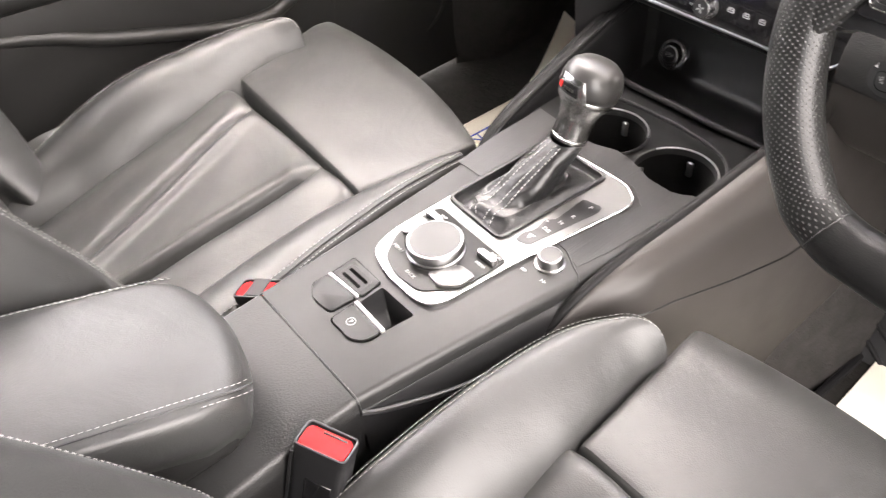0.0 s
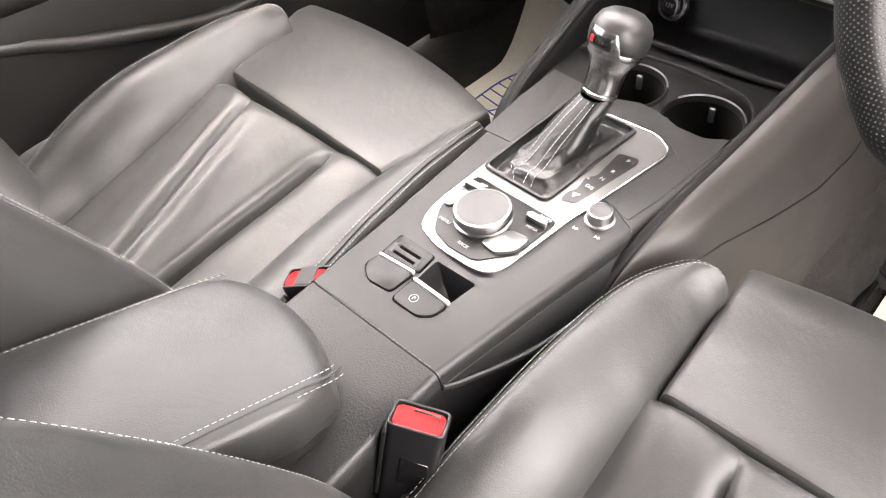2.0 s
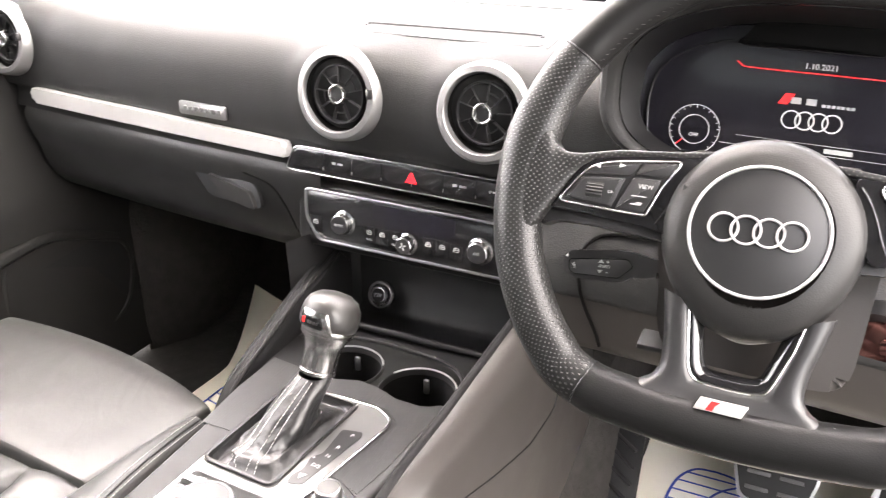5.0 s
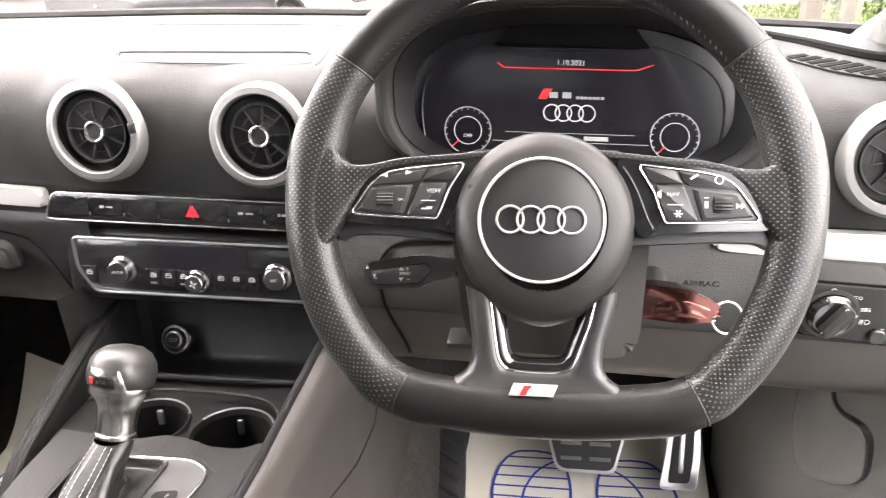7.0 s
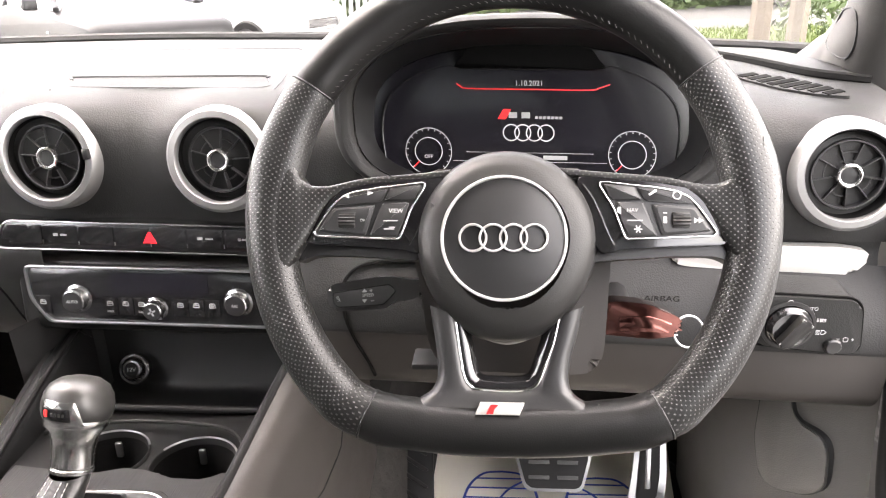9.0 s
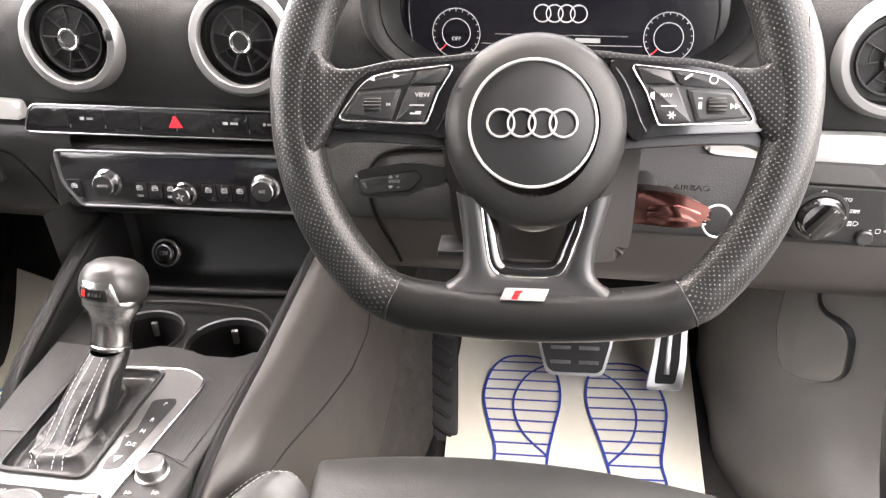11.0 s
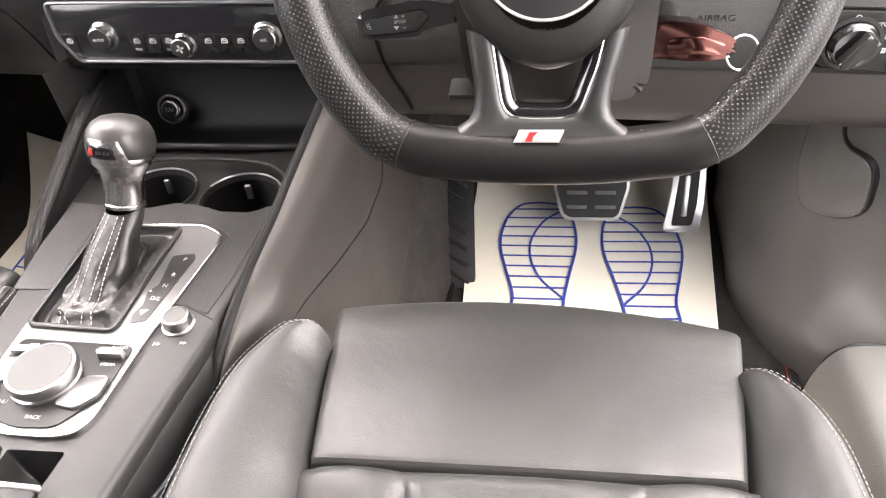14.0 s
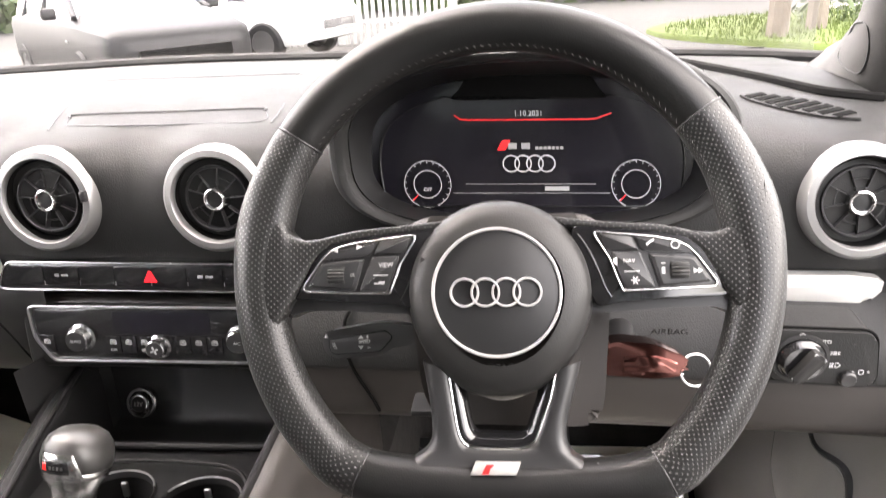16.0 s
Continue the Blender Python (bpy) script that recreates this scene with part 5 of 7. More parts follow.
for s in (1, -1):
    out = mirror([(-0.152, -0.022), (-0.150, 0.034), (-0.105, 0.0345), (-0.035, 0.0415), (-0.035, -0.022), (-0.066, -0.0185), (-0.11, -0.0155), (-0.140, -0.0155)], s)
    sp = part("spoke", prism(rounded(out, 0.006), -0.016, 0.0015, MW, 0.003, 3), BLACK, wheel)
    part("spoke_leather", spoke_skin(s), PERF, sp, "perforated leather edge", 70)
    bez = mirror([(-0.1452, -0.0060), (-0.1400, 0.0040), (-0.1325, 0.0180), (-0.1215, 0.0300), (-0.0993, 0.0342), (-0.0604, 0.0384), (-0.0450, 0.0392), (-0.0480, 0.0100), (-0.0610, -0.0145), (-0.0680, -0.0138), (-0.0751, -0.0114), (-0.0987, -0.0100), (-0.1265, -0.0088), (-0.1420, -0.0080)], s)
    bz = part("switch_bezel", prism(rounded(bez, 0.003), 0.0, 0.0068, MW, 0.0016), PIANO, sp, "gloss black switch bezel")
    part("bezel_line", sweep(curve([MW @ Vector((s * u, v, 0.0070)) for u, v in ((-0.0490, 0.0335), (-0.0555, 0.0240), (-0.0610, 0.0120), (-0.0660, -0.0010), (-0.0700, -0.0085))], 5), 0.0006, 6, WN), CHROME, bz, "thin chrome line")
    part("chrome_edge", frame_ring(rounded(mirror(LC, s), 0.0022, 3), 0.0011, 0.004, 0.0088, MW), CHROME, bz, "chrome outline")
    part("switch_panel", prism(rounded([(p[0] * 0.985 - s * 0.0015, 0.0155 + (p[1] - 0.0155) * 0.93) for p in mirror(LC, s)], 0.002, 3), 0.004, 0.0074, MW, 0.0005), BLACK, bz)
    btns = [[(-0.1235, 0.0193), (-0.1175, 0.0245), (-0.1110, 0.0272), (-0.0985, 0.0297), (-0.0850, 0.0312), (-0.0905, 0.0218)], [(-0.0835, 0.0314), (-0.0625, 0.0338), (-0.0672, 0.0232), (-0.0885, 0.0220)], [(-0.1345, 0.0010), (-0.1245, 0.0170), (-0.0945, 0.0195), (-0.1010, -0.0022)], [(-0.0895, 0.0205), (-0.0705, 0.0212), (-0.0748, 0.0080), (-0.0790, -0.0030), (-0.0985, -0.0024)]]
    for k, b in enumerate(btns):
        part("switch", prism(rounded(mirror(b, s), 0.0018, 3), 0.005, 0.0090, MW, 0.0010), BLACK, bz)
        if k == 2:
            c = sum((Vector(p) for p in b), Vector((0, 0))) / len(b)
            part("roller_well", prism(rounded(mirror([tuple(c + (Vector(p) - c) * 0.82) for p in b], s), 0.0018, 3), 0.0085, 0.0092, MW), DARK, bz)
    part("roller", lathe([(0.0062, -0.0058), (0.0066, -0.0052), (0.0066, 0.0052), (0.0062, 0.0058)], MW @ Matrix.Translation((s * -0.1140, 0.0085, 0.0055)) @ Matrix.Rotation(math.pi / 2, 4, "Y"), 36, 0.05, 1), PLASTIC, bz, "ribbed roller")
    part("lower_blade", sweep([MW @ Vector((s * u, v, -0.001)) for u, v in ((-0.142, -0.0125), (-0.10, -0.0135), (-0.066, -0.0165))], 0.0022, 8, WN), RINGMETAL, sp)
    c = MW @ Matrix.Translation((0, 0, 0.0092))
    if s > 0:
        part("lettering", letters("VIEW", 0.0042, c @ Matrix.Translation((-0.0798, 0.0150, 0))), WHITE, bz)
        part("lettering", letters("OK", 0.0026, c @ Matrix.Translation((-0.1030, 0.0085, 0))), WHITE, bz)
        part("mark", join(prism([(-0.1175, 0.0258), (-0.1130, 0.0240), (-0.1130, 0.0276)], 0, 0.0003, c), prism([(-0.0955, 0.0278), (-0.1, 0.0260), (-0.1, 0.0296)], 0, 0.0003, c), box((-0.0835, 0.0082, 0), (0.010, 0.0007, 0.0003), 0, 1, c), box((-0.0845, 0.0025, 0), (0.007, 0.0009, 0.0003), 0, 1, c), box((-0.0825, 0.0036, 0), (0.004, 0.0009, 0.0003), 0, 1, c)), WHITE, bz)
    else:
        part("lettering", letters("NAV", 0.0038, c @ Matrix.Translation((0.0818, 0.0150, 0))), WHITE, bz)
        part("mark", join(prism([(0.0715, 0.0135), (0.0742, 0.0122), (0.0742, 0.0178), (0.0715, 0.0165)], 0, 0.0003, c), *[box((0.0855, 0.0022, 0), (0.0055, 0.0008, 0.0003), 0, 1, c @ Matrix.Translation((0.0855, 0.0022, 0)) @ Matrix.Rotation(k * math.pi / 3, 4, "Z") @ Matrix.Translation((-0.0855, -0.0022, 0))) for k in range(3)], box((0.0955, 0.0272, 0), (0.006, 0.0016, 0.0003), 0, 1, c @ Matrix.Translation((0.0955, 0.0272, 0)) @ Matrix.Rotation(0.6, 4, "Z") @ Matrix.Translation((-0.0955, -0.0272, 0))), box((0.0835, 0.0082, 0), (0.010, 0.0007, 0.0003), 0, 1, c), lathe([(0.0030, 0), (0.0030, 0.0003), (0.0022, 0.0003), (0.0022, 0)], c @ Matrix.Translation((0.1115, 0.0252, 0)), 16), prism([(0.1225, 0.0100), (0.1225, 0.0060), (0.1255, 0.0080)], 0, 0.0003, c), prism([(0.1255, 0.0100), (0.1255, 0.0060), (0.1285, 0.0080)], 0, 0.0003, c), box((0.1035, 0.0085, 0), (0.0022, 0.0045, 0.0003), 0, 1, c), box((0.1035, 0.0132, 0), (0.0026, 0.0007, 0.0003), 0, 1, c)), WHITE, bz)

# lower spoke with its framed opening and badge
LOW_OUT = ((-0.0570, -0.0500), (-0.0530, -0.0735), (-0.0512, -0.0891), (-0.0515, -0.1010), (-0.0560, -0.1095), (-0.0650, -0.1160), (-0.0720, -0.1290), (-0.0400, -0.1360), (-0.0040, -0.1380), (0.0300, -0.1360), (0.0610, -0.1290), (0.0540, -0.1175), (0.0450, -0.1120), (0.0400, -0.1030), (0.0411, -0.0868), (0.0451, -0.0714), (0.0505, -0.0500))
LOW_IN = ((-0.0387, -0.0560), (-0.0360, -0.0750), (-0.0343, -0.0860), (-0.0324, -0.0963), (-0.0300, -0.1020), (-0.0270, -0.1050), (-0.0230, -0.1066), (-0.0109, -0.1074), (0.0000, -0.1075), (0.0080, -0.1071), (0.0139, -0.1059), (0.0175, -0.1035), (0.0200, -0.0990), (0.0230, -0.0910), (0.0262, -0.0820), (0.0290, -0.0740), (0.0330, -0.0560))
# share by which each section runs into the rim instead of ending in a rolled edge
INTO = (0, 0, 0, 0, 0.05, 0.25, 0.9, 1, 1, 1, 0.9, 0.25, 0.05, 0, 0, 0, 0)
_lo, _li = curve([(*p, k) for p, k in zip(LOW_OUT, INTO)], 4), curve([(*p, 0) for p in LOW_IN], 4)
rows = []
for a, b in zip(_lo, _li):
    k = max(0.0, min(1.0, a.z))
    row = []
    for f, edge, blend in ((0, -0.016, 0.0150), (0.005, -0.007, 0.0150), (0.03, -0.001, 0.0150), (0.09, 0.0028, 0.0148), (0.2, 0.0052, 0.0140), (0.35, 0.0066, 0.0120), (0.52, 0.0072, 0.0095), (0.7, 0.0072, 0.0080), (0.86, 0.0068, 0.0070), (0.96, 0.0058, 0.0058), (1.0, 0.0035, 0.0035), (1.0, -0.010, -0.010)):
        row.append(MW @ Vector((a.x + (b.x - a.x) * f, a.y + (b.y - a.y) * f, edge + (blend - edge) * k)))
    rows.append(row)
part("lower_spoke", loft(rows, False, False), BLACK, wheel, "black satin lower spoke", 75)
UIN = ((-0.0300, -0.0560), (-0.0268, -0.0750), (-0.0252, -0.0840), (-0.0234, -0.0925), (-0.0222, -0.0955), (-0.0205, -0.0972), (-0.0180, -0.0982), (-0.0100, -0.0987), (-0.0035, -0.0988), (0.0040, -0.0986), (0.0090, -0.0980), (0.0115, -0.0968), (0.0132, -0.0945), (0.0152, -0.0890), (0.0176, -0.0820), (0.0202, -0.0740), (0.0250, -0.0560))
_ui = curve([(*p, 0) for p in UIN], 4)
part("spoke_frame", loft([[MW @ Vector((p.x, p.y, 0.0045)), MW @ Vector((p.x * 0.75 + q.x * 0.25, p.y * 0.75 + q.y * 0.25, 0.0052)), MW @ Vector((p.lerp(q, 0.7).x, p.lerp(q, 0.7).y, 0.0022)), MW @ Vector((q.x, q.y, -0.001)), MW @ Vector((q.x, q.y, -0.014))] for p, q in zip(_li, _ui)], False, False), PIANO, wheel, "gloss black frame", 60)
part("frame_edge", sweep([MW @ Vector((p.x, p.y, 0.0050)) for p in _li], 0.00095, 8, WN), CHROME, wheel, "chrome edge")
part("pad_trim", sweep(curve([MW @ Vector((u, v, -0.001)) for u, v in ((-0.0245, -0.0690), (-0.0095, -0.0745), (0.0029, -0.0747), (0.0205, -0.0685))], 6), 0.0014, 8, WN), SATIN, wheel, "slim bright strip below the pad")
badge = part("badge", prism([(-0.0240, -0.1228), (-0.0207, -0.1150), (0.0088, -0.1150), (0.0056, -0.1228)], 0.004, 0.0148, MW, 0.0008), TRIM, wheel, "small silver badge with red field")
part("badge_red", prism([(-0.0165, -0.1220), (-0.0135, -0.1158), (-0.0080, -0.1158), (-0.0110, -0.1188), (-0.0120, -0.1220)], 0.0143, 0.0152, MW), RED_BADGE, badge)

# ---- centre console ----
ZC = 0.574
console = thing("centre_console", (0, -0.1, 0.45), "dark satin plastic centre console between the seats", "console")


def console_rows():
    rows = []
    for y, xl, xr, z in ((-0.80, -0.085, 0.085, 0.545), (-0.50, -0.082, 0.084, 0.552), (-0.36, -0.078, 0.082, 0.567), (-0.292, -0.076, 0.083, 0.5735), (-0.288, -0.076, 0.083, ZC), (-0.20, -0.082, 0.093, ZC), (-0.10, -0.090, 0.106, ZC), (-0.05, -0.094, 0.112, ZC), (0.02, -0.100, 0.119, ZC), (0.080, -0.104, 0.122, ZC)):
        b, e = 0.003, max(0.0, min(1.0, (y + 0.288) / 0.07))
        rows.append([(xl - 0.012, y, 0.36), (xl - 0.012, y, z - 0.05), (xl - 0.011, y, z - 0.024), (xl - 0.001, y, z - 0.0035), (xl + b, y, z), (xl + 0.03, y, z + 0.0006), (xr - 0.03, y, z + 0.0006), (xr - 0.0085, y, z + 0.0003), (xr - 0.0055, y, z - 0.0004), (xr - 0.0035, y, z - 0.0022), (xr - 0.0024, y, z - 0.0050), (xr - 0.0018, y, z - 0.009), (xr - 0.0014, y, z - 0.0150), (xr - 0.001 + 0.006 * e, y, z - 0.023), (xr + 0.012 * e, y, z - 0.042), (xr + 0.011 * e, y, 0.36)])
    return rows


CR = console_rows()
GATE = rounded([(-0.0525, 0.052), (0.0285, 0.049), (0.0225, -0.0855), (-0.0525, -0.0815)], 0.006)
POCKET = rounded([(-0.004, -0.2035), (0.0415, -0.2030), (0.0385, -0.2322), (-0.0025, -0.2302)], 0.003)


def pierced(outline, holes, z):
    """A flat sheet with holes."""
    bm = bmesh.new()
    for ring in (outline, *holes):
        vs = [bm.verts.new((p[0], p[1], z)) for p in ring]
        for k in range(len(vs)):
            bm.edges.new((vs[k - 1], vs[k]))
    bmesh.ops.triangle_fill(bm, use_beauty=True, use_dissolve=False, edges=bm.edges[:])
    return bm


_mid = [(r[5][0], r[5][1]) for r in CR[4:]] + [(r[6][0], r[6][1]) for r in CR[:3:-1]]
part("console_body", join(sheet([r[:6] for r in CR[4:]]), sheet([r[6:13] for r in CR[4:]]), pierced(_mid, [GATE, POCKET], ZC + 0.0006)), CONSOLE_TOP, console)
part("console_side", sheet([r[12:] for r in CR]), BLACK, console, "black lower side")
part("rear_body", sheet(CR[:4] + [[(p[0], -0.2895, p[2] - 0.0004) for p in CR[4]]]), GRAIN, console, "coarse leather-grain plastic")
part("panel_joint", sweep([(-0.083, -0.2890, 0.5555), (-0.0765, -0.2890, 0.568), (-0.068, -0.2890, 0.5738), (0.069, -0.2890, 0.5744), (0.0770, -0.2890, 0.5738), (0.0798, -0.2890, 0.5715), (0.0810, -0.2890, 0.5680), (0.0816, -0.2890, 0.5545)], 0.0011, 6), DARK, console)
part("side_joint", sweep([(x - 0.0012, y, ZC - 0.0150) for y, x in ((-0.288, 0.083), (-0.20, 0.093), (-0.10, 0.106), (-0.085, 0.108))] + [(0.1078, -0.076, ZC - 0.011), (0.1066, -0.070, ZC - 0.0025), (0.1020, -0.066, ZC + 0.0004), (0.094, -0.0625, ZC + 0.0008), (0.075, -0.052, ZC + 0.001), (0.060, -0.050, ZC + 0.001)], 0.0008, 6), DARK, console)
part("side_ledge", sweep(curve([(0.0818, -0.2885, ZC - 0.0155), (0.0885, -0.268, ZC - 0.0225), (0.1030, -0.20, ZC - 0.038), (0.1163, -0.10, ZC - 0.043), (0.126, -0.02, ZC - 0.044)], 6), 0.0030, 8), BLACK, console, "rounded ledge along the lower side")
MC = plane_frame((0, 0, ZC + 0.0006), (1, 0, 0), (0, 1, 0))


# wings that rise along the front of the console to the dash
def wing_rows(s):
    secs = []
    for y, rx, rz, pts in (
        (-0.20, 0.103, 0.495, ((0.106, 0.490), (0.110, 0.47), (0.116, 0.42), (0.120, 0.28))),
        (-0.14, 0.110, 0.522, ((0.114, 0.517), (0.120, 0.495), (0.127, 0.43), (0.132, 0.28))),
        (-0.085, 0.116, 0.560, ((0.123, 0.555), (0.131, 0.53), (0.140, 0.45), (0.146, 0.28))),
        (-0.03, 0.123, 0.583, ((0.134, 0.578), (0.149, 0.555), (0.158, 0.45), (0.163, 0.26))),
        (0.01, 0.1265, 0.590, ((0.1395, 0.584), (0.155, 0.558), (0.165, 0.45), (0.170, 0.255))),
        (0.05, 0.130, 0.596, ((0.145, 0.590), (0.161, 0.560), (0.172, 0.45), (0.177, 0.25))),
        (0.13, 0.138, 0.614, ((0.155, 0.608), (0.172, 0.572), (0.182, 0.46), (0.186, 0.24))),
        (0.20, 0.148, 0.634, ((0.165, 0.628), (0.180, 0.590), (0.188, 0.47), (0.192, 0.24))),
        (0.27, 0.158, 0.650, ((0.174, 0.642), (0.187, 0.600), (0.194, 0.48), (0.198, 0.24))),
        (0.36, 0.168, 0.665, ((0.182, 0.655), (0.195, 0.61), (0.202, 0.48), (0.206, 0.24)))):
        sec = [(rx - 0.012, 0.53), (rx - 0.010, rz - 0.022), (rx - 0.006, rz - 0.006), (rx, rz)] + list(pts)
        if s < 0:
            # the far wing is a steep arch with a broad padded edge
            rx = np.interp(y, (-0.2, 0.05, 0.36), (0.112, 0.124, 0.140))
            rz = np.interp(y, (-0.2, -0.03, 0.0, 0.018, 0.043, 0.066, 0.109, 0.153, 0.20, 0.246, 0.36), (0.45, 0.50, 0.522, 0.544, 0.566, 0.578, 0.593, 0.603, 0.619, 0.630, 0.655))
            sec = [(rx - 0.010, min(0.53, rz - 0.02)), (rx - 0.008, rz - 0.018), (rx - 0.004, rz - 0.005), (rx, rz), (rx + 0.010, rz - 0.004), (rx + 0.018, rz - 0.020), (rx + 0.024, 0.42), (rx + 0.028, 0.26)]
        secs.append([(s * x, y, z) for x, z in sec])
    cols = [curve([sec[j] for sec in secs], 5) for j in range(len(secs[0]))]
    rows = []
    for i in range(len(cols[0])):
        rows.append(curve([c[i] for c in cols], 4))
    return rows


for s in (1, -1):
    wr = wing_rows(s)
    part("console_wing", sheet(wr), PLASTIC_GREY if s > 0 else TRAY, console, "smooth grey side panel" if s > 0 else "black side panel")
    part("wing_edge", sweep([r[10] for r in wr], 0.0052 if s > 0 else 0.0034, 10), TRAY, console, "dark rounded edge")
    if s > 0:
        seam = []
        for row in wr:
            y = row[0][1]
            if -0.07 < y < 0.25:
                want = np.interp(y, (-0.085, 0.0, 0.08, 0.161, 0.225, 0.255), (0.540, 0.532, 0.517, 0.505, 0.512, 0.55))
                side = row[14:]
                a, b = next(((p, q) for p, q in zip(side, side[1:]) if q[2] <= want <= p[2]), (side[0], side[1]))
                k = (a[2] - want) / max(1e-6, a[2] - b[2])
                seam.append(Vector(a).lerp(Vector(b), k))
        part("wing_joint", sweep(seam, 0.0012, 6), DARK, console)

# cup holders
CUPS = ((-0.028, 0.121), (0.068, 0.112))


cups = part("cup_tray", pierced(rounded([(-0.112, 0.060), (0.126, 0.060), (0.136, 0.215), (-0.136, 0.215)], 0.006), [[(x + 0.0412 * math.cos(t), y + 0.0412 * math.sin(t)) for t in [2 * math.pi * k / 40 for k in range(40)]] for x, y in CUPS], ZC - 0.006), TRAY, console)
for x, y in CUPS:
    f = MC @ Matrix.Translation((x, y, -0.0055))
    c = part("cup_holder", lathe([(0.0440, 0.0), (0.0436, 0.0025), (0.0428, 0.0034), (0.0418, 0.0030), (0.0411, 0.001), (0.0405, -0.004)], f, 48), TRAY, cups, "round cup holder rim")
    # the well's depth of shade is painted with the near-black colour
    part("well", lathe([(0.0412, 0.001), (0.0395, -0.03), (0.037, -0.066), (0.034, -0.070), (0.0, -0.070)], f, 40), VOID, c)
    part("bright_rim", sweep([f @ Vector((0.0424 * math.cos(t), 0.0424 * math.sin(t), 0.0034)) for t in [radians(25 + 130 * k / 24) for k in range(25)]], 0.0011, 6), SATIN, c, "bright far rim")
    part("grip_tab", box((-0.008, 0.0385, -0.018), (0.007, 0.005, 0.018), 0.0016, 2, f), SATIN, c)
    part("grip_tab", box((-0.036, -0.010, -0.018), (0.006, 0.009, 0.024), 0.002, 2, f), BLACK, c)
part("tray_lip", sweep(curve([(-0.12, 0.215, 0.570), (-0.06, 0.205, 0.575), (0.0, 0.203, 0.576), (0.06, 0.203, 0.575), (0.125, 0.212, 0.570)], 6), 0.0040, 10), TRAY, console)
part("cup_edge", sweep(curve([(-0.112, 0.152, 0.5740), (-0.085, 0.163, 0.5770), (-0.05, 0.1685, 0.579), (-0.014, 0.1705, 0.580), (0.032, 0.169, 0.580), (0.0714, 0.164, 0.580), (0.095, 0.155, 0.579), (0.1110, 0.136, 0.577), (0.1180, 0.110, 0.575)], 6), 0.0022, 8), TRAY, console, "curved edge behind the cup holders")

# striated inlay round the front of the selector
part("inlay", prism([(0.080, 0.045), (0.060, -0.048), (0.096, -0.0605), (0.1025, -0.020), (0.1080, 0.060), (0.1085, 0.0925), (0.1040, 0.0915), (0.0960, 0.0855), (0.0859, 0.0815), (0.0577, 0.0825), (0.0420, 0.0885), (0.0253, 0.0943), (0.0045, 0.0960), (-0.0186, 0.0880), (-0.040, 0.0860), (-0.060, 0.0900), (-0.108, 0.0960), (-0.106, 0.03), (-0.098, -0.036), (-0.058, -0.036), (-0.058, 0.062), (0.058, 0.062)], 0.0, 0.0006, MC), BRUSHED, console, "striated dark inlay")

# selector plate
PO = [(-0.056, 0.058), (0.052, 0.058), (0.074, 0.044), (0.076, 0.030), (0.057, -0.098), (0.0505, -0.176), (0.0440, -0.1890), (0.0300, -0.1940), (-0.0133, -0.1930), (-0.0440, -0.1840), (-0.0525, -0.1700), (-0.0565, -0.1500), (-0.0570, -0.08)]
plate = part("selector_plate", move(pierced(rounded(PO, 0.010), [GATE], 0.0032), MC), SILVER, console, "silver selector plate")
part("plate_edge", frame_ring(rounded(PO, 0.010), 0.0022, 0.0, 0.0042, MC), CHROME, plate)
part("selector_scale", prism(rounded([(0.0375, 0.010), (0.058, 0.014), (0.061, 0.006), (0.050, -0.060), (0.048, -0.074), (0.034, -0.078), (0.032, -0.066), (0.037, -0.056), (0.0335, -0.038), (0.0405, -0.030)], 0.004), 0.0025, 0.0036, MC), BLACK, plate, "black gear scale")
for ch, u, v in (("P", 0.0515, 0.0050), ("R", 0.0490, -0.0165), ("N", 0.0470, -0.0310), ("D/S", 0.0445, -0.0475), ("+", 0.0365, -0.0385), ("-", 0.0350, -0.0555)):
    part("lettering", letters(ch, 0.0062, MC @ Matrix.Translation((u, v, 0.0038)) @ Matrix.Rotation(-0.10, 4, "Z")), WHITE, plate)
part("mark", prism([(0.0370, -0.0620), (0.0445, -0.0610), (0.0400, -0.0685)], 0.0036, 0.0040, MC), WHITE, plate)
part("gate_frame", frame_ring(GATE, -0.0042, -0.016, 0.0052, MC), BLACK, plate, "black gate edge")

# rotary control
part("control_pad", prism(rounded([(-0.0500, -0.0990), (0.0505, -0.1035), (0.0478, -0.1570), (0.0345, -0.1725), (0.0240, -0.1855), (-0.0060, -0.1868), (-0.0300, -0.1800), (-0.0455, -0.1580), (-0.0515, -0.1400)], 0.006), 0.002, 0.0045, MC, 0.001), PLASTIC, plate, "dark control pad")
MK = MC @ Matrix.Translation((-0.0055, -0.1405, 0.004))
rot = part("rotary_knob", lathe([(0.0275, 0), (0.0272, 0.002), (0.0255, 0.003), (0.0255, 0.005), (0.0270, 0.006), (0.0272, 0.0118), (0.0262, 0.0134), (0.0240, 0.0139)], MK, 120, 0.007, 1), SATIN, plate, "knurled satin rotary knob")
part("knob_top", lathe([(0.0242, 0.0135), (0.0236, 0.0142), (0.0, 0.0147)], MK, 40), DIALTOP, rot)
part("press_key", prism(rounded([(0.0140, -0.1665), (0.0200, -0.1560), (0.0255, -0.1390), (0.0470, -0.1375), (0.0465, -0.1560), (0.0335, -0.1700)], 0.004), 0.004, 0.0075, MC, 0.0015), SILVER, plate, "silver key")
part("press_key", prism(rounded([(-0.0500, -0.1220), (-0.0385, -0.1220), (-0.0395, -0.1480), (-0.0470, -0.1500), (-0.0505, -0.1400)], 0.003), 0.004, 0.0068, MC, 0.0015), SILVER, plate, "silver key")
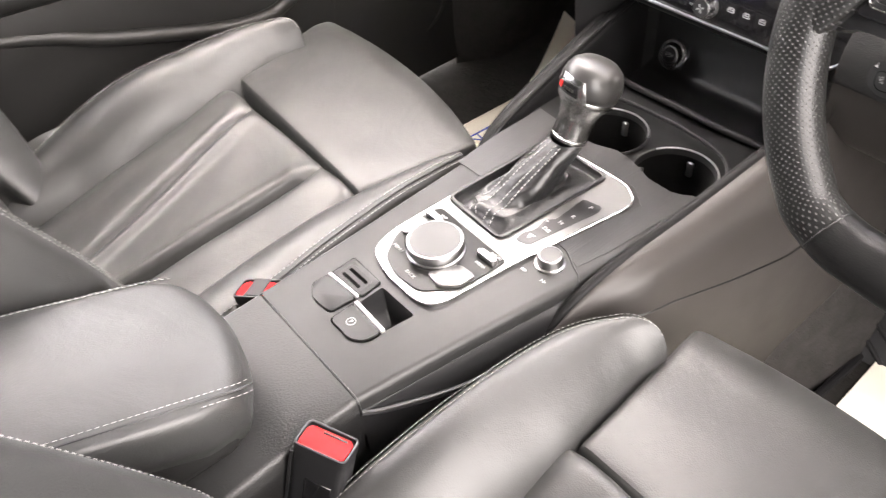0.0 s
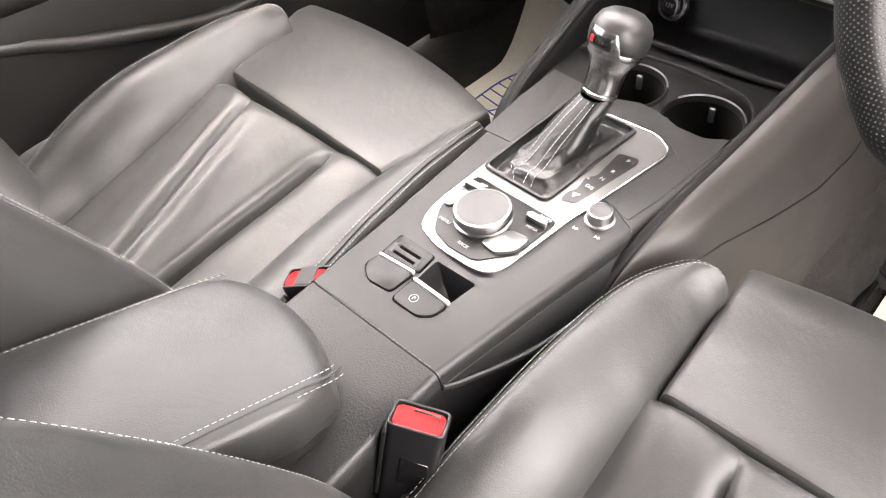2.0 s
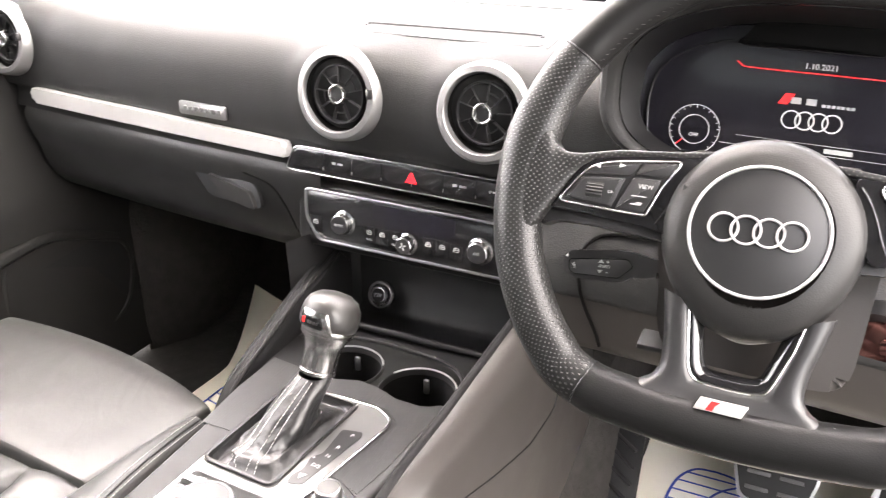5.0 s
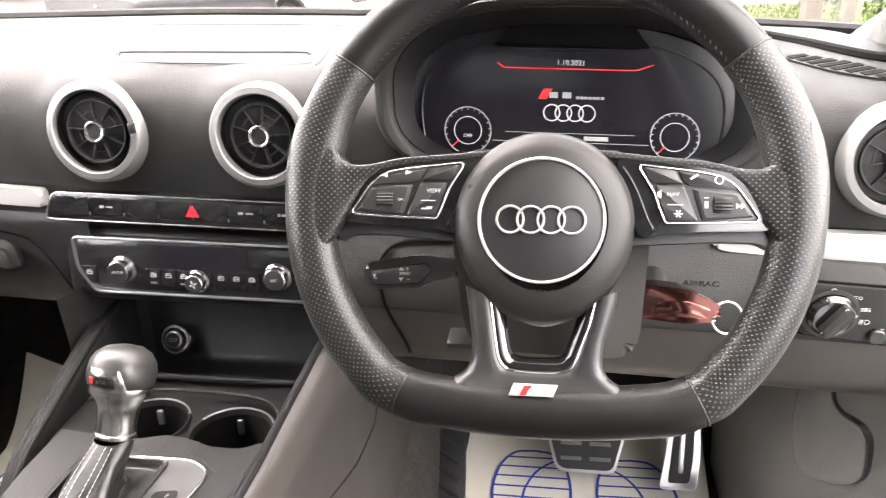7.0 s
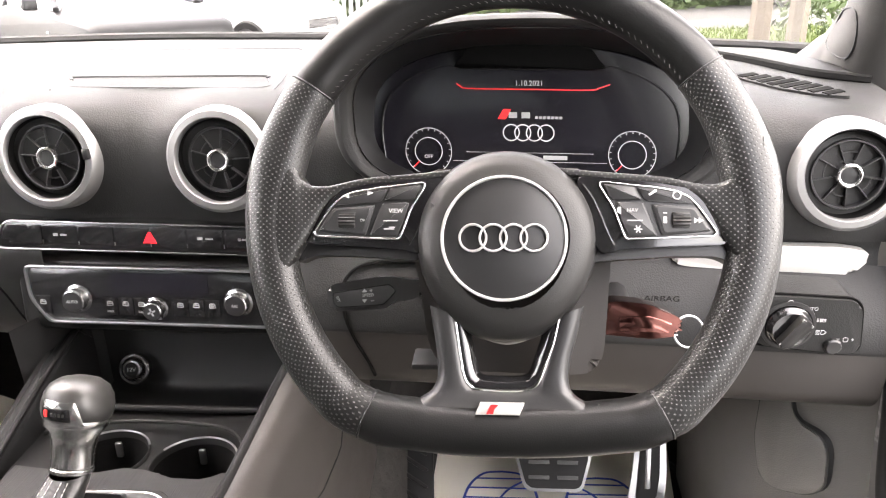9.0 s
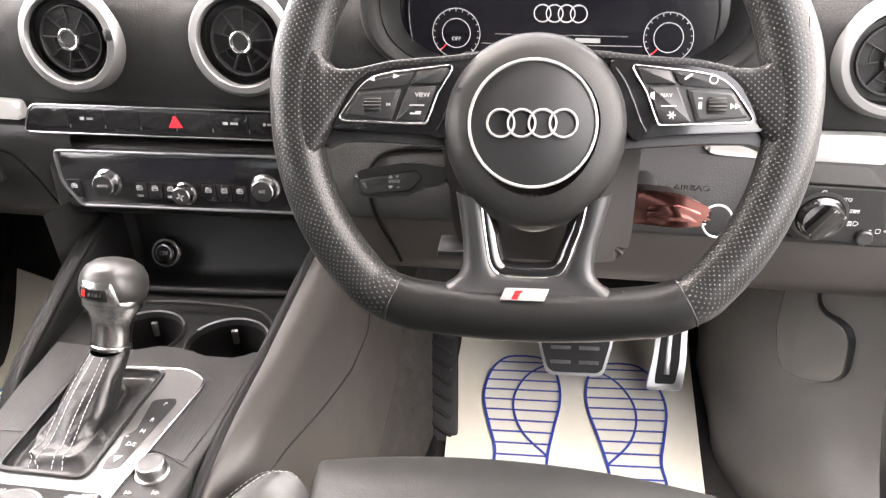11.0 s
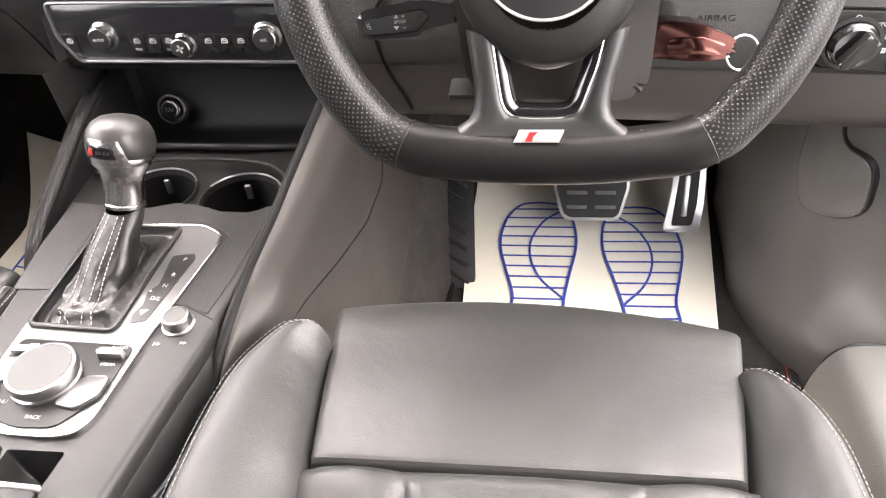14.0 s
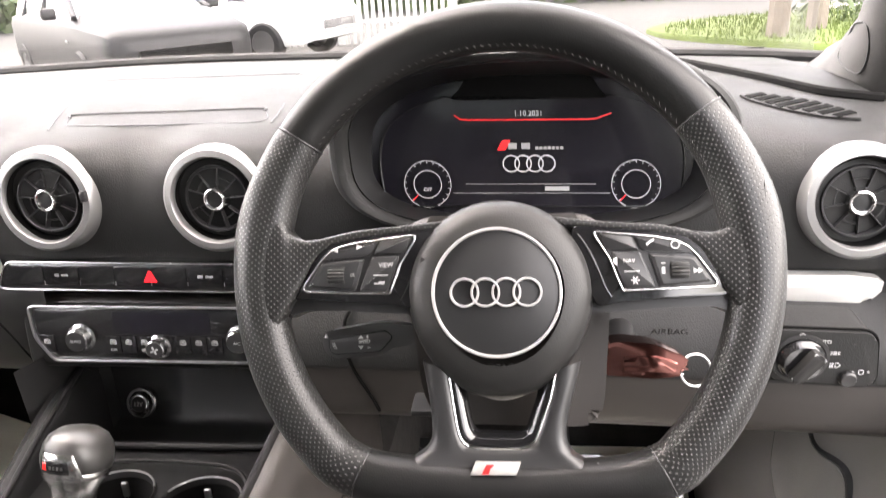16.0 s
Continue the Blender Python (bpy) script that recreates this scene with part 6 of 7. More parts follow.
for u, v, s in ((-0.031, -0.1650, "MENU"), (0.004, -0.1780, "BACK")):
    part("lettering", letters(s, 0.0050, MC @ Matrix.Translation((u, v, 0.0052)) @ Matrix.Rotation(-0.05, 4, "Z")), WHITE, plate)
for u, a, b in ((0.038, "RADIO", "MEDIA"), (-0.037, "MAP", "TEL")):
    part("toggle", prism(rounded([(u - 0.012, -0.112), (u + 0.010, -0.112), (u + 0.010, -0.1185), (u - 0.012, -0.1185)], 0.002), 0.003, 0.011, MC, 0.003), SATIN, plate, "satin toggle")
    part("lettering", letters(a, 0.0043, MC @ Matrix.Translation((u + 0.002, -0.1065, 0.0049))), WHITE, plate)
    part("lettering", letters(b, 0.0043, MC @ Matrix.Translation((u, -0.1245, 0.0049))), WHITE, plate)
med = part("volume_knob", lathe([(0.0140, 0), (0.0138, 0.0015), (0.0118, 0.0022), (0.0118, 0.010), (0.0110, 0.0115), (0.0098, 0.0119)], MC @ Matrix.Translation((0.0760, -0.0745, 0)), 72, 0.012, 1), SATIN, console, "small knurled metal knob")
part("knob_top", lathe([(0.0100, 0.0115), (0.0094, 0.0122), (0, 0.0125)], MC @ Matrix.Translation((0.0760, -0.0745, 0)), 28), DIALTOP, med)
for u, v in ((0.066, -0.097), (0.088, -0.095)):
    part("mark", join(prism([(u - 0.003, v - 0.002), (u, v), (u - 0.003, v + 0.002)], 0.0003, 0.0007, MC), prism([(u, v - 0.002), (u + 0.003, v), (u, v + 0.002)], 0.0003, 0.0007, MC)), WHITE, console)

# parking brake and hold switches, a slotted cover and a deep finger pocket
rec = part("finger_pocket", loft([[(MC @ Vector((p[0], p[1], 0.0004))) for p in POCKET], [(MC @ Vector((p[0] + 0.001, p[1], -0.006))) for p in POCKET], [(MC @ Vector((0.018 + (p[0] - 0.018) * 0.80, -0.217 + (p[1] + 0.217) * 0.9, -0.022))) for p in POCKET], [(MC @ Vector((0.022 + (p[0] - 0.018) * 0.3, -0.217 + (p[1] + 0.217) * 0.4, -0.034))) for p in POCKET], [(MC @ Vector((0.022 + (p[0] - 0.018) * 0.01, -0.217 + (p[1] + 0.217) * 0.01, -0.035))) for p in POCKET]], True, False), BLACK, console, "deep dark finger pocket", 60)


def flush(name, pts, r, h, material, label=""):
    """A switch cap with its dark joint round it."""
    o = rounded(pts, r)
    c = sum((Vector(p) for p in o), Vector((0, 0))) / len(o)
    part("joint", prism([tuple(c + (Vector(p) - c) * 1.075) for p in o], -0.001, 0.0006, MC), VOID, rec)
    return part(name, prism(o, -0.002, h, MC, 0.0010), material, rec, label)


flush("slotted_cover", [(-0.0515, -0.2010), (-0.0095, -0.2020), (-0.0070, -0.2240), (-0.0495, -0.2265)], 0.003, 0.0016, CONSOLE_TOP)
part("cover_field", prism(rounded([(-0.0450, -0.2065), (-0.0140, -0.2072), (-0.0120, -0.2228), (-0.0435, -0.2240)], 0.002), 0.001, 0.0020, MC), PLASTIC, rec)
for k in range(2):
    part("slot", box((-0.0290, -0.2120 - 0.0078 * k, 0.0020), (0.0255, 0.0034, 0.0014), 0.0006, 1, MC), VOID, rec)
flush("hold_switch", [(-0.0500, -0.2315), (-0.0090, -0.2290), (-0.0110, -0.2550), (-0.0360, -0.2570), (-0.0510, -0.2470)], 0.005, 0.0018, CONSOLE_TOP)
flush("brake_switch", [(-0.0040, -0.2345), (0.0390, -0.2365), (0.0370, -0.2515), (0.0270, -0.2595), (-0.0030, -0.2595)], 0.005, 0.0022, CONSOLE_TOP, "parking brake switch")
part("bright_edge", box((0, 0, 0.0014), (0.0440, 0.0044, 0.005), 0.0018, 3, MC @ Matrix.Translation((0.0180, -0.2330, 0)) @ Matrix.Rotation(-0.045, 4, "Z")), BRIGHT, rec, "bright switch edge")
part("bright_edge", box((0, 0, 0.0012), (0.0420, 0.0036, 0.004), 0.0014, 3, MC @ Matrix.Translation((-0.0295, -0.2282, 0)) @ Matrix.Rotation(0.058, 4, "Z")), BRIGHT, rec, "bright switch edge")
part("park_mark", join(lathe([(0.0044, 0), (0.0044, 0.0003), (0.0037, 0.0003), (0.0037, 0)], MC @ Matrix.Translation((0.012, -0.2480, 0.0022)), 28), letters("P", 0.0056, MC @ Matrix.Translation((0.012, -0.2480, 0.0024)))), GREYPRINT, rec)

# gear selector: leather gaiter, silver neck, round knob
sel = thing("gear_selector", (0, 0.01, 0.58), "silver and grey gear selector with stitched leather gaiter", "gear selector")
NECK = Vector((0.003, 0.022, 0.628))


GK = ((-0.0120, 0.0402, -0.0840, 0.0508, 0.0030, 0.22), (-0.0120, 0.0370, -0.0805, 0.0470, -0.0030, 0.26), (-0.0135, 0.0300, -0.0750, 0.0400, 0.0010, 0.34), (-0.0145, 0.0262, -0.0680, 0.0230, 0.0068, 0.45), (-0.0130, 0.0243, -0.0560, 0.0190, 0.0085, 0.52), (-0.0080, 0.0225, -0.0370, 0.0240, 0.0240, 0.60), (-0.0015, 0.0198, -0.0125, 0.0320, 0.0420, 0.75), (0.0030, 0.0172, 0.0048, 0.0392, 0.0545, 0.92))


def gaiter_at(i, n=6):
    """Centre, half width, rear, front, height and squareness of the sleeve's ring i."""
    k, t = min(i // n, len(GK) - 2), i / n - min(i // n, len(GK) - 2)
    a, b, c, d = GK[max(k - 1, 0)], GK[k], GK[k + 1], GK[min(k + 2, len(GK) - 1)]
    return [0.5 * (2 * q + (r - p) * t + (2 * p - 5 * q + 4 * r - w) * t * t + (3 * q - p - 3 * r + w) * t ** 3) for p, q, r, w in zip(a, b, c, d)]


def gaiter_point(i, bx, by):
    cx, hw, yr, yf, z, ex = gaiter_at(i)
    f = i / 42
    fold = (0.0016 * math.sin(5 * bx + 3 * by + 16 * f) + 0.0010 * math.sin(9 * bx - 7 * by - 24 * f)) * math.sin(math.pi * f) ** 1.5
    return Vector((cx + (hw + fold) * bx, (yr + yf) / 2 + ((yf - yr) / 2 + fold) * by, ZC + z + (0.0035 * math.sin(math.pi * f) * max(0, by) if f > 0.4 else 0)))


GR = []
for i in range(43):
    ring = []
    for k in range(56):
        t = 2 * math.pi * k / 56
        c, s = math.cos(t), math.sin(t)
        ex = max(0.2, min(1.0, gaiter_at(i)[5]))
        ring.append(gaiter_point(i, math.copysign(abs(c) ** ex, c), math.copysign(abs(s) ** ex, s)))
    GR.append(ring)
part("gaiter", loft(GR, True, False), LEATHER_BOOT, sel, "soft black leather gaiter", 80)
for dx in (-0.72, -0.42, 0.10, 0.42):
    ln = []
    for i in range(43):
        ex = max(0.2, min(1.0, gaiter_at(i)[5]))
        u = dx * (0.55 if i < 1 else 0.55 + 0.45 * min(1, i / 16))
        c = abs(u) ** (1 / ex)
        ln.append(gaiter_point(i, u, -math.sqrt(max(0, 1 - c * c)) ** ex) + Vector((0, -0.0006, 0.0006)))
    part("stitching", stitches(ln, 0.0033, 0.0046, 0.00038, (0, -0.6, 0.8)), THREAD, sel)
LEAN = (Vector((0.010, 0.046, 0.692)) - NECK).normalized()
MS = plane_frame(NECK, (1, 0, -LEAN.x / LEAN.z), LEAN.cross(Vector((1, 0, -LEAN.x / LEAN.z))))
part("neck", lathe([(0.0165, -0.002), (0.0180, -0.0005), (0.0180, 0.0022), (0.0168, 0.0032), (0.0168, 0.0042), (0.0174, 0.0050), (0.0172, 0.014), (0.0178, 0.0220), (0.0192, 0.0290), (0.0222, 0.0350), (0.0262, 0.0400), (0.0276, 0.0440), (0.0270, 0.0480), (0.024, 0.051)], MS, 48), NECKMETAL, sel, "polished metal neck")
part("knob", lathe([(0.0255, 0.0445), (0.0280, 0.0475), (0.0293, 0.053), (0.0294, 0.059), (0.0280, 0.0668), (0.0240, 0.0740), (0.0168, 0.0790), (0.008, 0.0812), (0, 0.0816)], MS, 48), KNOB, sel, "rounded satin grey knob")


def on_knob(a, hh):
    """A place on the knob and neck at the angle a (degrees off the rear) and the height hh."""
    pr = ((0.0205, 0.033), (0.0262, 0.0425), (0.0281, 0.0475), (0.0294, 0.053), (0.0295, 0.059), (0.0280, 0.0668))
    r = next((p[0] + (q[0] - p[0]) * (hh - p[1]) / (q[1] - p[1]) for p, q in zip(pr, pr[1:]) if hh <= q[1]), 0.03)
    t = radians(a - 90)
    return r, t, hh


def knob_patch(left, right, low, high, lift, thick, cut=0.0):
    """A plate that hugs the knob; cut slants its upper corner on one side."""
    rows = []
    for i in range(9):
        row = []
        for j in range(15):
            v = i / 8
            a = left + (right - cut * v - left) * j / 14
            r, t, hh = on_knob(a, low + (high - low) * v)
            e = 1 if 0 < i < 8 and 0 < j < 14 else 0.35
            row.append(MS @ Vector(((r + lift * e) * math.cos(t), (r + lift * e) * math.sin(t), hh)))
        rows.append(row)
    return sheet(rows, thick)


bdg = part("knob_badge", knob_patch(-38, 44, 0.0400, 0.0640, 0.0013, 0.003, 22), NECKMETAL, sel, "satin badge holder", 60)
part("badge_field", knob_patch(-31, 21, 0.0470, 0.0594, 0.0019, 0.001, 5), PIANO, bdg)
part("badge_red", knob_patch(-27, -19, 0.0497, 0.0572, 0.0023, 0.001), RED_BADGE, bdg)
part("badge_bars", join(*[knob_patch(-13 + 6 * k, -9 + 6 * k, 0.0515, 0.0548, 0.0023, 0.001) for k in range(4)]), KNOB, bdg)

# armrest lid, tilted up behind
arm = thing("armrest", (-0.02, -0.45, 0.60), "padded black leather armrest with white double stitching", "armrest")


def arm_top(x, y):
    return 0.628 + 0.30 * (-0.335 - y) - 0.9 * (x + 0.02) ** 2


def arm_sides(b):
    return -0.130 + 0.035 * b + 0.010 * max(0, b - 0.93) / 0.07, 0.030 + 0.037 * b - 0.008 * max(0, b - 0.93) / 0.07


_lid = pad(arm_sides, (-0.80, -0.328), arm_top, 0.064, lambda a: -0.020 * a * a - 0.008 * (a + 1), 0.0, 2)
for v in _lid.verts:
    low = max(0.0, arm_top(v.co.x, v.co.y) - v.co.z - 0.034)
    v.co.x += 0.45 * low * (-1 if v.co.x > -0.03 else 1)
    v.co.y -= 10 * low * low * max(0.0, min(1.0, (v.co.y + 0.45) / 0.10))
part("lid", _lid, LEATHER, arm, "leather lid", 60)


def arm_row(side, inset):
    """A line over the lid at a distance in from its edge, lying on the leather."""
    out = []
    for y in np.linspace(-0.78, -0.352, 60):
        b = (y + 0.80) / 0.472
        x0, x1 = arm_sides(b)
        x = x0 + inset if side < 0 else x1 - inset
        a = 2 * (x - x0) / (x1 - x0) - 1
        out.append(Vector((x, y, arm_top(x, y) + 0.064 * max(-1.0, edge_drop(a) + edge_drop(2 * b - 1)) + 0.0003)))
    return out


for side, rows in ((-1, (0.0035, 0.0080)), (1, (0.0050, 0.0140))):
    for d in rows:
        part("stitching", stitches(arm_row(side, d), 0.0034, 0.0050, 0.00026), THREAD, arm)
part("seam", sweep([p - Vector((0, 0, 0.0001)) for p in arm_row(1, 0.0095)], 0.0010, 6), DARK, arm)
part("seam", sweep([p - Vector((0, 0, 0.0003)) for p in arm_row(-1, 0.0058)], 0.0007, 6), DARK, arm)
part("lid_base", box((-0.022, -0.58, 0.59), (0.15, 0.42, 0.06), 0.015, 3), PLASTIC, arm)


# ---- seats ----
SX = 0.365


def centre_top(x, y):
    """The pleated cushion falls to the rear; two tucks run inwards from the front."""
    s = x - SX
    f = max(0.0, (-0.172 - y) / 0.26)
    seam = max(0.030, 0.088 - 0.046 * f)
    z = 0.5345 - 0.0685 * f
    start = min(1.0, max(0.0, (f - 0.03) / 0.10))
    d = abs(s) - seam
    z -= start * 0.010 * (math.exp(-abs(d / 0.0050) ** 1.3) if d > 0 else math.exp(-(d / 0.0030) ** 2))
    z += start * 0.0075 * math.exp(-((d + 0.013) / 0.011) ** 2) + start * 0.003 * math.exp(-((d - 0.020) / 0.014) ** 2)
    z += start * 0.0018 * math.sin(38 * s + 9 * y) * math.sin(24 * y - 12 * s)
    if d > 0:
        z += 0.005 * math.sin(math.pi * min(1, d / (0.158 - seam)))
    else:
        z += 0.003 * (1 - (s / seam) ** 2)
    return z


seat = thing("front_seat", (SX, -0.3, 0.25), "black leather sports car seat with pleated cushion and white stitching", "car seat", "front seats")


def block_front(a):
    return 0.014 - 0.040 * (a * 0.5 + 0.5) * 0.55 - 0.028 * a * a


part("thigh_support", pad(lambda b: (SX - 0.163 - 0.015 * b, SX + 0.161 + 0.022 * b), (-0.171, 0.012), lambda x, y: 0.534 - 0.006 * max(0, (y + 0.02) / 0.03), 0.13, block_front, 0.004, 2, 0.42), LEATHER, seat, "smooth leather thigh support")
rows = []
# columns that run along the tucks, closest beside them
_cols = sorted(set(list(np.linspace(0.5, 1.0, 14)) + list(np.linspace(0.0, 0.5, 14)) + [0.5 + 0.008 * k for k in range(-9, 10)]))
_cols = [-c for c in _cols[:0:-1]] + _cols
for b, y in [(0.0, -0.1700), (0.0, -0.1702), (0.4, -0.1706), (0.75, -0.1718), (0.90, -0.1740), (0.975, -0.1785), (1.0, -0.186)] + [(1.0, y) for y in np.linspace(-0.201, -0.62, 80)]:
    seam = max(0.030, 0.088 - 0.046 * max(0.0, (-0.172 - y) / 0.26))
    row = []
    for c in _cols:
        s = math.copysign(seam * abs(c) / 0.5 if abs(c) <= 0.5 else seam + (0.166 - seam) * (abs(c) - 0.5) / 0.5, c)
        row.append((SX + s, y, centre_top(SX + s, y) - 0.05 * (1 - b) - 0.25 * max(0, abs(s) - 0.150)))
    rows.append(row)
part("cushion", sheet(rows), LEATHER, seat, "pleated leather cushion", 70)
CREST = curve([(-0.210, -0.56, 0.470), (-0.226, -0.472, 0.496), (-0.249, -0.405, 0.516), (-0.246, -0.345, 0.543), (-0.2415, -0.285, 0.562), (-0.2405, -0.235, 0.568), (-0.2390, -0.185, 0.569), (-0.2345, -0.137, 0.569), (-0.227, -0.105, 0.5685), (-0.215, -0.080, 0.568), (-0.203, -0.0655, 0.5695), (-0.193, -0.0590, 0.568), (-0.184, -0.0560, 0.565), (-0.178, -0.0550, 0.558)], 6)
CREST_R = curve([(-0.200, -0.56, 0.470), (-0.212, -0.472, 0.496), (-0.228, -0.405, 0.516), (-0.231, -0.345, 0.535), (-0.2285, -0.285, 0.550), (-0.2265, -0.235, 0.556), (-0.225, -0.190, 0.556), (-0.222, -0.150, 0.555), (-0.212, -0.116, 0.554), (-0.196, -0.090, 0.552), (-0.184, -0.078, 0.548), (-0.175, -0.072, 0.541)], 6)
for s in (1, -1):
    rows = []
    for i, p in enumerate(CREST_R if s < 0 else CREST):
        so, y, z = p
        si = -0.161 - (0.016 if s > 0 else 0.018) * max(0.0, min(1.0, (y + 0.171) / 0.183))
        w = si - so
        k = min(1, w / 0.05)
        sec = [(so - 0.006, 0.34), (so - 0.013 * k, 0.44), (so - 0.012 * k, 0.52), (so - 0.006 * k, z - 0.014), (so, z - 0.001), (so + 0.10 * w, z + 0.0030 * k), (so + 0.25 * w, z + 0.0035 * k), (so + 0.45 * w, z - 0.002), (so + 0.65 * w, z - 0.013 * k), (so + 0.83 * w, z - 0.026 * k - 0.05 * max(0, -0.18 - y)), (so + 0.94 * w, z - 0.040 * k - 0.08 * max(0, -0.18 - y)), (si + 0.001, z - 0.058 * k - 0.10 * max(0, -0.18 - y)), (si + 0.003, z - 0.10 * k - 0.10 * max(0, -0.18 - y)), (si + 0.003, 0.34)]
        rows.append([(SX + s * q[0], y, q[1]) for q in sec])
    part("bolster", sheet(rows), LEATHER, seat, "padded leather side bolster", 60)
    for off, lift in ((-0.0010, 0.0010), (0.0042, 0.0028)):
        ln = [(SX + s * (p.x + off), p.y - (0.002 if off > 0 and p.y > -0.1 else 0), p.z + lift) for p in (CREST_R if s < 0 else CREST)]
        part("stitching", stitches(ln, 0.0032, 0.0048, 0.00021 if s > 0 else 0.00028), THREAD, seat)
part("base", box((SX, -0.33, 0.36), (0.46, 0.50, 0.16), 0.03, 3), BLACK, seat, "black plastic seat base")
for s in (-1, 1):
    part("rail", box((SX + s * 0.19, -0.28, 0.255), (0.03, 0.56, 0.045), 0.005, 2), BLACK, seat)

# backrest
UPV, FWD = Vector((0, -0.42, 0.9075)), Vector((0, 0.9075, 0.42))
B0 = Vector((SX, -0.452, 0.50))
rows = []
for h in np.linspace(0.0, 0.60, 24):
    sect = [(-0.17, -0.1), (-0.17, -0.01), (-0.155, 0.0), (-0.10, 0.004), (-0.095, -0.003), (-0.09, 0.004), (0, 0.008), (0.09, 0.004), (0.095, -0.003), (0.10, 0.004), (0.155, 0.0), (0.17, -0.01), (0.17, -0.1)]
    rows.append([B0 + UPV * h + FWD * (f + 0.02 * math.sin(h * 6)) + Vector((a, 0, 0)) for a, f in sect])
part("backrest", sheet(rows), LEATHER, seat, "leather backrest centre", 60)
for s in (1, -1):
    rows = []
    for h in np.linspace(-0.02, 0.60, 30):
        g = math.sin(max(0.05, min(1, (h + 0.16) / 0.30)) * math.pi / 2) * (1 - 0.50 * max(0, (h - 0.15) / 0.45) ** 2)
        o = -0.262 + 0.03 * max(0, (h - 0.15) / 0.45) ** 2 + 0.05 * max(0, (0.12 - h) / 0.14) ** 2
        sect = [(o + 0.01, -0.12), (o - 0.006, -0.06), (o - 0.004, 0.045 * g), (o + 0.006, 0.078 * g), (o + 0.016, 0.090 * g), (o + 0.035, 0.090 * g), (o + 0.062, 0.068 * g), (o + 0.085, 0.035 * g), (-0.160, 0.004), (-0.152, -0.012)]
        rows.append([B0 + UPV * h + FWD * f + Vector((s * a, 0, 0)) for a, f in sect])
    part("backrest_bolster", sheet([curve(r, 4) for r in rows]), LEATHER, seat, "padded leather backrest wing", 60)
    for k in ((13, 15) if s > 0 else (17, 19)):
        ln = [curve(r, 4)[k] + FWD * 0.0009 + Vector((s * (0.0006 if s > 0 else 0), 0, 0)) for r in rows]
        part("backrest_stitching", stitches(curve(ln, 3), 0.0032, 0.0047, 0.00026, FWD), THREAD, seat)
pseat = copy_thing(seat, pose(SX - 0.717, -0.3 + 0.062, 0.25 - 0.016))
# the passenger's thigh support is pulled out and its cushion set a little higher in front
for ch in pseat.children:
    if ch.name.startswith("backrest"):
        ch.location.x, ch.location.y = ch.location.x - 0.030, ch.location.y - 0.038
        continue
    ch.data = ch.data.copy()
    thigh = ch.name.startswith("thigh")
    for v in ch.data.vertices:
        x, y, z = v.co
        k = max(0.0, min(1.0, (y - 0.10) / 0.17))
        far = max(0.0, min(1.0, 0.5 - x / 0.32))
        v.co = (x - (0.045 * far * k if thigh else 0.0) + (0.0 if thigh else 0.35 * max(0.0, x - 0.165)), y + (0.10 * max(0.0, y - 0.13) if thigh else 0.0) + 0.020 * far * (k if not thigh else 1), z + ((0.008 if thigh else 0.010) * far * k if z > 0.2 else 0.0))

# its inner bolster is a straight roll that reaches forward beside the pulled-out thigh support
for ch in [c for c in pseat.children if c.name.startswith(("bolster", "stitching")) and c.data.vertices[len(c.data.vertices) // 2].co.x > 0.1]:
    bpy.data.objects.remove(ch)
ORIGIN[pseat] = Vector(pseat.location)
PCREST = curve([(-0.118, -0.56, 0.474), (-0.108, -0.47, 0.498), (-0.101, -0.40, 0.520), (-0.100, -0.33, 0.537), (-0.104, -0.257, 0.545), (-0.114, -0.202, 0.547), (-0.1245, -0.135, 0.547), (-0.1305, -0.089, 0.546), (-0.1345, -0.040, 0.543), (-0.1385, -0.006, 0.538), (-0.1455, 0.010, 0.531), (-0.156, 0.018, 0.518)], 6)
rows = []
for p in PCREST:
    si = -0.186 + 0.018 * max(0.0, min(1.0, (p.y + 0.17) / 0.18))
    w, fall = p.x - si, 0.10 * max(0, -0.16 - p.y)
    rows.append([(si - 0.002, p.y, 0.36), (si, p.y, p.z - 0.050 - fall), (si + 0.06 * w, p.y, p.z - 0.026 - fall), (si + 0.20 * w, p.y, p.z - 0.010 - 0.5 * fall), (si + 0.45 * w, p.y, p.z + 0.001), (si + 0.70 * w, p.y, p.z + 0.0035), (si + 0.88 * w, p.y, p.z + 0.0025), tuple(p), (p.x + 0.005, p.y, p.z - 0.006), (p.x + 0.009, p.y, p.z - 0.022), (p.x + 0.010, p.y, 0.44), (p.x + 0.008, p.y, 0.36)])
rows.append([(q[0], 0.0185, min(q[2], 0.44)) for q in rows[-1]])
part("bolster", sheet(rows), LEATHER, pseat, "padded leather side bolster", 60)
for off, lift in ((0.0018, -0.0006), (-0.0070, 0.0034)):
    part("stitching", stitches([(p.x + off, p.y, p.z + lift) for p in PCREST[:-7]], 0.0036, 0.0052, 0.00046), THREAD, pseat)
part("bolster_seam", sweep([(p.x - 0.0024, p.y, p.z + 0.0006) for p in PCREST[:-7]], 0.0017, 6), DARK, pseat)


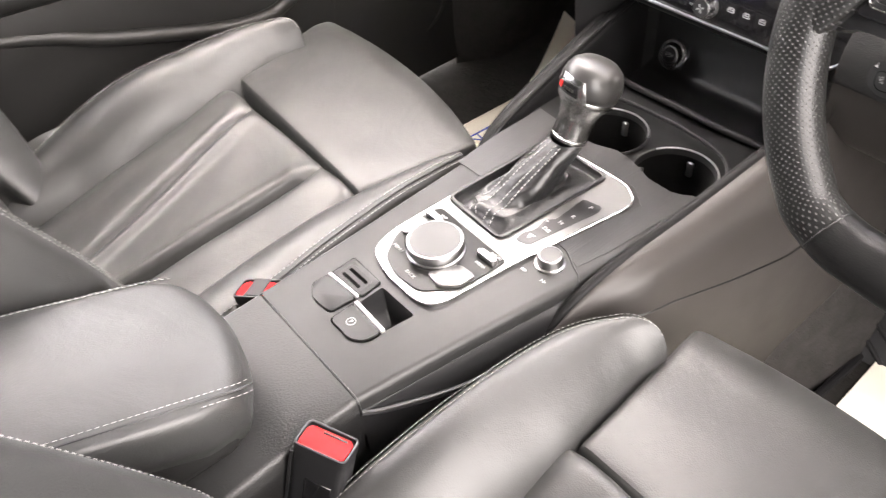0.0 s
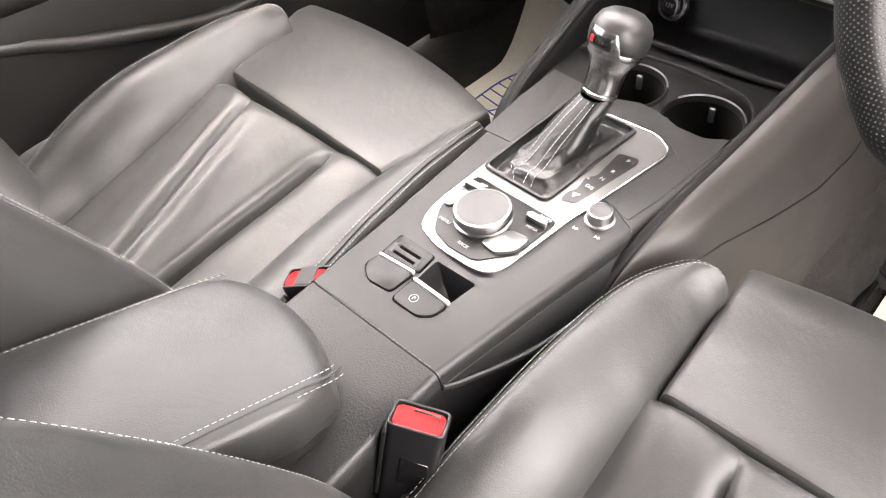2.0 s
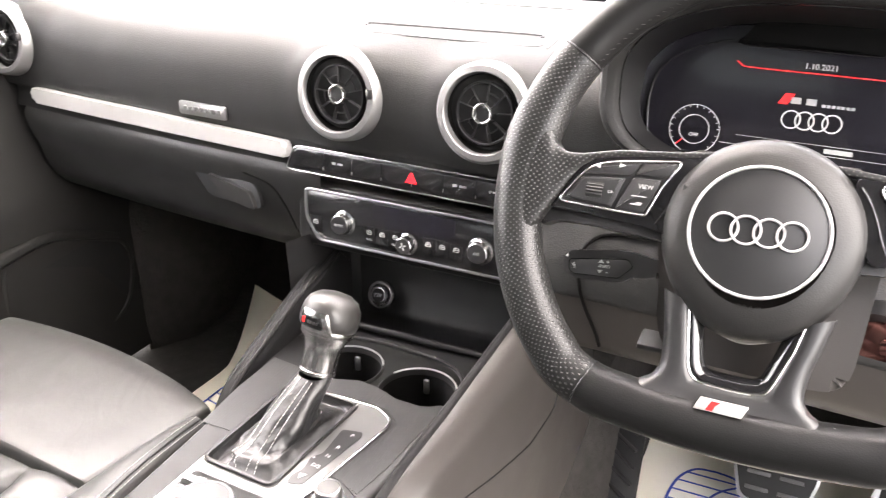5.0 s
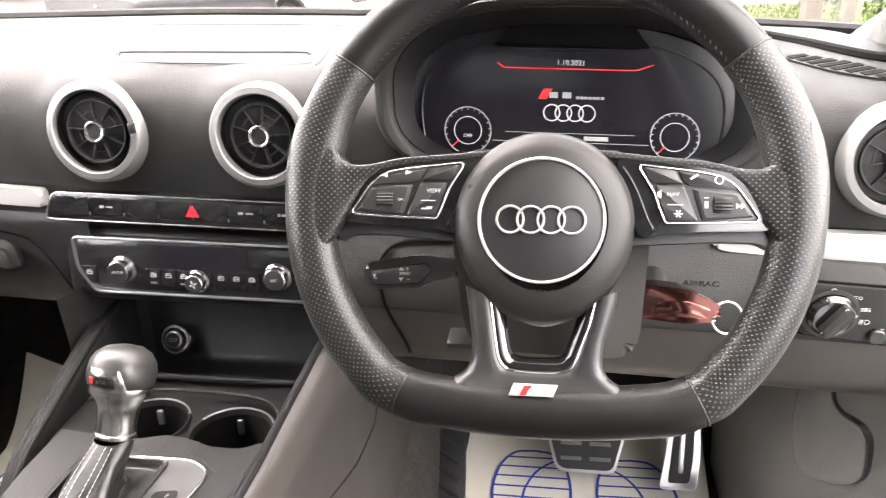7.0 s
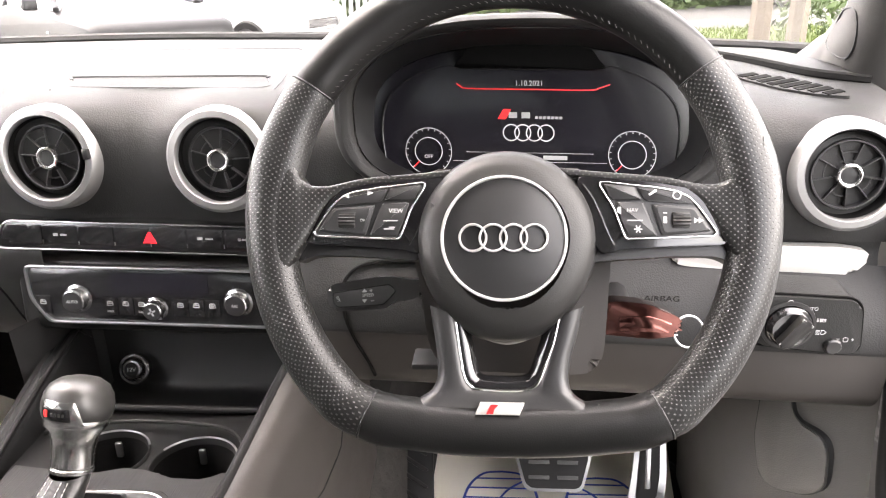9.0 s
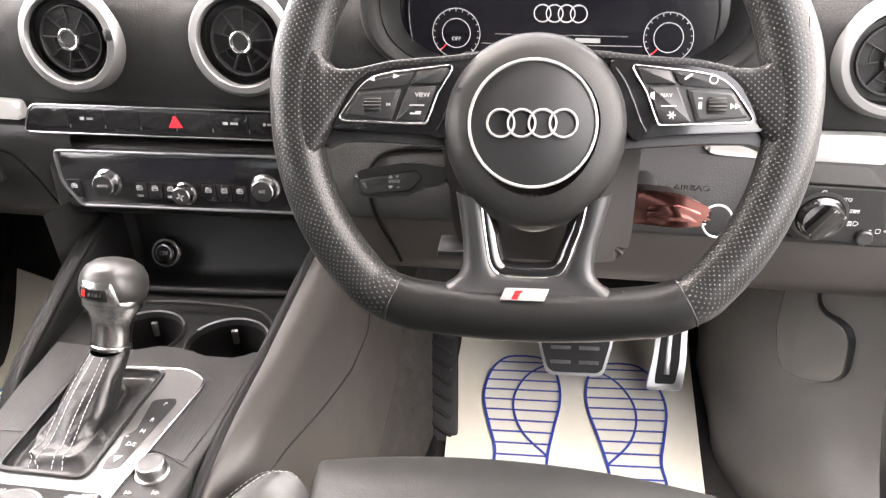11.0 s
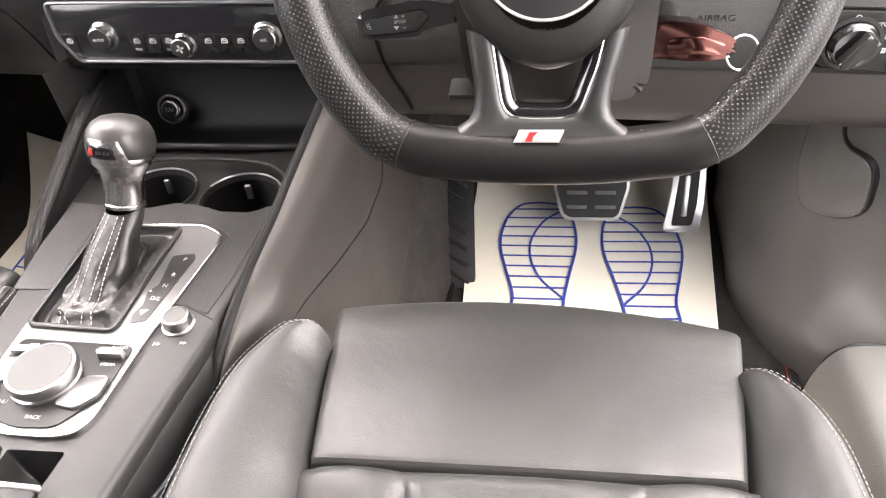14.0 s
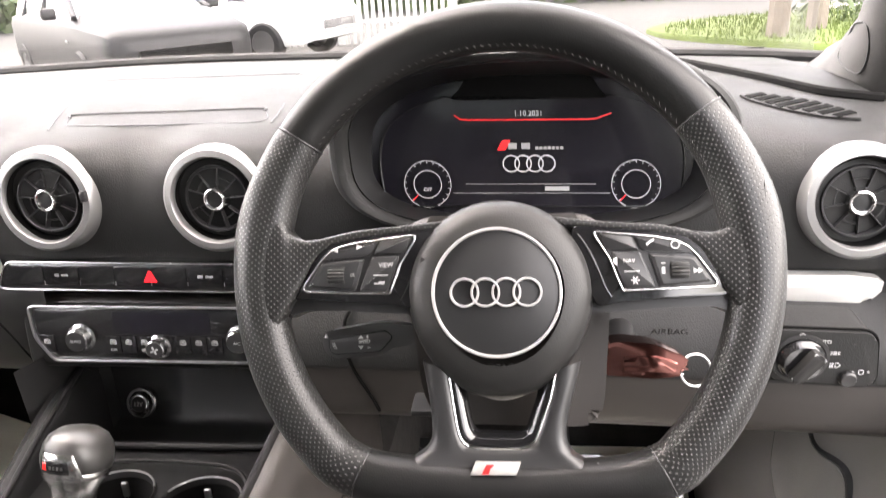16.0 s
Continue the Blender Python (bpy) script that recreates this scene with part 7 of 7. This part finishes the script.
# ---- seat belt buckles ----
def buckle(at, tilt, turn, label, gap):
    ob = thing("seat_belt_buckle", at, label, "belt buckle", "seat belt buckles")
    m = Matrix.Translation(at) @ Euler((radians(tilt[0]), radians(tilt[1]), radians(turn))).to_matrix().to_4x4()
    part("housing", prism(rounded([(-0.021, -0.013), (0.021, -0.013), (0.021, 0.013), (-0.021, 0.013)], 0.006), -0.085, 0.0, m, 0.003, 3), BLACK, ob)
    part("release_button", prism(rounded([(-0.0185, -0.0115), (0.0185, -0.0115), (0.0185, 0.0085), (-0.0185, 0.0085)], 0.004), -0.004, 0.0026, m, 0.0016, 3), RED, ob, "red release button")
    part("rim", frame_ring(rounded([(-0.0215, -0.0135), (0.0215, -0.0135), (0.0215, 0.0135), (-0.0215, 0.0135)], 0.006), 0.0022, -0.006, 0.0030, m), BLACK, ob, "raised black rim")
    part("slot", box((*gap[:2], 0.0026), (*gap[2:], 0.0014), 0.0005, 1, m), DARK, ob)
    part("label_patch", box((0.003, -0.0133, -0.042), (0.022, 0.001, 0.026), 0.0004, 1, m), PIANO, ob)
    part("sleeve", box((-0.0225, 0.0, -0.045), (0.004, 0.022, 0.07), 0.0015, 2, m), RUBBER, ob)
    part("stem", sweep([m @ Vector((0, 0, -0.08)), m @ Vector((0.0, 0.0, -0.20))], 0.012, 10, (1, 0, 0)), RUBBER, ob)


buckle((0.102, -0.330, 0.582), (-14, 10), 28, "black belt buckle with red button beside the seat", (0.004, 0.0060, 0.020, 0.0022))
buckle((-0.093, -0.284, 0.560), (-6, -10), 35, "black belt buckle with red button beside the armrest", (0.0, 0.0, 0.018, 0.0235))


# ---- paper mats and carpet mats ----
def paper_z(x, y):
    return 0.252 + 0.004 * math.sin(6 * x + 2) * math.cos(5 * y) + 0.10 * max(0, y - 0.52) ** 1.5 * 4


def mat_outline(f):
    """Left and right edge of the driver's paper along its length."""
    y = 0.02 + 0.62 * f
    return y, 0.262 + 0.004 * math.sin(9 * y), 0.597 + 0.10 * max(0, y - 0.05) ** 1.1


rows = []
for f in np.linspace(0, 1, 26):
    y, a, b = mat_outline(f)
    rows.append([(a + (b - a) * k / 18, y, paper_z(a + (b - a) * k / 18, y)) for k in range(19)])
mat_d = thing("paper_floor_mat", (0.44, 0.33, 0.25), "cream paper floor mat with blue printed shoe soles", "floor mat", "paper mats")
part("sheet", sheet(rows, 0.0012), PAPER, mat_d)


def sole(cx, y1, s, parent, zf, turn=0.0):
    """A printed shoe sole: outline, inner curve and cross bars."""
    half = [(0.0, 0.0), (0.030, 0.006), (0.050, 0.035), (0.0585, 0.08), (0.058, 0.12), (0.050, 0.17), (0.043, 0.22), (0.040, 0.26), (0.030, 0.295), (0.0, 0.305)]
    inner = [(0.0, 0.0), (-0.030, 0.006), (-0.050, 0.035), (-0.0585, 0.08), (-0.057, 0.12), (-0.045, 0.17), (-0.032, 0.22), (-0.032, 0.26), (-0.025, 0.295), (0.0, 0.305)]

    def place(u, v):
        c, n = math.cos(turn), math.sin(turn)
        x, y = cx + s * u * c - v * n, y1 - v * c - s * u * n
        return Vector((x, y, zf(x, y) + 0.0014))
    A, B = curve([(u, v, 0) for u, v in half], 6), curve([(u, v, 0) for u, v in inner], 6)
    marks = [ribbon([place(p.x, p.y) for p in A], 0.004), ribbon([place(p.x, p.y) for p in B], 0.004)]

    def edge(C, v):
        return min(C, key=lambda p: abs(p.y - v)).x
    for k in range(13):
        v = 0.018 + 0.0235 * k
        a, b = edge(B, v), edge(A, v)
        marks.append(ribbon([place(a + (b - a) * j / 8, v + 0.004 * j / 8 - 0.006 * (j / 8)) for j in range(9)], 0.0030))
    marks.append(ribbon([place(p.x, p.y) for p in curve([(0.046, 0.012, 0), (0.010, 0.045, 0), (-0.008, 0.085, 0), (-0.012, 0.120, 0), (-0.006, 0.155, 0), (0.010, 0.190, 0), (0.041, 0.226, 0)], 8)], 0.0034))
    return part("shoe_print", join(*marks), INK, parent, "blue printed shoe sole")


sole(0.373, 0.535, 1, mat_d, paper_z, 0.03)
sole(0.524, 0.525, -1, mat_d, paper_z, -0.04)


def ppaper_z(x, y):
    return 0.252 + 0.004 * math.sin(7 * x) + 0.05 * (max(0, y - 0.50) / 0.14) ** 1.5


mat_p = thing("paper_floor_mat", (-0.5, 0.5, 0.25), "cream paper floor mat with blue print in the passenger footwell", "floor mat", "paper mats")
rows = []
for f in np.linspace(0, 1, 20):
    a = -0.513 - 0.43 * max(0, 0.10 + 0.565 * f - 0.45)
    b = min(a + 0.43, -0.195)
    row = []
    for k in range(15):
        x, y = a + (b - a) * k / 14, 0.10 + (0.565 - 0.10 * k / 14) * f
        row.append((x, y, ppaper_z(x, y)))
    rows.append(row)
part("sheet", sheet(rows, 0.0012), PAPER, mat_p)
sole(-0.40, 0.50, -1, mat_p, ppaper_z, 0.15)

rug = thing("carpet_mat", (0.45, 0.3, 0.24), "dark carpet mat with red-stitched bound edge", "floor mat")
_co = rounded([(0.235, -0.02), (0.25, 0.58), (0.655, 0.60), (0.678, 0.36), (0.700, 0.19), (0.670, 0.05), (0.62, -0.02)], 0.05)
part("carpet_face", prism(_co, 0.236, 0.247, None, 0.003), CARPET, rug)
part("binding", sweep([(p[0], p[1], 0.246) for p in _co], 0.006, 8, closed=True), BLACK, rug, "black bound edge")
part("red_seam", sweep([(0.455 + (p[0] - 0.455) * 0.97, 0.29 + (p[1] - 0.29) * 0.97, 0.2472) for p in _co if p[0] > 0.64 and 0.13 < p[1] < 0.30], 0.0008, 6), RED_THREAD, rug, "red seam")

# ---- pedals ----
_mb = plane_frame((0.448, 0.447, 0.340), (1, 0, 0), (0, 0.42, 0.907))
brake = thing("brake_pedal", (0.448, 0.47, 0.33), "brushed steel brake pedal with black rubber pads", "pedal", "pedals")
BO = [(-0.054, 0.045), (0.054, 0.045), (0.056, 0.010), (0.044, -0.036), (0.036, -0.041), (-0.034, -0.041), (-0.044, -0.034), (-0.056, 0.010)]
part("plate", prism(rounded(BO, 0.008), -0.006, 0.003, _mb, 0.002), SATIN, brake)
part("rubber_pad", prism(rounded([(p[0] * 0.92, p[1] * 0.90 + 0.001) for p in BO], 0.006), 0.002, 0.0055, _mb, 0.001), RUBBER, brake, "black rubber pad")
for u in (-0.021, 0.021):
    for v in (-0.020, 0.002, 0.024):
        part("steel_bar", box((u, v, 0.0056), (0.030, 0.0055, 0.002), 0.0008, 2, _mb), DIALTOP, brake)
part("arm", sweep([_mb @ Vector((0, 0.02, -0.006)), (0.44, 0.52, 0.44), (0.43, 0.56, 0.62)], 0.010, 10, (1, 0, 0)), BLACK, brake)
_mx = plane_frame((0.583, 0.436, 0.330), (1, 0.0, 0.03), (0.06, 0.45, 0.89))
accel = thing("accelerator_pedal", (0.583, 0.47, 0.32), "slim steel accelerator pedal with rubber inlay", "pedal", "pedals")
AO = [(-0.017, 0.075), (0.023, 0.080), (0.027, 0.0), (0.024, -0.042), (-0.025, -0.042), (-0.027, -0.036), (-0.022, 0.0)]
part("plate", prism(rounded(AO, 0.006), -0.006, 0.003, _mx, 0.002), SATIN, accel)
part("rubber_pad", prism(rounded([(-0.011, 0.065), (0.016, 0.068), (0.017, 0.0), (0.013, -0.032), (-0.016, -0.032), (-0.014, 0.0)], 0.004), 0.002, 0.005, _mx, 0.001), RUBBER, accel, "black rubber inlay")
part("steel_bar", box((0.0, 0.012, 0.0055), (0.008, 0.060, 0.002), 0.001, 2, _mx), SATIN, accel)
rest = thing("foot_rest", (0.28, 0.6, 0.33), "black ribbed rubber foot rest beside the tunnel", "foot rest")
_mf = plane_frame((0.234, 0.415, 0.305), (1, 0.0, 0.0), (-0.06, 0.80, 0.60))
part("pad", box((0, 0, -0.004), (0.078, 0.24, 0.014), 0.004, 2, _mf), RUBBER, rest)
for i in range(9):
    part("rib", box((0, 0, 0.004), (0.070, 0.006, 0.004), 0.0015, 1, _mf @ Matrix.Translation((0, -0.100 + 0.025 * i, 0)) @ Matrix.Rotation(-0.55, 4, "Z")), BLACK, rest)


# ---- outside: parked cars, fence, verge, hedge ----
GZ = -0.20


def parked_car(at, turn, paint, label):
    """A plain hatchback: lofted body, glass band, wheels, lamps, mirror."""
    ob = thing("parked_car", at, label, "car", "parked cars")
    m = Matrix.Translation(at) @ Matrix.Rotation(turn, 4, "Z")
    secs = []
    for y, w, zb, zs, zt, wt in ((-2.17, 0.52, 0.46, 0.58, 0.60, 0.48), (-2.1, 0.70, 0.42, 0.68, 0.71, 0.62), (-2.0, 0.82, 0.30, 0.78, 0.82, 0.72), (-1.2, 0.89, 0.25, 0.86, 0.98, 0.70), (0.0, 0.90, 0.25, 0.92, 1.02, 0.72), (1.4, 0.90, 0.25, 0.95, 1.02, 0.72), (2.0, 0.86, 0.30, 0.95, 1.0, 0.70), (2.15, 0.74, 0.45, 0.88, 0.92, 0.62)):
        secs.append([m @ Vector(p) for p in ((-w * 0.94, y, zb), (-w, y, zb + 0.16), (-w, y, zs - 0.1), (-w * 0.97, y, zs), (-wt, y, zt), (wt, y, zt), (w * 0.97, y, zs), (w, y, zs - 0.1), (w, y, zb + 0.16), (w * 0.94, y, zb))])
    cols = [curve([s[j] for s in secs], 4) for j in range(10)]
    part("body", loft([[c[i] for c in cols] for i in range(len(cols[0]))]), paint, ob)
    cab = []
    for z, y0, y1, w in ((0.95, -1.05, 1.95, 0.80), (1.15, -0.65, 1.85, 0.74), (1.35, -0.25, 1.6, 0.66), (1.44, 0.1, 1.3, 0.58)):
        cab.append([m @ Vector((sx * w, y0 if sy < 0 else y1, z)) for sx, sy in ((-1, -1), (1, -1), (1, 1), (-1, 1))])
    part("cabin_glass", loft(cab), CARGLASS, ob, "dark tinted glass")
    part("roof", loft([[m @ Vector((sx * w, y, z)) for sx, y in ((-1, y0), (1, y0), (1, y1), (-1, y1))] for z, y0, y1, w in ((1.43, -0.05, 1.4, 0.62), (1.48, 0.1, 1.25, 0.52))]), paint, ob)
    for sx in (-1, 1):
        for a, b in (((-1.05, 0.96, 0.80), (-0.02, 1.43, 0.60)), ((0.35, 0.96, 0.81), (0.40, 1.43, 0.61)), ((1.4, 0.96, 0.80), (1.35, 1.43, 0.60))):
            part("pillar", sweep([m @ Vector((sx * a[2], a[0], a[1])), m @ Vector((sx * b[2], b[0], b[1]))], 0.035, 8, (1, 0, 0)), paint, ob)
        part("mirror", move(box((0, 0, 0), (0.16, 0.10, 0.13), 0.03, 3), m @ Matrix.Translation((sx * 0.98, -0.72, 1.02))), paint, ob)
        part("headlamp", move(box((0, 0, 0), (0.34, 0.20, 0.13), 0.04, 3), m @ Matrix.Translation((sx * 0.60, -1.98, 0.70))), CHROME, ob, "clear headlamp")
        part("indicator", move(box((0, 0, 0), (0.02, 0.05, 0.03), 0.008, 2), m @ Matrix.Translation((sx * 0.905, -0.95, 0.72))), WHITE, ob)
        for y in (-1.30, 1.32):
            w = part("tyre", lathe([(0.20, -0.1), (0.29, -0.1), (0.315, -0.07), (0.315, 0.07), (0.29, 0.1), (0.20, 0.1)], m @ Matrix.Translation((sx * 0.82, y, 0.315)) @ Matrix.Rotation(math.pi / 2, 4, "Y"), 28), RUBBER, ob)
            part("rim", lathe([(0.21, -0.07), (0.20, 0.09 * sx), (0.05, 0.06 * sx), (0, 0.06 * sx)], m @ Matrix.Translation((sx * 0.82, y, 0.315)) @ Matrix.Rotation(math.pi / 2, 4, "Y"), 28), SILVER, w)
    part("grille", move(box((0, 0, 0), (0.75, 0.08, 0.16), 0.03, 2), m @ Matrix.Translation((0, -2.06, 0.56))), BLACK, ob)
    part("plate_bar", move(box((0, 0, 0), (0.50, 0.02, 0.11), 0.005, 1), m @ Matrix.Translation((0, -2.115, 0.50))), WHITE, ob, "plain white plate")
    return ob


parked_car((-4.75, 9.2, GZ), radians(45), CARPAINT, "dark grey hatchback parked nose inward")
parked_car((-4.55, 12.4, GZ), radians(74), CARWHITE, "white hatchback parked beyond the dark one")

fence = thing("fence", (-3.0, 14.0, GZ), "pale upright-boarded fence behind the parked cars", "fence")
for i in range(34):
    part("board", box((-5.2 + 0.13 * i, 14.0 + 0.02 * (i % 2), GZ + 1.1), (0.075, 0.03, 2.2), 0.008, 1), FENCE, fence)
for z in (0.4, 1.7):
    part("rail", box((-3.0, 14.06, GZ + z), (4.5, 0.06, 0.09), 0.01, 1), FENCE, fence)
for x in (-2.95, -0.85):
    part("post", box((x, 13.95, GZ + 1.2), (0.16, 0.16, 2.4), 0.015, 1), FENCE, fence)

verge = []
for i in range(22):
    a = 2 * math.pi * i / 22
    r = 3.6 + 0.35 * math.sin(3 * a)
    verge.append((6.4 + r * 1.05 * math.cos(a), 12.2 + r * 0.9 * math.sin(a)))
solid("grass_verge", prism(verge, GZ, GZ + 0.09, None, 0.04), GRASS, "sunlit grass verge with a rounded edge", "grass", "structure")
random.seed(4)
vv, ff = [], []
for i in range(5200):
    a, r = random.uniform(0, 6.283), 3.55 * math.sqrt(random.random())
    x, y = 6.4 + r * 1.05 * math.cos(a), 12.2 + r * 0.9 * math.sin(a)
    h, t = random.uniform(0.05, 0.13), random.uniform(0, 6.283)
    n = len(vv)
    vv += [(x - 0.012 * math.cos(t), y - 0.012 * math.sin(t), GZ + 0.08), (x + 0.012 * math.cos(t), y + 0.012 * math.sin(t), GZ + 0.08), (x + random.uniform(-0.05, 0.05), y + random.uniform(-0.05, 0.05), GZ + 0.08 + h)]
    ff.append((n, n + 1, n + 2))
me = bpy.data.meshes.new("grass_blades")
me.from_pydata(vv, [], ff)
me.materials.append(GRASS)
tagged(new("grass_blades", me), "short grass blades on the verge", "grass", kind="stuff")


def leafy(name, label, category, centres, count, size, trunk=None, leaf=0.07, seed=1):
    """A plant: trunk and limbs with a ragged crown of many small leaves."""
    rng = random.Random(seed)
    ob = thing(name, (centres[0][0], centres[0][1], GZ), label, category)
    if trunk:
        for path, r in trunk:
            part("trunk" if r[0] > 0.08 else "limb", sweep(path, r, 8, (1, 0, 0)), BARK, ob)
    v, f = [], []
    for cx, cy, cz, rx, ry, rz in centres:
        for i in range(count):
            d = Vector((rng.gauss(0, 1), rng.gauss(0, 1), rng.gauss(0, 1))).normalized() * (rng.random() ** 0.4)
            c = Vector((cx + d.x * rx, cy + d.y * ry, max(GZ + 0.05, cz + d.z * rz)))
            u = Vector((rng.gauss(0, 1), rng.gauss(0, 1), rng.gauss(0, 1))).normalized()
            w = u.orthogonal().normalized() * leaf * rng.uniform(0.5, 1.1)
            u = u * leaf * rng.uniform(0.8, 1.5)
            n = len(v)
            v += [c - u, c + w * 0.5, c + u, c - w * 0.5]
            f.append((n, n + 1, n + 2, n + 3))
    mesh = bpy.data.meshes.new("crown")
    at = Vector(ob.location)
    mesh.from_pydata([p - at for p in v], [], f)
    mesh.materials.append(LEAF)
    cr = new("crown", mesh)
    cr.parent = ob
    return ob


leafy("hedge", "leafy green hedge beside the verge", "hedge", [(5.4 + 0.9 * i, 12.8 + 0.5 * math.sin(i), 0.9, 0.85, 0.8, 1.3) for i in range(6)], 700, 1, leaf=0.10, seed=3)
leafy("hedge", "far green hedge beyond the road", "hedge", [(-2 + 1.8 * i, 30 + 0.6 * math.sin(i * 2), 1.2, 1.5, 1.2, 2.0) for i in range(14)], 360, 1, leaf=0.22, seed=5)
for i, (x, y) in enumerate(((3.95, 10.9), (4.75, 11.7), (9.5, 15.5))):
    leafy("tree", "broad-leaved tree with a pale straight trunk", "tree", [(x, y, 3.6, 1.7, 1.6, 1.2), (x + 0.9, y + 0.3, 3.0, 1.2, 1.2, 0.9), (x - 0.9, y, 3.1, 1.1, 1.1, 0.9)], 520, 1, [([(x, y, GZ), (x + 0.03, y, 1.2), (x - 0.02, y, 2.4), (x, y, 3.6)], [0.16, 0.13, 0.11, 0.06]), ([(x, y, 2.0), (x + 0.5, y + 0.2, 2.7), (x + 0.9, y + 0.3, 3.2)], [0.06, 0.045, 0.02]), ([(x, y, 2.1), (x - 0.5, y, 2.8), (x - 0.9, y, 3.3)], [0.06, 0.04, 0.02])], 0.13, 10 + i)


# the tall hedge that closes the view behind the lawn
rng = random.Random(9)
hv, hf = [], []
for i in range(15000):
    x = rng.uniform(-26, 30)
    top = 5.2 + 0.9 * math.sin(x * 0.7) + 0.6 * math.sin(x * 1.9 + 1)
    z = GZ + top * rng.random()
    c = Vector((x, 25 + rng.uniform(-1.2, 1.2) + 0.8 * math.sin(x * 1.1) + 0.5 * math.sin(z * 2.3 + x), z))
    u = Vector((rng.gauss(0, 1), rng.gauss(0, 1), rng.gauss(0, 1))).normalized() * rng.uniform(0.12, 0.26)
    w = u.orthogonal().normalized() * rng.uniform(0.08, 0.16)
    n = len(hv)
    hv += [c - u, c + w, c + u, c - w]
    hf.append((n, n + 1, n + 2, n + 3))
me = bpy.data.meshes.new("far_hedge")
me.from_pydata(hv, [], hf)
me.materials.append(LEAF)
tagged(new("far_hedge", me), "tall leafy green hedge beyond the lawn", "hedge", kind="stuff")
rows = []
for z in np.linspace(GZ, 4.6, 10):
    rows.append([(x, 26.4 + 0.7 * math.sin(x * 0.9) + 0.4 * math.sin(x * 2.3 + z * 2), z + 0.5 * math.sin(x * 0.7)) for x in np.linspace(-28, 32, 80)])
solid("hedge_core", sheet(rows, 0.5), LEAF, "dense dark inside of the tall hedge", "hedge", "structure")
